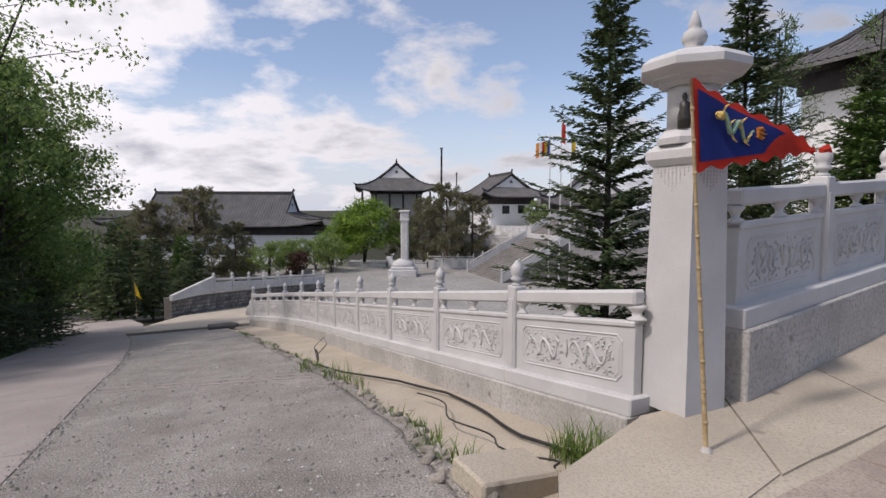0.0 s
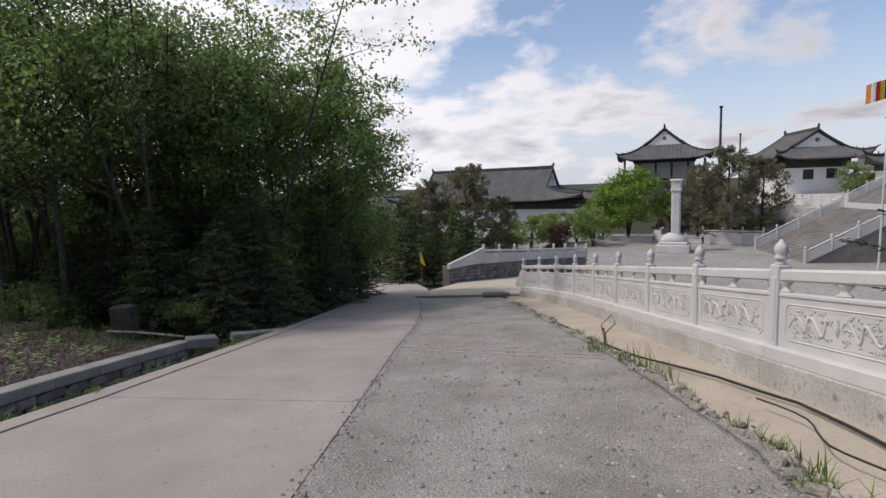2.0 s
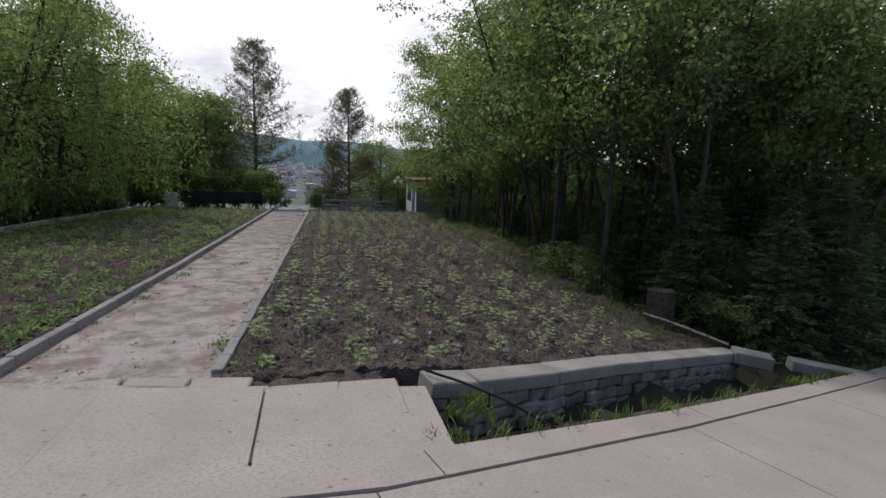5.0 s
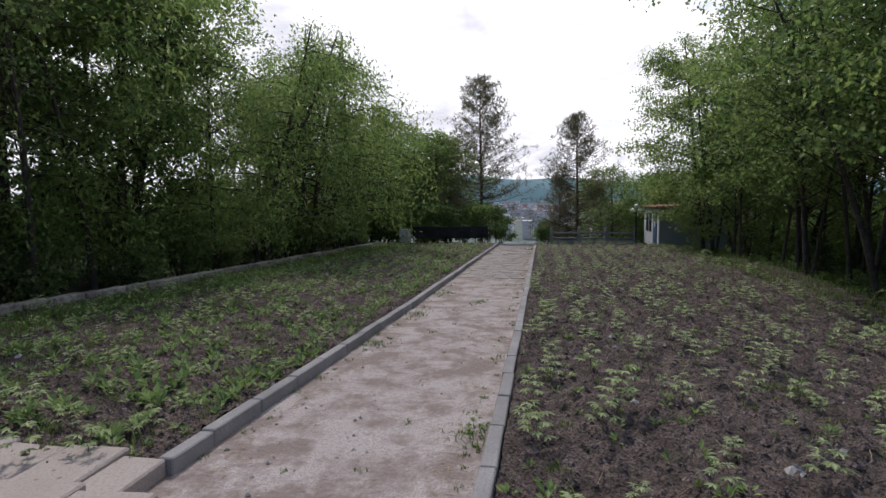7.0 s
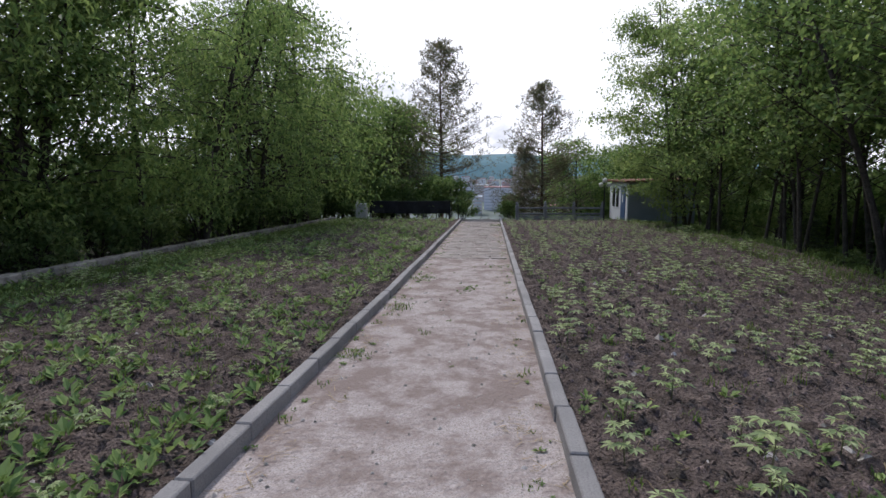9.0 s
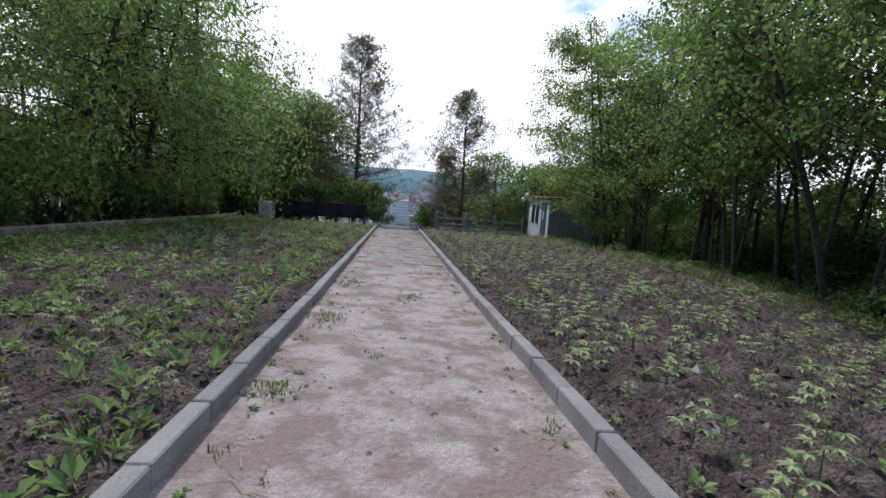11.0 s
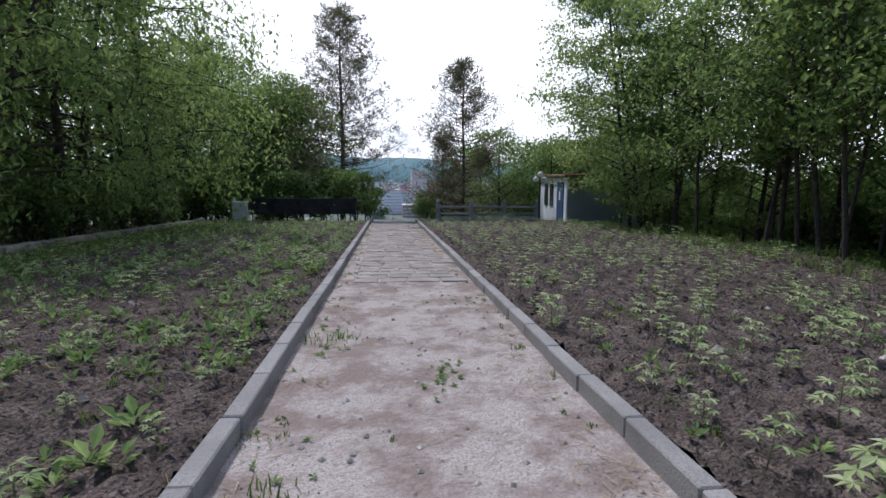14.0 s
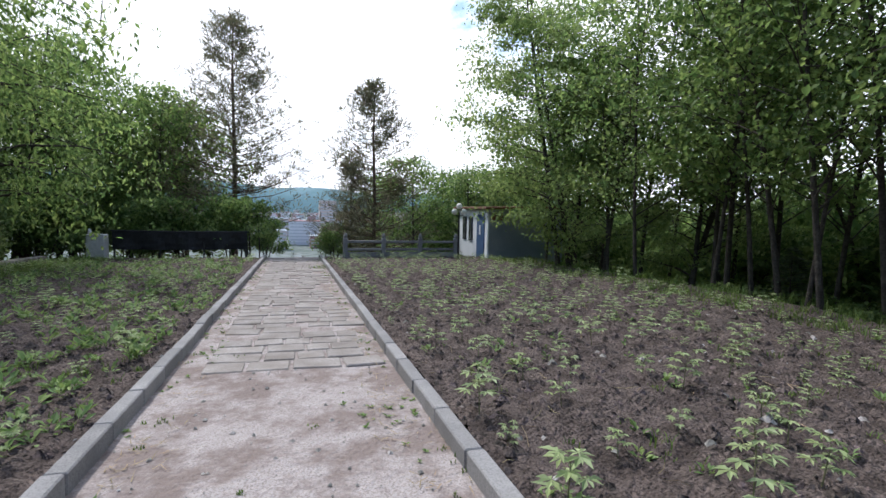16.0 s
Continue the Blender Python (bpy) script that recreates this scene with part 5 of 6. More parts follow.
# trees behind the balustrade and round the temple
spruce = plant_tree("spruce_tree", conifer(81, 8.2, 2.35, 38, 9, 62, 0.20, 0.04, 0.22, 0.8, 0.12, 0.16), BARK, NEEDLE, pose(4.15, 11.6, -2.6, 0, 0, 20), "tall dark spruce behind the white balustrade", "spruces behind the balustrade")
for x, y, z, k in ((8.2, 14.2, -2.2, 1.08), (10.4, 13.2, -2.0, 0.8), (7.0, 11.6, -1.9, 0.62), (12.6, 15.0, -2.0, 0.95)):
    m = pose(x, y, z, 0, 0, rng.uniform(0, 360)) @ Matrix.Diagonal((k, k, k, 1))
    copy_thing(spruce, m).matrix_basis = m
fresh = plant_tree("spruce_tree", conifer(82, 5.2, 2.1, 26, 9, 46, 0.22, 0.04, 0.2, 0.7, 0.08, 0.15), BARK, NEEDLE_TIP, pose(9.3, 11.9, -1.6), "bushy spruce with fresh light green shoots", "spruces behind the balustrade")
m = pose(12.4, 12.9, -1.6, 0, 0, 140) @ Matrix.Diagonal((1.05, 1.05, 1.05, 1))
copy_thing(fresh, m).matrix_basis = m
larch = plant_tree("larch_tree", pine(83, 10.0, 2.0, 0.18, 74, 30, 0.13, 0.09), BARK, NEEDLE_TIP, pose(11.6, 18.5, -2.6), "thin larch with airy branches", "spruces behind the balustrade")
for x, y, k in ((14.6, 18.2, 1.05), (13.4, 21.0, 1.1)):
    m = pose(x, y, -2.6, 0, 0, rng.uniform(0, 360)) @ Matrix.Diagonal((k, k, k, 1))
    copy_thing(larch, m).matrix_basis = m

far_pine = plant_tree("pine_tree", pine(91, 9.6, 4.2, 0.08, 100, 84, 0.40, 0.2), BARK_PINE, NEEDLE_PINE, pose(-26.4, 59, -7.2) @ Matrix.Diagonal((1.15, 1.15, 1.1, 1)), "broad pine with bronze-tinged needles by the hall", "pines round the plaza")
for x, y, z, k in ((-30.5, 57, -7.3, 0.95), (-22.8, 61, -7.2, 0.72), (-34.5, 60, -7.6, 0.8), (1.4, 76, -6.9, 1.2), (5.2, 78, -6.8, 1.05), (-2.0, 79, -6.8, 1.0), (-5.6, 82, -7, 0.85)):
    m = pose(x, y, z, 0, 0, rng.uniform(0, 360)) @ Matrix.Diagonal((k, k, k, 1))
    copy_thing(far_pine, m).matrix_basis = m
low_spruce = plant_tree("young_spruce", conifer(92, 4.6, 1.9, 20, 8, 13, 0.5, 0.02, 0.25, 0.75, 0.08), BARK, NEEDLE, pose(-20.5, 35.5, -5.7), "young dark spruce beside the lane", "young spruces by the lane")
for x, y, k in ((-22.6, 37.2, 1.0), (-18.9, 36.8, 0.8), (-25.0, 38.5, 1.15), (-21.0, 40.5, 1.1), (-17.6, 38.6, 0.75), (-24.0, 43.0, 1.2), (-19.4, 44.0, 1.0), (-28.5, 40.5, 1.2), (-27, 46, 1.3)):
    m = pose(x, y, -5.9, 0, 0, rng.uniform(0, 360)) @ Matrix.Diagonal((k, k, k, 1))
    copy_thing(low_spruce, m).matrix_basis = m
m = pose(-22.6, 48.5, -6.8) @ Matrix.Diagonal((1.2, 1.2, 1.2, 1))
bright = plant_tree("young_spruce", conifer(93, 4.9, 1.6, 20, 8, 12, 0.5, 0.02, 0.2, 0.75, 0.08), BARK, NEEDLE_TIP, m, "bright green young fir in front of the hall", "young spruces by the lane")
willow = plant_tree("willow_tree", grow(94, 9.6, 3.6, 0.2, 40, 8500, 0.34, 0.35, thick=0.13, clump=1.1, wide=0.5, stems=3), BARK, LEAF_WILLOW, pose(-11.0, 79, -7.1) @ Matrix.Diagonal((1.4, 1.4, 1.12, 1)), "vivid yellow-green willow behind the stone column", "trees round the plaza")
m = pose(-14.2, 79, -7.1, 0, 0, 90) @ Matrix.Diagonal((0.85, 0.85, 0.85, 1))
copy_thing(willow, m).matrix_basis = m
shrub = plant_tree("shrub", grow(95, 5.0, 2.0, 0.1, 30, 3000, 0.24, 0.1, thick=0.06, clump=0.65, stems=5), BARK, LEAF_PALE, pose(-19.6, 72, -7.2), "pale grey-green shrub on the plaza edge", "shrubs round the plaza", "shrub")
for x, y, k in ((-13.9, 70, 1.1), (-16.6, 74, 0.95), (-18.6, 69, 0.85), (-24.5, 70, 0.8), (-20.8, 66, 1.0), (24.5, 128, 1.6)):
    m = pose(x, y, -7.2 + (3.4 if x > 20 else 0), 0, 0, rng.uniform(0, 360)) @ Matrix.Diagonal((k, k, k, 1))
    copy_thing(shrub, m).matrix_basis = m
plant_tree("shrub", grow(96, 3.6, 1.5, 0.1, 26, 2400, 0.24, 0.1, thick=0.05, clump=0.6, stems=5), BARK, LEAF_RED, pose(-17.6, 66.5, -7.2), "dark red-leaved shrub beside the plaza", "shrubs round the plaza", "shrub")
plant_tree("shrub", grow(97, 2.8, 1.6, 0.05, 24, 2400, 0.22, 0.1, thick=0.04, clump=0.6, stems=5), BARK, LEAF_YELLOW, pose(-22.6, 64, -7.2), "yellow-green shrub in flower", "shrubs round the plaza", "shrub")
for x, y, k in ((-46, 62, 1.5), (-52, 70, 1.6), (-40, 54, 1.4), (-58, 58, 1.5), (-36, 47, 1.2), (-64, 80, 1.7)):
    m = pose(x, y, -8.0, 0, 0, rng.uniform(0, 360)) @ Matrix.Diagonal((k, k, k, 1))
    copy_thing(kinds[int(k * 10) % 4], m).matrix_basis = m


# ---- the temple: halls, plaza, stairs, column ----
def temple_hall(label, x, y, turn, half, depth, z0, eave, gbase, apex, gx, gy, over, wall=None, windows=(), columns=0, band=1.0):
    """A hall with a hip-and-gable roof; its ridge runs along local y. half, depth: half sizes of the body."""
    h = thing("temple_hall", pose(x, y, z0, 0, 0, turn), label, "building", "temple halls")
    e, gb, ap = eave - z0, gbase - z0, apex - z0
    body = part("wall", Mesh().box((0, 0, (e - 0.2) / 2), 2 * half, 2 * depth, e - 0.2, 0.03), wall or WHITEWASH, h)
    part("beam_band", Mesh().box((0, 0, e - band / 2 - 0.05), 2 * half + 0.5, 2 * depth + 0.5, band, 0.05), DARKWOOD, h, "dark timber band under the eaves")
    ex, ey, up = half + over, depth + over, 1.4
    g = Mesh()

    def skirt(u, v, side):
        """v from the eave up to the gable foot; u along the side."""
        s = 2 * u - 1
        if side < 2:
            sx = (1 if side else -1)
            px, py = sx * (ex + (gx - ex) * v), s * (ey + (gy - ey) * v)
        else:
            sy = (1 if side == 3 else -1)
            px, py = s * (ex + (gx - ex) * v), sy * (ey + (gy - ey) * v)
        z = e + (gb - e) * (0.62 * v + 0.38 * v * v) + up * abs(s) ** 6 * (1 - v) ** 2
        return px, py, z

    for side in range(4):
        g.grid(20, 5, lambda u, v: skirt(u, v, side))
        g.grid(20, 1, lambda u, v: tuple(Vector(skirt(u, 0, side)) - Vector((0, 0, 0.25 * v))))
    for sx in (-1, 1):
        g.grid(2, 6, lambda u, v: (sx * gx * (1 - v), (2 * u - 1) * (gy + 0.25), gb + (ap - gb) * (0.8 * v + 0.2 * v * v)))
    roof = part("roof", g, ROOF, h)
    ribs = Mesh()
    step = 0.62
    for sx in (-1, 1):
        n = int(2 * ey / step)
        for i in range(n + 1):
            py = -ey + 2 * ey * i / n
            pts = []
            for q in range(6):
                v = q / 5
                lim = ey + (gy - ey) * v
                if abs(py) > lim:
                    break
                p = skirt((py / lim + 1) / 2, v, 0 if sx < 0 else 1)
                pts.append((p[0], p[1], p[2] + 0.05))
            if len(pts) == 6:
                pts += [(sx * gx * (1 - q / 4), py, gb + (ap - gb) * (0.8 * q / 4 + 0.2 * (q / 4) ** 2) + 0.05) for q in range(1, 5)]
            if len(pts) > 1:
                ribs.tube(pts, 0.11, 4, False)
    for sy in (-1, 1):
        n = int(2 * ex / step)
        for i in range(n + 1):
            px = -ex + 2 * ex * i / n
            pts = []
            for q in range(6):
                v = q / 5
                lim = ex + (gx - ex) * v
                if abs(px) > lim:
                    break
                p = skirt((px / lim + 1) / 2, v, 2 if sy < 0 else 3)
                pts.append((p[0], p[1], p[2] + 0.05))
            if len(pts) > 1:
                ribs.tube(pts, 0.11, 4, False)
    part("tile_ribs", ribs, ROOF, roof)
    g = Mesh()
    g.box((0, 0, ap + 0.25), 0.5, 2 * gy + 0.8, 0.7, 0.08)
    for sy in (-1, 1):
        g.tube([(0, sy * (gy + 0.1), ap + 0.5), (0, sy * (gy + 0.5), ap + 1.0), (0, sy * (gy + 0.2), ap + 1.35)], [0.3, 0.26, 0.06], 6)
        for sx in (-1, 1):
            g.tube([(sx * gx * (1 - q / 4), sy * (gy + 0.2), gb + (ap - gb) * (0.8 * q / 4 + 0.2 * (q / 4) ** 2) + 0.15) for q in range(5)], 0.26, 5)
            cor = [Vector(skirt(0 if sx < 0 else 1, v / 5, 2 if sy < 0 else 3)) + Vector((0, 0, 0.18)) for v in range(5, -1, -1)]
            g.tube(cor + [cor[-1] + Vector((sx * 0.5, sy * 0.5, 0.5))], [0.2] * 6 + [0.05], 5)
            for q in (2, 3, 4):
                g.tube([cor[q], cor[q] + Vector((0, 0, 0.55))], [0.14, 0.04], 5)
    part("ridge", g, ROOF_EDGE, roof, "dark ridge tiles with upturned ends")
    for sy in (-1, 1):
        g = Mesh().add([(-gx * 0.86, sy * gy, gb), (gx * 0.86, sy * gy, gb), (0, sy * gy, ap - 0.5), (-gx * 0.86, sy * (gy - 0.3), gb), (gx * 0.86, sy * (gy - 0.3), gb), (0, sy * (gy - 0.3), ap - 0.5)], [(0, 1, 2), (5, 4, 3), (0, 3, 4, 1), (1, 4, 5, 2), (2, 5, 3, 0)])
        gab = part("gable", g, WHITEWASH, h)
        part("rosette", Mesh().lathe(pose(0, sy * (gy + 0.02), gb + (ap - gb) * 0.42, 90), [(0.02, -0.06), (0.42, -0.06), (0.42, 0.06), (0.2, 0.1), (0.02, 0.1)], 12), ROOF, gab, "grey gable rosette")
    for fx, wx, wz, ww, wh in windows:
        m = pose(wx, -depth - 0.03, wz - z0) if fx == "y" else pose(-half - 0.03, wx, wz - z0, 0, 0, -90)
        win = part("window", Mesh().box(m, ww + 0.3, 0.12, wh + 0.3, 0.02), DARKWOOD, h, "dark framed window")
        for a in (-1, 1):
            for b in (-1, 1):
                part("pane", Mesh().box(m @ pose(a * ww / 4, -0.05, b * wh / 4), ww / 2 - 0.08, 0.06, wh / 2 - 0.08, 0.01), GLASS, win)
    for i in range(columns):
        cx = -half - over * 0.55 + (2 * half + over * 1.1) * i / (columns - 1)
        part("column", Mesh().tube([(cx, -depth - over * 0.55, 0), (cx, -depth - over * 0.55, e - 0.2)], 0.28, 10), DARKWOOD, h)
    return h


temple_hall("long white hall with a grey tiled hip-and-gable roof", -51.0, 126, 90, 7.5, 23.0, -11.8, -2.3, 0.6, 5.0, 5.2, 16.0, 2.4, windows=[("x", v, -7.7, 1.9, 2.0) for v in (-2.5, 2.5, 7.5, 12.5)] , band=2.0)
temple_hall("tall pavilion with dark columns and an upswept grey roof", -12.8, 156, 4, 7.2, 6.0, -8.0, 6.7, 10.3, 14.4, 5.0, 4.8, 4.0, GREYWALL, [("y", 0, 0.5, 2.0, 2.2)], 6, 0.9)
temple_hall("white two-storey hall with a grey upswept roof", 15.6, 139, 16, 5.6, 8.0, -5.0, 4.6, 6.9, 10.2, 4.8, 7.4, 3.0, None, [("y", -1.6, 1.4, 1.6, 1.7), ("y", 2.6, 1.5, 1.6, 1.7), ("y", 2.6, -3.4, 1.6, 1.6), ("y", -1.6, -3.4, 1.6, 1.6)], 0, 1.8)
temple_hall("white hall with pale gable beside the stairs", 27.5, 99, -8, 6.5, 7.0, -3.2, 2.4, 4.2, 8.4, 5.2, 6.4, 2.2, None, [("y", -2.6, -0.6, 1.2, 1.7), ("y", 1.2, -0.6, 1.2, 1.7)], 0, 0.8)
temple_hall("white hall with dark eaves rising behind the spruces", 40.6, 38.0, 20, 9.0, 9.0, -2.0, 12.0, 14.4, 18.6, 7.0, 7.0, 2.6, None, [("y", -5.0, 5.5, 1.6, 2.4), ("y", -1.0, 5.5, 1.6, 2.4)], 0, 1.6)
# a far string of red and white bunting over the long hall's eave, masts on the hill
for x, y, z0, z1, r in ((0.4, 130, -3, 16.2, 0.22), (4.1, 130, -3, 10.2, 0.14)):
    mast = thing("lamp_mast", (x, y, z0), "tall dark mast rising behind the trees", "mast", "masts")
    part("pole", Mesh().tube([(0, 0, 0), (0, 0, z1 - z0)], [r * 1.3, r], 8), IRON, mast)
    part("head", Mesh().box((0, 0, z1 - z0), r * 3.2, r * 3.2, 0.35, 0.05), IRON, mast)

g = Mesh().grid(30, 24, lambda u, v: (-24 + 54 * u, 31 + 56 * v, -6.86 + 0.01 * noise.noise((u * 30, v * 30, 1))))
plaza = part("plaza", g, PAVING, None)
tagged(plaza, "grey paved temple plaza", "plaza", kind="structure")


def far_rail(points, k=1.0, base=0.5, label="white granite balustrade round the plaza", mat=STONE_FAR):
    """A plain far balustrade: wall, posts with buds, handrail. points: x, y, z of the foot."""
    b = thing("far_balustrade", points[0], label, "balustrade", "balustrades round the plaza")
    o = Vector(points[0])
    for p, q in zip(points, points[1:]):
        p, q = Vector(p) - o, Vector(q) - o
        flat_l = math.hypot(q.x - p.x, q.y - p.y)
        n = max(1, round(flat_l / 2.0))
        out = (-(q.y - p.y) / flat_l, (q.x - p.x) / flat_l)
        for i in range(n):
            a, c = p.lerp(q, i / n), p.lerp(q, (i + 1) / n)
            ln = math.hypot(c.x - a.x, c.y - a.y)
            part("panel", bent(Mesh().box((ln / 2, 0, base / 2 + 0.3 * k), ln, 0.16, base + 0.6 * k, 0.02), a, c, out), mat, b)
            part("handrail", bent(Mesh().box((ln / 2, 0, base + 0.80 * k), ln, 0.18, 0.14 * k, 0.03), a, c, out), mat, b)
        for i in range(n + 1):
            a = p.lerp(q, i / n)
            po = part("post", Mesh().box((a.x, a.y, a.z + base / 2 + 0.48 * k), 0.22, 0.22, base + 0.96 * k, 0.02), mat, b)
            part("finial", Mesh().lathe(Matrix.Translation((a.x, a.y, a.z + base + 0.95 * k)), [(0.07, 0), (0.06, 0.05), (0.12, 0.14), (0.12, 0.22), (0.05, 0.32), (0.01, 0.38)], 8), mat, po)
    return b


# the rubble retaining wall with its balustrade, beside the lane
wa, wb_ = Vector((-16.3, 34.3, -5.4)), Vector((-10.9, 53.0, -6.9))
rw = thing("retaining_wall", (0, 0, 0), "rubble stone retaining wall under a white balustrade", "wall", kind="structure")
along_d = (wb_ - wa)
side_n = Vector((along_d.y, -along_d.x, 0)).normalized()
part("core", bent(Mesh().box((9.73, -0.35, 0.35), 19.4, 0.6, 1.7, 0.02), wa, wb_, (side_n.x, side_n.y)), MORTAR, rw)
for r in range(5):
    u = 0.0
    while u < 19.3:
        w = 0.35 + 0.4 * rng.random()
        p = wa.lerp(wb_, min(1, (u + w / 2) / 19.46)) + Vector((0, 0, 0.06 + 0.25 * r - 0.1)) - side_n * 0.06
        part("stone", Mesh().box(pose(*p, rng.uniform(-4, 4), 0, math.degrees(math.atan2(along_d.y, along_d.x))), w * 0.94, 0.14, 0.22, 0.05), RUBBLE, rw)
        u += w
far_rail([(-15.2, 38.0, -4.35), (-10.9, 53.0, -5.85)], 1.0, 0.05, "white balustrade on the rubble retaining wall")
part("end_scroll", Mesh().prism([(-16.35, 34.2), (-16.15, 34.2), (-15.1, 38.0), (-15.3, 38.0)], lambda x, y: -4.35, lambda x, y: -4.05 + 0.2 * (y - 34)), STONE_FAR, rw, "sloping end stone of the balustrade")
far_rail([(-22.0, 79, -7.0), (-7.2, 76.5, -7.0)], 0.9, 0.05)
far_rail([(-1.3, 75.5, -6.9), (5.2, 75.0, -6.9)], 1.0, 0.9, "white balustrade on a low terrace wall")
far_rail([(-7.2, 76.5, -6.9), (-1.3, 75.5, -6.9)], 0.9, 0.1)


def stairs(label, a, b, go, rise, run, n):
    """A flight between the foot ends a and b, climbing towards go."""
    s = thing("stone_stairs", (0, 0, 0), label, "stairs", "temple stairs")
    a, b, go = Vector(a), Vector(b), Vector(go).normalized()
    w = (b - a).length
    mid = (a + b) / 2
    turn = math.degrees(math.atan2(go.y, go.x))
    for i in range(n):
        p = mid + go * (run * (i + 0.5)) + Vector((0, 0, rise * (i + 1) / 2))
        part("step", Mesh().box(pose(p.x, p.y, p.z, 0, 0, turn), run + 0.02, w, rise * (i + 1), 0.02), STEP_STONE, s)
    top = go * run * n + Vector((0, 0, rise * n))
    for e in (a, b):
        far_rail([tuple(e), tuple(e + top)], 1.0, 0.35, "sloping white balustrade beside the temple stairs")
    return mid + top


stairs("broad grey stone stairs between white balustrades", (4.2, 71.0, -6.9), (7.6, 60.5, -6.9), (0.94, 0.30, 0), 0.19, 0.36, 24)
terrace = thing("terrace", (0, 0, 0), "upper stone terrace before the halls", "terrace", kind="structure")
part("terrace_block", Mesh().prism([(12.6, 73.8), (16.0, 63.2), (60, 70), (60, 132), (4, 130), (2, 80)], lambda x, y: -7.5, lambda x, y: -2.45), PLINTH, terrace)
stairs("upper flight of grey stone stairs", (15.5, 88.5, -2.45), (18.6, 79.5, -2.45), (0.94, 0.30, 0), 0.19, 0.36, 12)
far_rail([(12.4, 73.6, -2.5), (9.0, 84, -2.5), (5, 92, -2.5)], 1.0, 0.1)
far_rail([(15.8, 63.5, -2.5), (30, 66.0, -2.5)], 1.0, 0.3)

mon = thing("stone_column", (-4.1, 67.0, -6.9), "white stone memorial column on a carved tortoise base", "monument")
part("plinth", Mesh().box((0, 0, 0.45), 3.5, 3.2, 0.9, 0.08).box((0, 0, 1.05), 3.0, 2.7, 0.34, 0.08), STONE_FAR, mon)
g = Mesh().lathe(Matrix.Translation((0, 0, 1.2)) @ Matrix.Diagonal((1.25, 0.95, 1, 1)), [(1.1, 0), (1.15, 0.25), (0.95, 0.6), (0.6, 0.85), (0.5, 0.95)], 14)
g.tube([(-1.0, 0, 1.4), (-1.5, -0.1, 1.7), (-1.8, -0.15, 2.25), (-2.1, -0.2, 2.3)], [0.42, 0.36, 0.34, 0.2], 8)
g.tube([(-1.5, 0.1, 2.3), (-1.2, 0.1, 2.75), (-1.6, 0, 2.6)], [0.22, 0.16, 0.05], 6)
part("tortoise", g, STONE_FAR, mon, "carved tortoise with raised head", True)
g = Mesh().box((0.2, 0, 4.6), 0.95, 0.95, 5.2, 0.12)
part("shaft", g, STONE_FAR, mon)
g = Mesh().box((0.2, 0, 7.05), 1.15, 1.15, 0.35, 0.06).box((0.2, 0, 7.6), 1.0, 1.0, 0.85, 0.08).box((0.2, 0, 8.12), 1.3, 1.3, 0.3, 0.1)
part("capital", g, STONE_FAR, mon)

for x, h, mats in ((10.75, 15.0, (BLUE, YELLOW, RED, WHITE_CLOTH, ORANGE)), (11.75, 16.6, (RED,)), (12.7, 15.1, (YELLOW,))):
    fp = thing("flagpole", (x, 50.0, -6.9), "pale steel flagpole with a flag flying at its top", "flagpole", "three flagpoles")
    part("pole", Mesh().tube([(0, 0, 0), (0, 0, h)], [0.075, 0.045], 8), STEEL, fp)
    part("truck", Mesh().lathe(Matrix.Translation((0, 0, h)), [(0.03, 0), (0.08, 0.05), (0.08, 0.1), (0.02, 0.16)], 8), STEEL, fp)
    n = len(mats)
    for i, m in enumerate(mats):
        wd, u0 = (1.45, i / n) if n > 1 else (0.4, 0)
        fl = Mesh().grid(4, 6, lambda u, v: ((-1 if n > 1 else 1) * wd * (u0 + u / n) * (0.9 if n > 1 else 1), 0.12 * math.sin((u0 + u / n) * 7), h - 0.25 - 1.35 * v * (1.3 if n == 1 else 1) - 0.35 * (u0 + u / n)))
        part("flag", fl, m, fp)

# ---- the end of the garden ----
shed = thing("garden_shed", (0, 0, 0), "small blue-grey shed with white front and blue door", "shed")
sx0, sx1, sy0, sy1, sz0 = -40.2, -36.0, 7.9, 11.4, -2.1
part("wall", Mesh().box(((sx0 + sx1) / 2, (sy0 + sy1) / 2, sz0 + 1.12), sx1 - sx0, sy1 - sy0, 2.24, 0.02), SHED_GREY, shed)
part("front_cladding", Mesh().box(((sx0 + sx1) / 2, sy0 - 0.02, sz0 + 1.1), sx1 - sx0 - 0.02, 0.06, 2.2, 0.01), SHED_WHITE, shed, "white front cladding")
part("roof", Mesh().box(pose((sx0 + sx1) / 2, (sy0 + sy1) / 2, sz0 + 2.36, 1.5), sx1 - sx0 + 0.5, sy1 - sy0 + 0.5, 0.10, 0.02), RUST, shed, "rust-brown board roof")
door = part("door", Mesh().box((-36.85, sy0 - 0.06, sz0 + 1.02), 0.92, 0.06, 2.0, 0.01), SHED_BLUE, shed, "blue painted door")
part("sign", Mesh().box((-36.85, sy0 - 0.10, sz0 + 1.35), 0.16, 0.02, 0.42, 0.005), SHED_WHITE, door, "pale sign plate")
for wx in (-38.2, -39.1):
    w = part("window", Mesh().box((wx, sy0 - 0.06, sz0 + 1.35), 0.5, 0.06, 1.1, 0.01), IRON, shed)
    part("pane", Mesh().box((wx, sy0 - 0.09, sz0 + 1.35), 0.40, 0.03, 0.98, 0.005), GLASS, w)
part("crate", Mesh().box((-35.96, 8.25, sz0 + 1.95), 0.12, 0.5, 0.30, 0.02), RUST, shed, "rusty box on the wall")

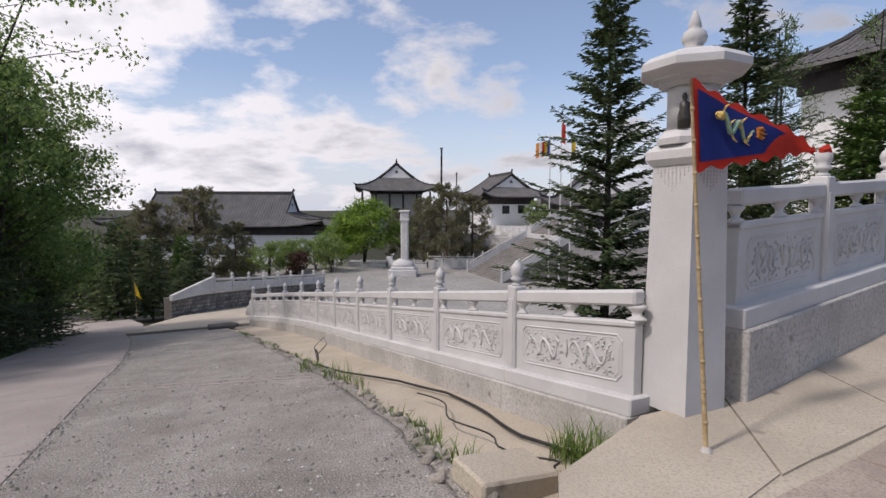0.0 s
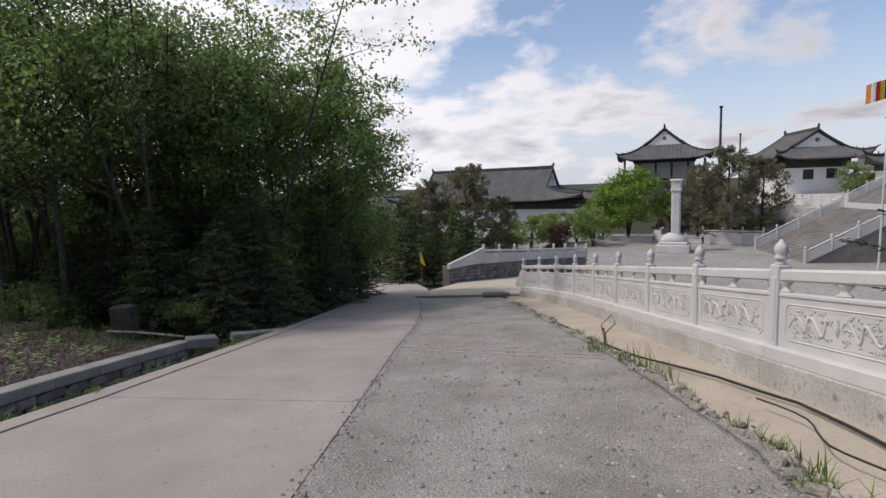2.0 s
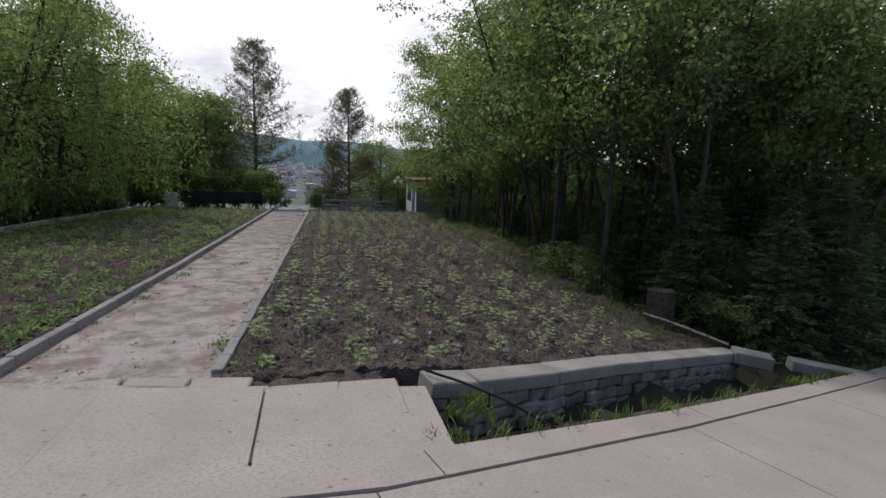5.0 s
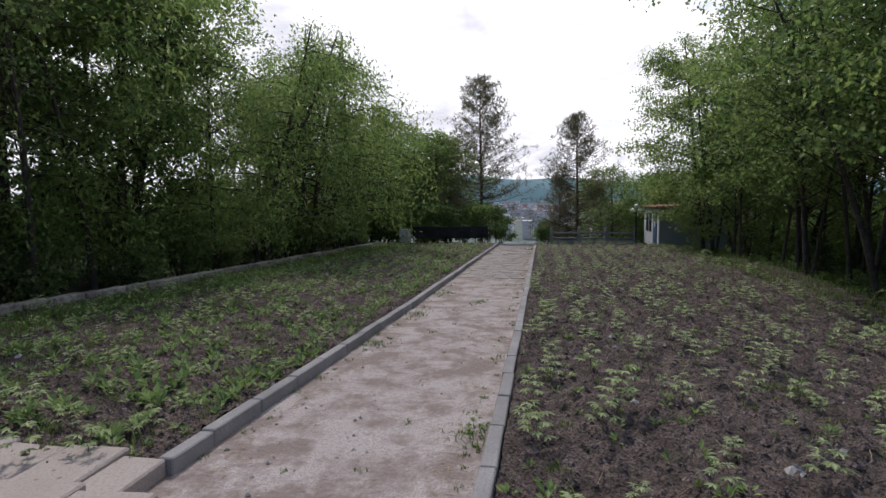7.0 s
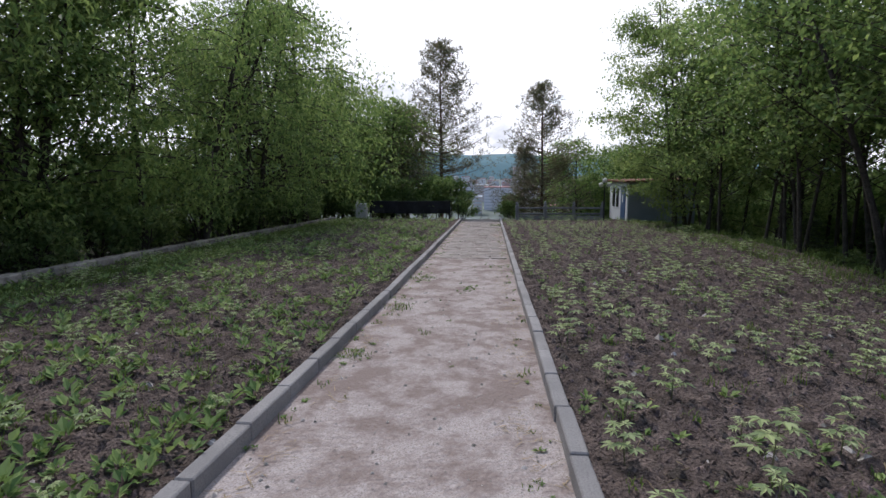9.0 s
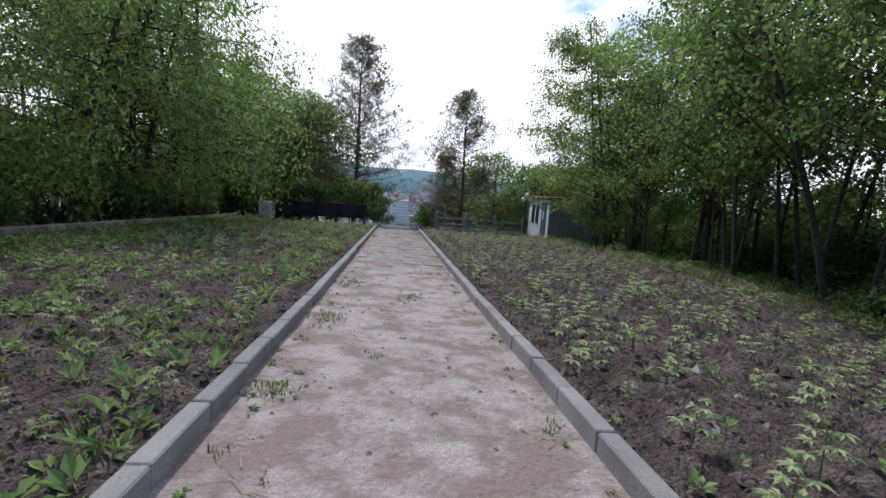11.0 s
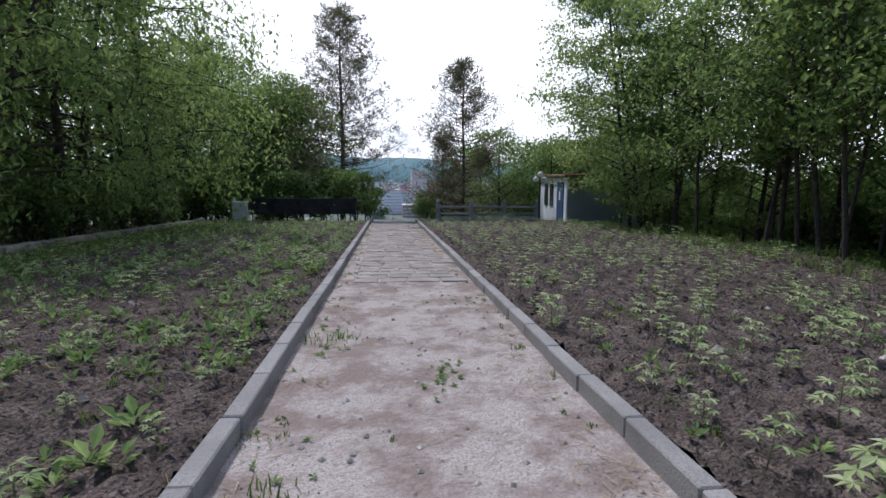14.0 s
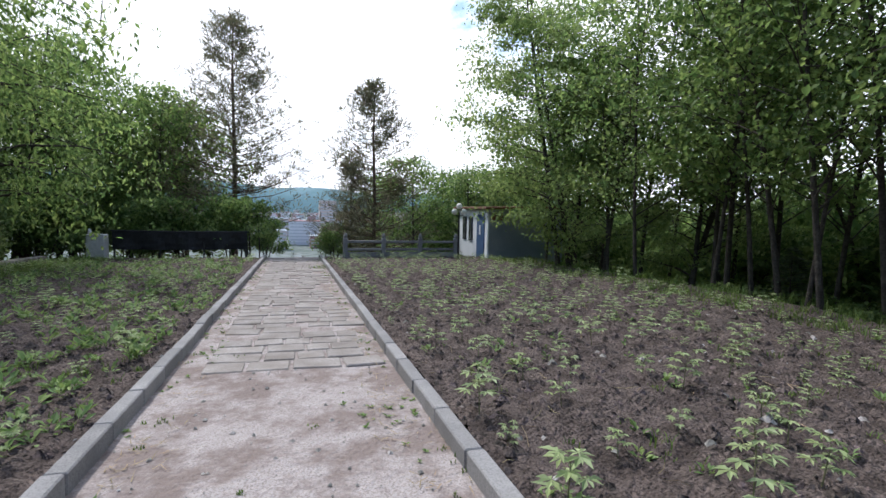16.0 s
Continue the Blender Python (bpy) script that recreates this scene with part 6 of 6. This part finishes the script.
lamp = thing("garden_lamp", (-36.6, 6.75, -2.1), "dark garden lamp post with three white globes", "lamp post")
part("post", Mesh().tube([(0, 0, 0), (0, 0, 2.1)], [0.05, 0.035], 8), IRON, lamp)
part("arm", Mesh().tube([(0, -0.2, 2.0), (0, 0, 1.92), (0, 0.2, 2.0)], 0.02, 6), IRON, lamp)
for dy, dz in ((-0.2, 2.12), (0.2, 2.12), (0, 2.36)):
    part("globe", Mesh().lathe(Matrix.Translation((0, dy, dz)), [(0.13 * math.cos(a * math.pi / 8), 0.13 * math.sin(a * math.pi / 8)) for a in range(-4, 5)], 12), GLOBE, lamp, "", True)

fence = thing("low_stone_fence", (-37.2, 2.0, -2.05), "low grey stone fence at the end of the beds", "fence")
for i in range(4):
    po = part("post", Mesh().box((0, 1.6 * i, 0.45), 0.18, 0.18, 0.9, 0.02), KERB, fence)
    part("finial", Mesh().lathe(Matrix.Translation((0, 1.6 * i, 0.9)), [(0.06, 0), (0.09, 0.08), (0.05, 0.18), (0.01, 0.22)], 8), KERB, po)
    if i < 3:
        part("rail", Mesh().box((0, 1.6 * i + 0.8, 0.74), 0.12, 1.42, 0.10, 0.01), KERB, fence)
        part("rail", Mesh().box((0, 1.6 * i + 0.8, 0.42), 0.12, 1.42, 0.10, 0.01), KERB, fence)
        part("panel", Mesh().box((0, 1.6 * i + 0.8, 0.16), 0.10, 1.42, 0.3, 0.01), KERB, fence)
tarp = thing("black_tarp", (-38.0, -4.35, -2.0), "long black tarpaulin stretched along a low frame", "tarpaulin")
part("sheet", Mesh().grid(40, 6, lambda u, v: (0.06 * math.sin(u * 26) * (1 - v) + 0.03 * noise.noise((u * 20, v * 4, 2)), -2.45 + 4.9 * u, 0.32 + 0.72 * v - 0.03 * math.sin(u * math.pi))), TARP, tarp)
part("top_bar", Mesh().tube([(0, -2.5, 1.04), (0, 0, 1.01), (0, 2.5, 1.04)], 0.03, 6), IRON, tarp)
for i in range(4):
    part("stake", Mesh().box((-0.06, -2.4 + 1.6 * i, 0.5), 0.06, 0.06, 1.05, 0.005), IRON, tarp)
post = thing("stone_post", (-38.0, -7.3, -2.1), "pale stone fence post beside the tarpaulin", "post")
part("shaft", Mesh().box((0, 0, 0.5), 0.5, 0.62, 1.0, 0.03), STONE_FAR, post)
part("finial", Mesh().lathe(Matrix.Translation((0, -0.25, 1.0)), [(0.05, 0), (0.08, 0.08), (0.02, 0.22)], 8), STONE_FAR, post)

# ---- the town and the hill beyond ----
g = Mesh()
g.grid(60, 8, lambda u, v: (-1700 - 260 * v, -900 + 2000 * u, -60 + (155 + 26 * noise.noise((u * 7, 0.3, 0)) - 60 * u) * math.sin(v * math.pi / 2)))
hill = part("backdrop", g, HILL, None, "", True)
tagged(hill, "far wooded hill beyond the town, haze painted in as blue-green", "hill", kind="structure")
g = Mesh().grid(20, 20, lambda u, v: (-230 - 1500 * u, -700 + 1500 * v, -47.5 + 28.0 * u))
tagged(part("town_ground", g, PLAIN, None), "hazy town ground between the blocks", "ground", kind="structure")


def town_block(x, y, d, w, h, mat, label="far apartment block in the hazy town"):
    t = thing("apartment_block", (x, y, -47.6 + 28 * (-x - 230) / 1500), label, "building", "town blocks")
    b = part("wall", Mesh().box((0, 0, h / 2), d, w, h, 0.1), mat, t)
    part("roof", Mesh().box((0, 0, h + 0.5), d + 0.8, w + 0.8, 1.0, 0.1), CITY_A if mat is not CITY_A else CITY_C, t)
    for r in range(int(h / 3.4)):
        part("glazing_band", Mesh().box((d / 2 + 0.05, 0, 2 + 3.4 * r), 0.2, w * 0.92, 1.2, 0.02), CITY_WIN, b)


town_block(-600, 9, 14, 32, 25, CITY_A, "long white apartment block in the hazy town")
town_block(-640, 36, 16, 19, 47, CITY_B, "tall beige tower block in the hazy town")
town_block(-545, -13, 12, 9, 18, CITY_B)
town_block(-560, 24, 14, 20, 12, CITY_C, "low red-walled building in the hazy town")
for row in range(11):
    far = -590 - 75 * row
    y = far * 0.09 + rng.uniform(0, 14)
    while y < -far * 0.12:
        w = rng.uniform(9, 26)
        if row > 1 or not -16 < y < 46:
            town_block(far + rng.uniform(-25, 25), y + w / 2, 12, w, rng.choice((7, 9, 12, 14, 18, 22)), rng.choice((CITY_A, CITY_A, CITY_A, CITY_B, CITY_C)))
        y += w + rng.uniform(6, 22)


# ---- plants in the beds ----
def crop(seed, h):
    r = np.random.RandomState(seed)
    stem = Mesh()
    bend = r.uniform(-0.1, 0.1, 2)
    stem.tube([(0, 0, -0.05), (bend[0] * 0.4 * h, bend[1] * 0.4 * h, h * 0.5), (bend[0] * h, bend[1] * h, h)], [0.008, 0.006, 0.004], 5)
    leaves = []
    for k in range(r.randint(7, 11)):
        C, N, A, S = [], [], [], []
        a = 0.22 + 0.78 * (k + 1) / 10
        t = k * 2.4 + r.rand()
        d = np.array([math.cos(t), math.sin(t), 0.25 + 0.5 * a])
        base = np.array([bend[0] * h * a, bend[1] * h * a, h * min(1, a)])
        ln = (0.11 - 0.06 * a) * (1 + 0.3 * r.rand()) * h / 0.32
        tip = base + d * ln
        stem.tube([base, tip], [0.003, 0.002], 3, False)
        nf = 7 if r.rand() < 0.6 else 5
        for f in range(nf):
            b = (f - (nf - 1) / 2) * (0.78 if nf == 7 else 0.9)
            e = np.array([math.cos(t + b), math.sin(t + b), -0.10 - 0.12 * abs(b)])
            C.append(tip)
            A.append(e)
            N.append(np.array([0, 0, 1]) + d * 0.25)
            S.append((0.098 - 0.014 * abs(b)) * (h / 0.32) * r.uniform(0.75, 1.15))
        leaves.append(Mesh().leaves(np.array(C), np.array(N), np.array(A), np.array(S), 0.36))
    return stem, leaves


def near_edge(y):
    return GX1 if y < 2.2 else edge_x([(-7.4, 2.2), (-7.7, 3.6), (-8.85, 5.9), (-10.3, 9.3)], y)


places = []
for side in (1, -1):
    for row in range(11):
        y0 = (KR + 0.42 + 0.62 * row) if side > 0 else (KL - 0.50 - 0.64 * row)
        x = near_edge(y0) - 0.35
        while x > GX0 + 0.3:
            if rng.random() < (0.88 if side > 0 else 0.86):
                places.append((x + rng.uniform(-0.16, 0.16), y0 + rng.uniform(-0.17, 0.17), side))
            x -= rng.uniform(0.45, 0.72)
places = [p for p in places if p[0] < near_edge(p[1]) - 0.15]
crops = []
for i in range(7):
    t = thing("crop_plant", (0, 0, 0), "young leafy crop plant with palmate leaves", "plant", "crop rows")
    s, lf = crop(100 + i, 0.30 + 0.03 * i)
    part("stem", s, CROP_STEM, t)
    for one in lf:
        part("leaf", one, CROP, t)
    crops.append(t)
near = sorted(places, key=lambda p: abs(p[0] + 15) + 0.8 * abs(p[1]))
for i, (x, y, side) in enumerate(near[:300]):
    k = rng.uniform(0.38, 0.80) * (1.0 if side > 0 else 0.82)
    m = pose(x, y, bed_z(x, y) - 0.01, rng.uniform(-8, 8), rng.uniform(-8, 8), rng.uniform(0, 360)) @ Matrix.Diagonal((k, k, k, 1))
    c = crops[i] if i < 7 else copy_thing(crops[i % 7], m)
    c.matrix_basis = m
rest = Mesh()
masters = [crop(100 + i, 0.30 + 0.03 * i)[1] for i in range(7)]
for i, (x, y, side) in enumerate(near[300:]):
    k = rng.uniform(0.38, 0.80) * (1.0 if side > 0 else 0.82)
    m = pose(x, y, bed_z(x, y) - 0.01, 0, 0, rng.uniform(0, 360)) @ Matrix.Diagonal((k, k, k, 1))
    for src in masters[i % 7]:
        rest.add([m @ Vector(p) for p in src.v], src.f)
tagged(part("crop_rows", rest, CROP, None), "distant rows of leafy crop plants", "plants", kind="stuff")


def blades(name, label, spots, n, h, w, mat, spread, category="grass"):
    """Tufts of blades; spots: x, y, z, scale."""
    g = Mesh()
    for x, y, z, k in spots:
        for _ in range(n):
            a, r = rng.random() * 6.283, spread * k * rng.random() ** 0.7
            px, py = x + r * math.cos(a), y + r * math.sin(a)
            t = rng.random() * 6.283
            hh = h * k * rng.uniform(0.45, 1.15)
            dx, dy = math.cos(t), math.sin(t)
            b = rng.uniform(0.3, 1.3) * hh
            ww = w * rng.uniform(0.6, 1.2)
            g.add([(px - dy * ww, py + dx * ww, z - 0.02), (px + dy * ww, py - dx * ww, z - 0.02), (px + dx * b * 0.4 + dy * ww * 0.7, py + dy * b * 0.4 - dx * ww * 0.7, z + hh * 0.6), (px + dx * b, py + dy * b, z + hh), (px + dx * b * 0.4 - dy * ww * 0.7, py + dy * b * 0.4 + dx * ww * 0.7, z + hh * 0.6)], [(0, 1, 2, 4), (4, 2, 3)])
    return tagged(part(name, g, mat, None), label, category, kind="stuff")


# weeds in the broken gutter and at the pillar
spots = []
for _ in range(80):
    s = 3.4 + 4.4 * rng.random()
    p, q = at(GUTTER, s), at(WALLFOOT, s)
    u = rng.uniform(0.02, 0.13)
    x, y = p[0] + (q[0] - p[0]) * u, p[1] + (q[1] - p[1]) * u
    spots.append((x, y, road_z(x, y) - 0.06, rng.uniform(0.25, 0.8)))
for x, y, k in ((-1.38, 10.2, 1.4), (-1.25, 9.9, 1.1), (-0.41, 8.81, 1.5), (-0.2, 8.5, 1.2), (-0.75, 9.3, 1.0), (0.9, 6.0, 0.9), (1.15, 5.4, 0.8)):
    spots.append((x, y, road_z(x, y) - 0.03, k))
blades("gutter_weeds", "green weeds growing out of the cracked gutter", spots, 26, 0.20, 0.006, GRASS, 0.13)
spots = [(2.08 + rng.uniform(-0.2, 0.25), 5.30 + rng.uniform(-0.25, 0.3), road_z(2.1, 5.3) - 0.08, rng.uniform(0.5, 1.05)) for _ in range(11)]
blades("tall_grass", "tuft of tall green grass at the foot of the pillar", spots, 24, 0.34, 0.005, GRASS, 0.16)
# weeds along the ditch and road edge
spots = []
for _ in range(70):
    s = 3.2 + 5.0 * rng.random()
    p = at(EDGE, s)
    spots.append((p[0] - rng.uniform(-0.03, 0.25), p[1] + rng.uniform(-0.2, 0.2), road_z(*p) - 0.05, rng.uniform(0.3, 1.1)))
for _ in range(16):
    spots.append((-6.75 + rng.uniform(-0.3, 0.3), 3.42 + rng.uniform(-0.15, 0.3), -1.0, rng.uniform(0.4, 0.9)))
blades("ditch_weeds", "weeds along the ditch beside the road", spots, 18, 0.13, 0.008, GRASS, 0.14)
# weeds and grass in the beds
spots = []
for _ in range(1900):
    side = rng.random() < 0.2
    x = GX1 - 0.5 - 29 * rng.random() ** 1.4
    y = rng.uniform(KR + 0.2, 8.6) if side else rng.uniform(-8.3, KL - 0.2)
    if x < near_edge(y) - 0.1:
        spots.append((x, y, bed_z(x, y), rng.uniform(0.3, 0.9)))
for _ in range(420):
    x = GX1 - 1 - 30 * rng.random()
    y = -7.3 + rng.uniform(-1.0, 0.9)
    spots.append((x, y, bed_z(x, y), rng.uniform(0.5, 1.2)))
for _ in range(1500):
    x = GX1 - 0.6 - 29 * rng.random()
    y = -7.35 + rng.gauss(0, 0.45)
    if y > -8.35:
        spots.append((x, y, bed_z(x, y), rng.uniform(0.9, 1.9)))
blades("bed_weeds", "small weeds and grass scattered over the soil beds", spots, 14, 0.085, 0.006, GRASS, 0.13)
spots = []
for _ in range(500):
    x = -10.5 - 27 * rng.random()
    y = 8.5 + rng.uniform(-0.9, 1.2)
    spots.append((x, y, max(bed_z(x, y), land(x, y)), rng.uniform(0.6, 1.4)))
blades("wood_edge_grass", "shaded grass along the edge of the wood", spots, 16, 0.15, 0.007, GRASS, 0.22)
# broad-leaved weeds, thick in patches on the shaded bed
C, N, A, S = [], [], [], []
n = 0
while n < 2900:
    south = rng.random() < 0.82
    x = GX1 - 0.45 - 28.5 * rng.random() ** 1.25
    y = KL - 0.2 - 6.9 * rng.random() if south else rng.uniform(KR + 0.18, 8.4)
    if x > near_edge(y) - 0.1 or noise.noise((x * 0.55, y * 0.8, 21)) + 0.12 * (south and x > -13) < rng.uniform(-0.55, 0.3):
        continue
    n += 1
    z = bed_z(x, y)
    k = rng.uniform(0.045, 0.12) if south else rng.uniform(0.04, 0.08)
    for q in range(rng.randint(6, 13)):
        t = rng.random() * 6.283
        h = rng.random()
        d = np.array([math.cos(t), math.sin(t), 0.15 + 0.9 * h])
        C.append((x + 0.3 * k * d[0], y + 0.3 * k * d[1], z + k * 0.7 * h))
        A.append(d)
        N.append((-0.3 * d[0] + rng.uniform(-0.3, 0.3), -0.3 * d[1] + rng.uniform(-0.3, 0.3), 1.0))
        S.append(k * rng.uniform(0.7, 1.25))
tagged(part("leafy_weeds", Mesh().leaves(np.array(C), np.array(N), np.array(A), np.array(S), 0.5), WEED, None), "low broad-leaved green weeds spread over the soil", "weeds", kind="stuff")
# dead stalks lying on the soil
g = Mesh()
for _ in range(900):
    x, y = GX1 - 0.5 - 18 * rng.random() ** 1.2, rng.choice((rng.uniform(-6.5, KL - 0.15), rng.uniform(KR + 0.15, 7.5)))
    if x > near_edge(y) - 0.3:
        continue
    t, ln = rng.random() * 6.283, rng.uniform(0.05, 0.24)
    e = (x + ln * math.cos(t), y + ln * math.sin(t))
    c = ((x + e[0]) / 2 + 0.02, (y + e[1]) / 2)
    g.tube([(x, y, bed_z(x, y) + 0.006), (*c, bed_z(*c) + 0.022), (*e, bed_z(*e) + 0.01)], [0.003, 0.003, 0.0015], 3, False)
tagged(part("dead_stalks", g, STRAW, None), "dry stalks and twigs lying on the soil", "litter", kind="stuff")
# weeds on the path and against the kerbs
spots = []
for _ in range(150):
    x = -8.2 - 29 * rng.random()
    y = rng.choice((KL + 0.12, KR - 0.12)) + rng.uniform(-0.1, 0.14) if rng.random() < 0.8 else rng.uniform(KL + 0.2, KR - 0.2)
    spots.append((x, y, path_z(x), rng.uniform(0.25, 0.75)))
blades("path_weeds", "small weeds at the kerbs of the dirt path", spots, 12, 0.06, 0.006, GRASS, 0.10)
spots = [(x, y, path_z(x), k) for x, y, k in ((-9.3, KR - 0.12, 1.6), (-33.0, KR - 0.2, 2.4), (-33.3, KR - 0.1, 2.2), (-36.5, KR + 0.1, 2.6), (-14.6, KL + 0.3, 1.3), (-17.4, KL + 0.3, 1.5), (-12.2, KL + 0.2, 1.1))]
C, N, A, S = [], [], [], []
for _ in range(260):
    if rng.random() < 0.5:
        bx, by, bk = rng.choice(((-14.6, KL + 0.32, 0.3), (-17.4, KL + 0.36, 0.35), (-12.2, KL + 0.24, 0.22), (-9.4, KR - 0.14, 0.16), (-16.4, 0.1, 0.25), (-21.5, KL + 0.3, 0.35), (-19.0, KR - 0.3, 0.35), (-33.1, KR - 0.2, 0.4)))
        x, y = bx + rng.gauss(0, bk), by + rng.gauss(0, bk * 0.35)
    else:
        x, y = -8.3 - 28 * rng.random(), rng.choice((KL + 0.1, KR - 0.12)) + rng.gauss(0, 0.06)
    if not KL + 0.02 < y < KR - 0.02:
        continue
    k = rng.uniform(0.02, 0.045)
    for q in range(9):
        t = rng.random() * 6.283
        C.append((x, y, path_z(x) + 0.004))
        A.append((math.cos(t), math.sin(t), rng.uniform(0.1, 0.8)))
        N.append((rng.uniform(-0.4, 0.4), rng.uniform(-0.4, 0.4), 1.0))
        S.append(k * rng.uniform(0.6, 1.3))
tagged(part("path_rosettes", Mesh().leaves(np.array(C), np.array(N), np.array(A), np.array(S), 0.42), WEED, None), "flat green weeds in the dirt of the path", "weeds", kind="stuff")
blades("path_tufts", "green tufts growing beside the path kerbs", spots, 60, 0.055, 0.006, GRASS, 0.20)
spots = []
for _ in range(420):
    x = -8.2 - 29 * rng.random()
    y = KR - 0.16 + rng.uniform(-0.22, 0.12) if rng.random() < 0.65 else KL + 0.16 + rng.uniform(-0.1, 0.2)
    spots.append((x, y, path_z(x) + 0.005, 1.0))
g = Mesh()
for x, y, z, k in spots:
    for _ in range(5):
        a, ln = rng.random() * 6.283, rng.uniform(0.04, 0.16)
        px, py = x + rng.uniform(-0.15, 0.15), y + rng.uniform(-0.12, 0.12)
        dx, dy = math.cos(a), math.sin(a)
        g.add([(px - dy * 0.004, py + dx * 0.004, z + 0.006), (px + dy * 0.004, py - dx * 0.004, z + 0.006), (px + dx * ln, py + dy * ln, z + 0.015)], [(0, 1, 2)])
tagged(part("dry_litter", g, STRAW, None), "dry straw and leaf litter along the kerbs", "litter", kind="stuff")

# clods and stones
g = Mesh()
h = Mesh()
for i in range(36000):
    north = rng.random() < 0.6
    x = GX1 - 0.3 - 22 * rng.random() ** 1.2
    y = rng.uniform(KR + 0.15, 8.6) if north else rng.uniform(-6.5, KL - 0.15)
    if x > near_edge(y) - 0.1:
        continue
    r = 0.008 + 0.055 * rng.random() ** 2.6
    z = bed_z(x, y) + r * 0.1
    a = rng.random() * 6.283
    tgt = g if i % 40 else h
    tgt.add([(x + r * math.cos(a + k * 1.257) * rng.uniform(0.8, 1.3), y + r * math.sin(a + k * 1.257) * rng.uniform(0.8, 1.3), z - r * 0.5) for k in range(5)] + [(x + r * 0.3 * math.cos(a), y + r * 0.3 * math.sin(a), z + r * 0.42), (x - r * 0.4 * math.cos(a), y - r * 0.3 * math.sin(a), z + r * 0.3)], [(0, 1, 5), (1, 2, 5), (2, 6, 5), (2, 3, 6), (3, 4, 6), (4, 0, 6), (0, 5, 6)])
tagged(part("soil_clods", g, CLOD, None), "dark clods of tilled earth", "soil", kind="stuff")
tagged(part("field_stones", h, PEBBLE, None), "pale stones lying in the beds", "stones", kind="stuff")
g = Mesh()
for i in range(900):
    x = -8.0 - 18 * rng.random()
    y = rng.uniform(KL + 0.05, KR - 0.05)
    r = 0.006 + 0.02 * rng.random() ** 3
    z = path_z(x) + 0.004
    a = rng.random() * 6.283
    g.add([(x + r * math.cos(a + k * 1.57) * rng.uniform(0.8, 1.4), y + r * math.sin(a + k * 1.57), z) for k in range(4)] + [(x, y, z + r * 0.7)], [(0, 1, 4), (1, 2, 4), (2, 3, 4), (3, 0, 4)])
tagged(part("path_stones", g, PEBBLE, None), "crumbs of cement and small stones on the path", "stones", kind="stuff")
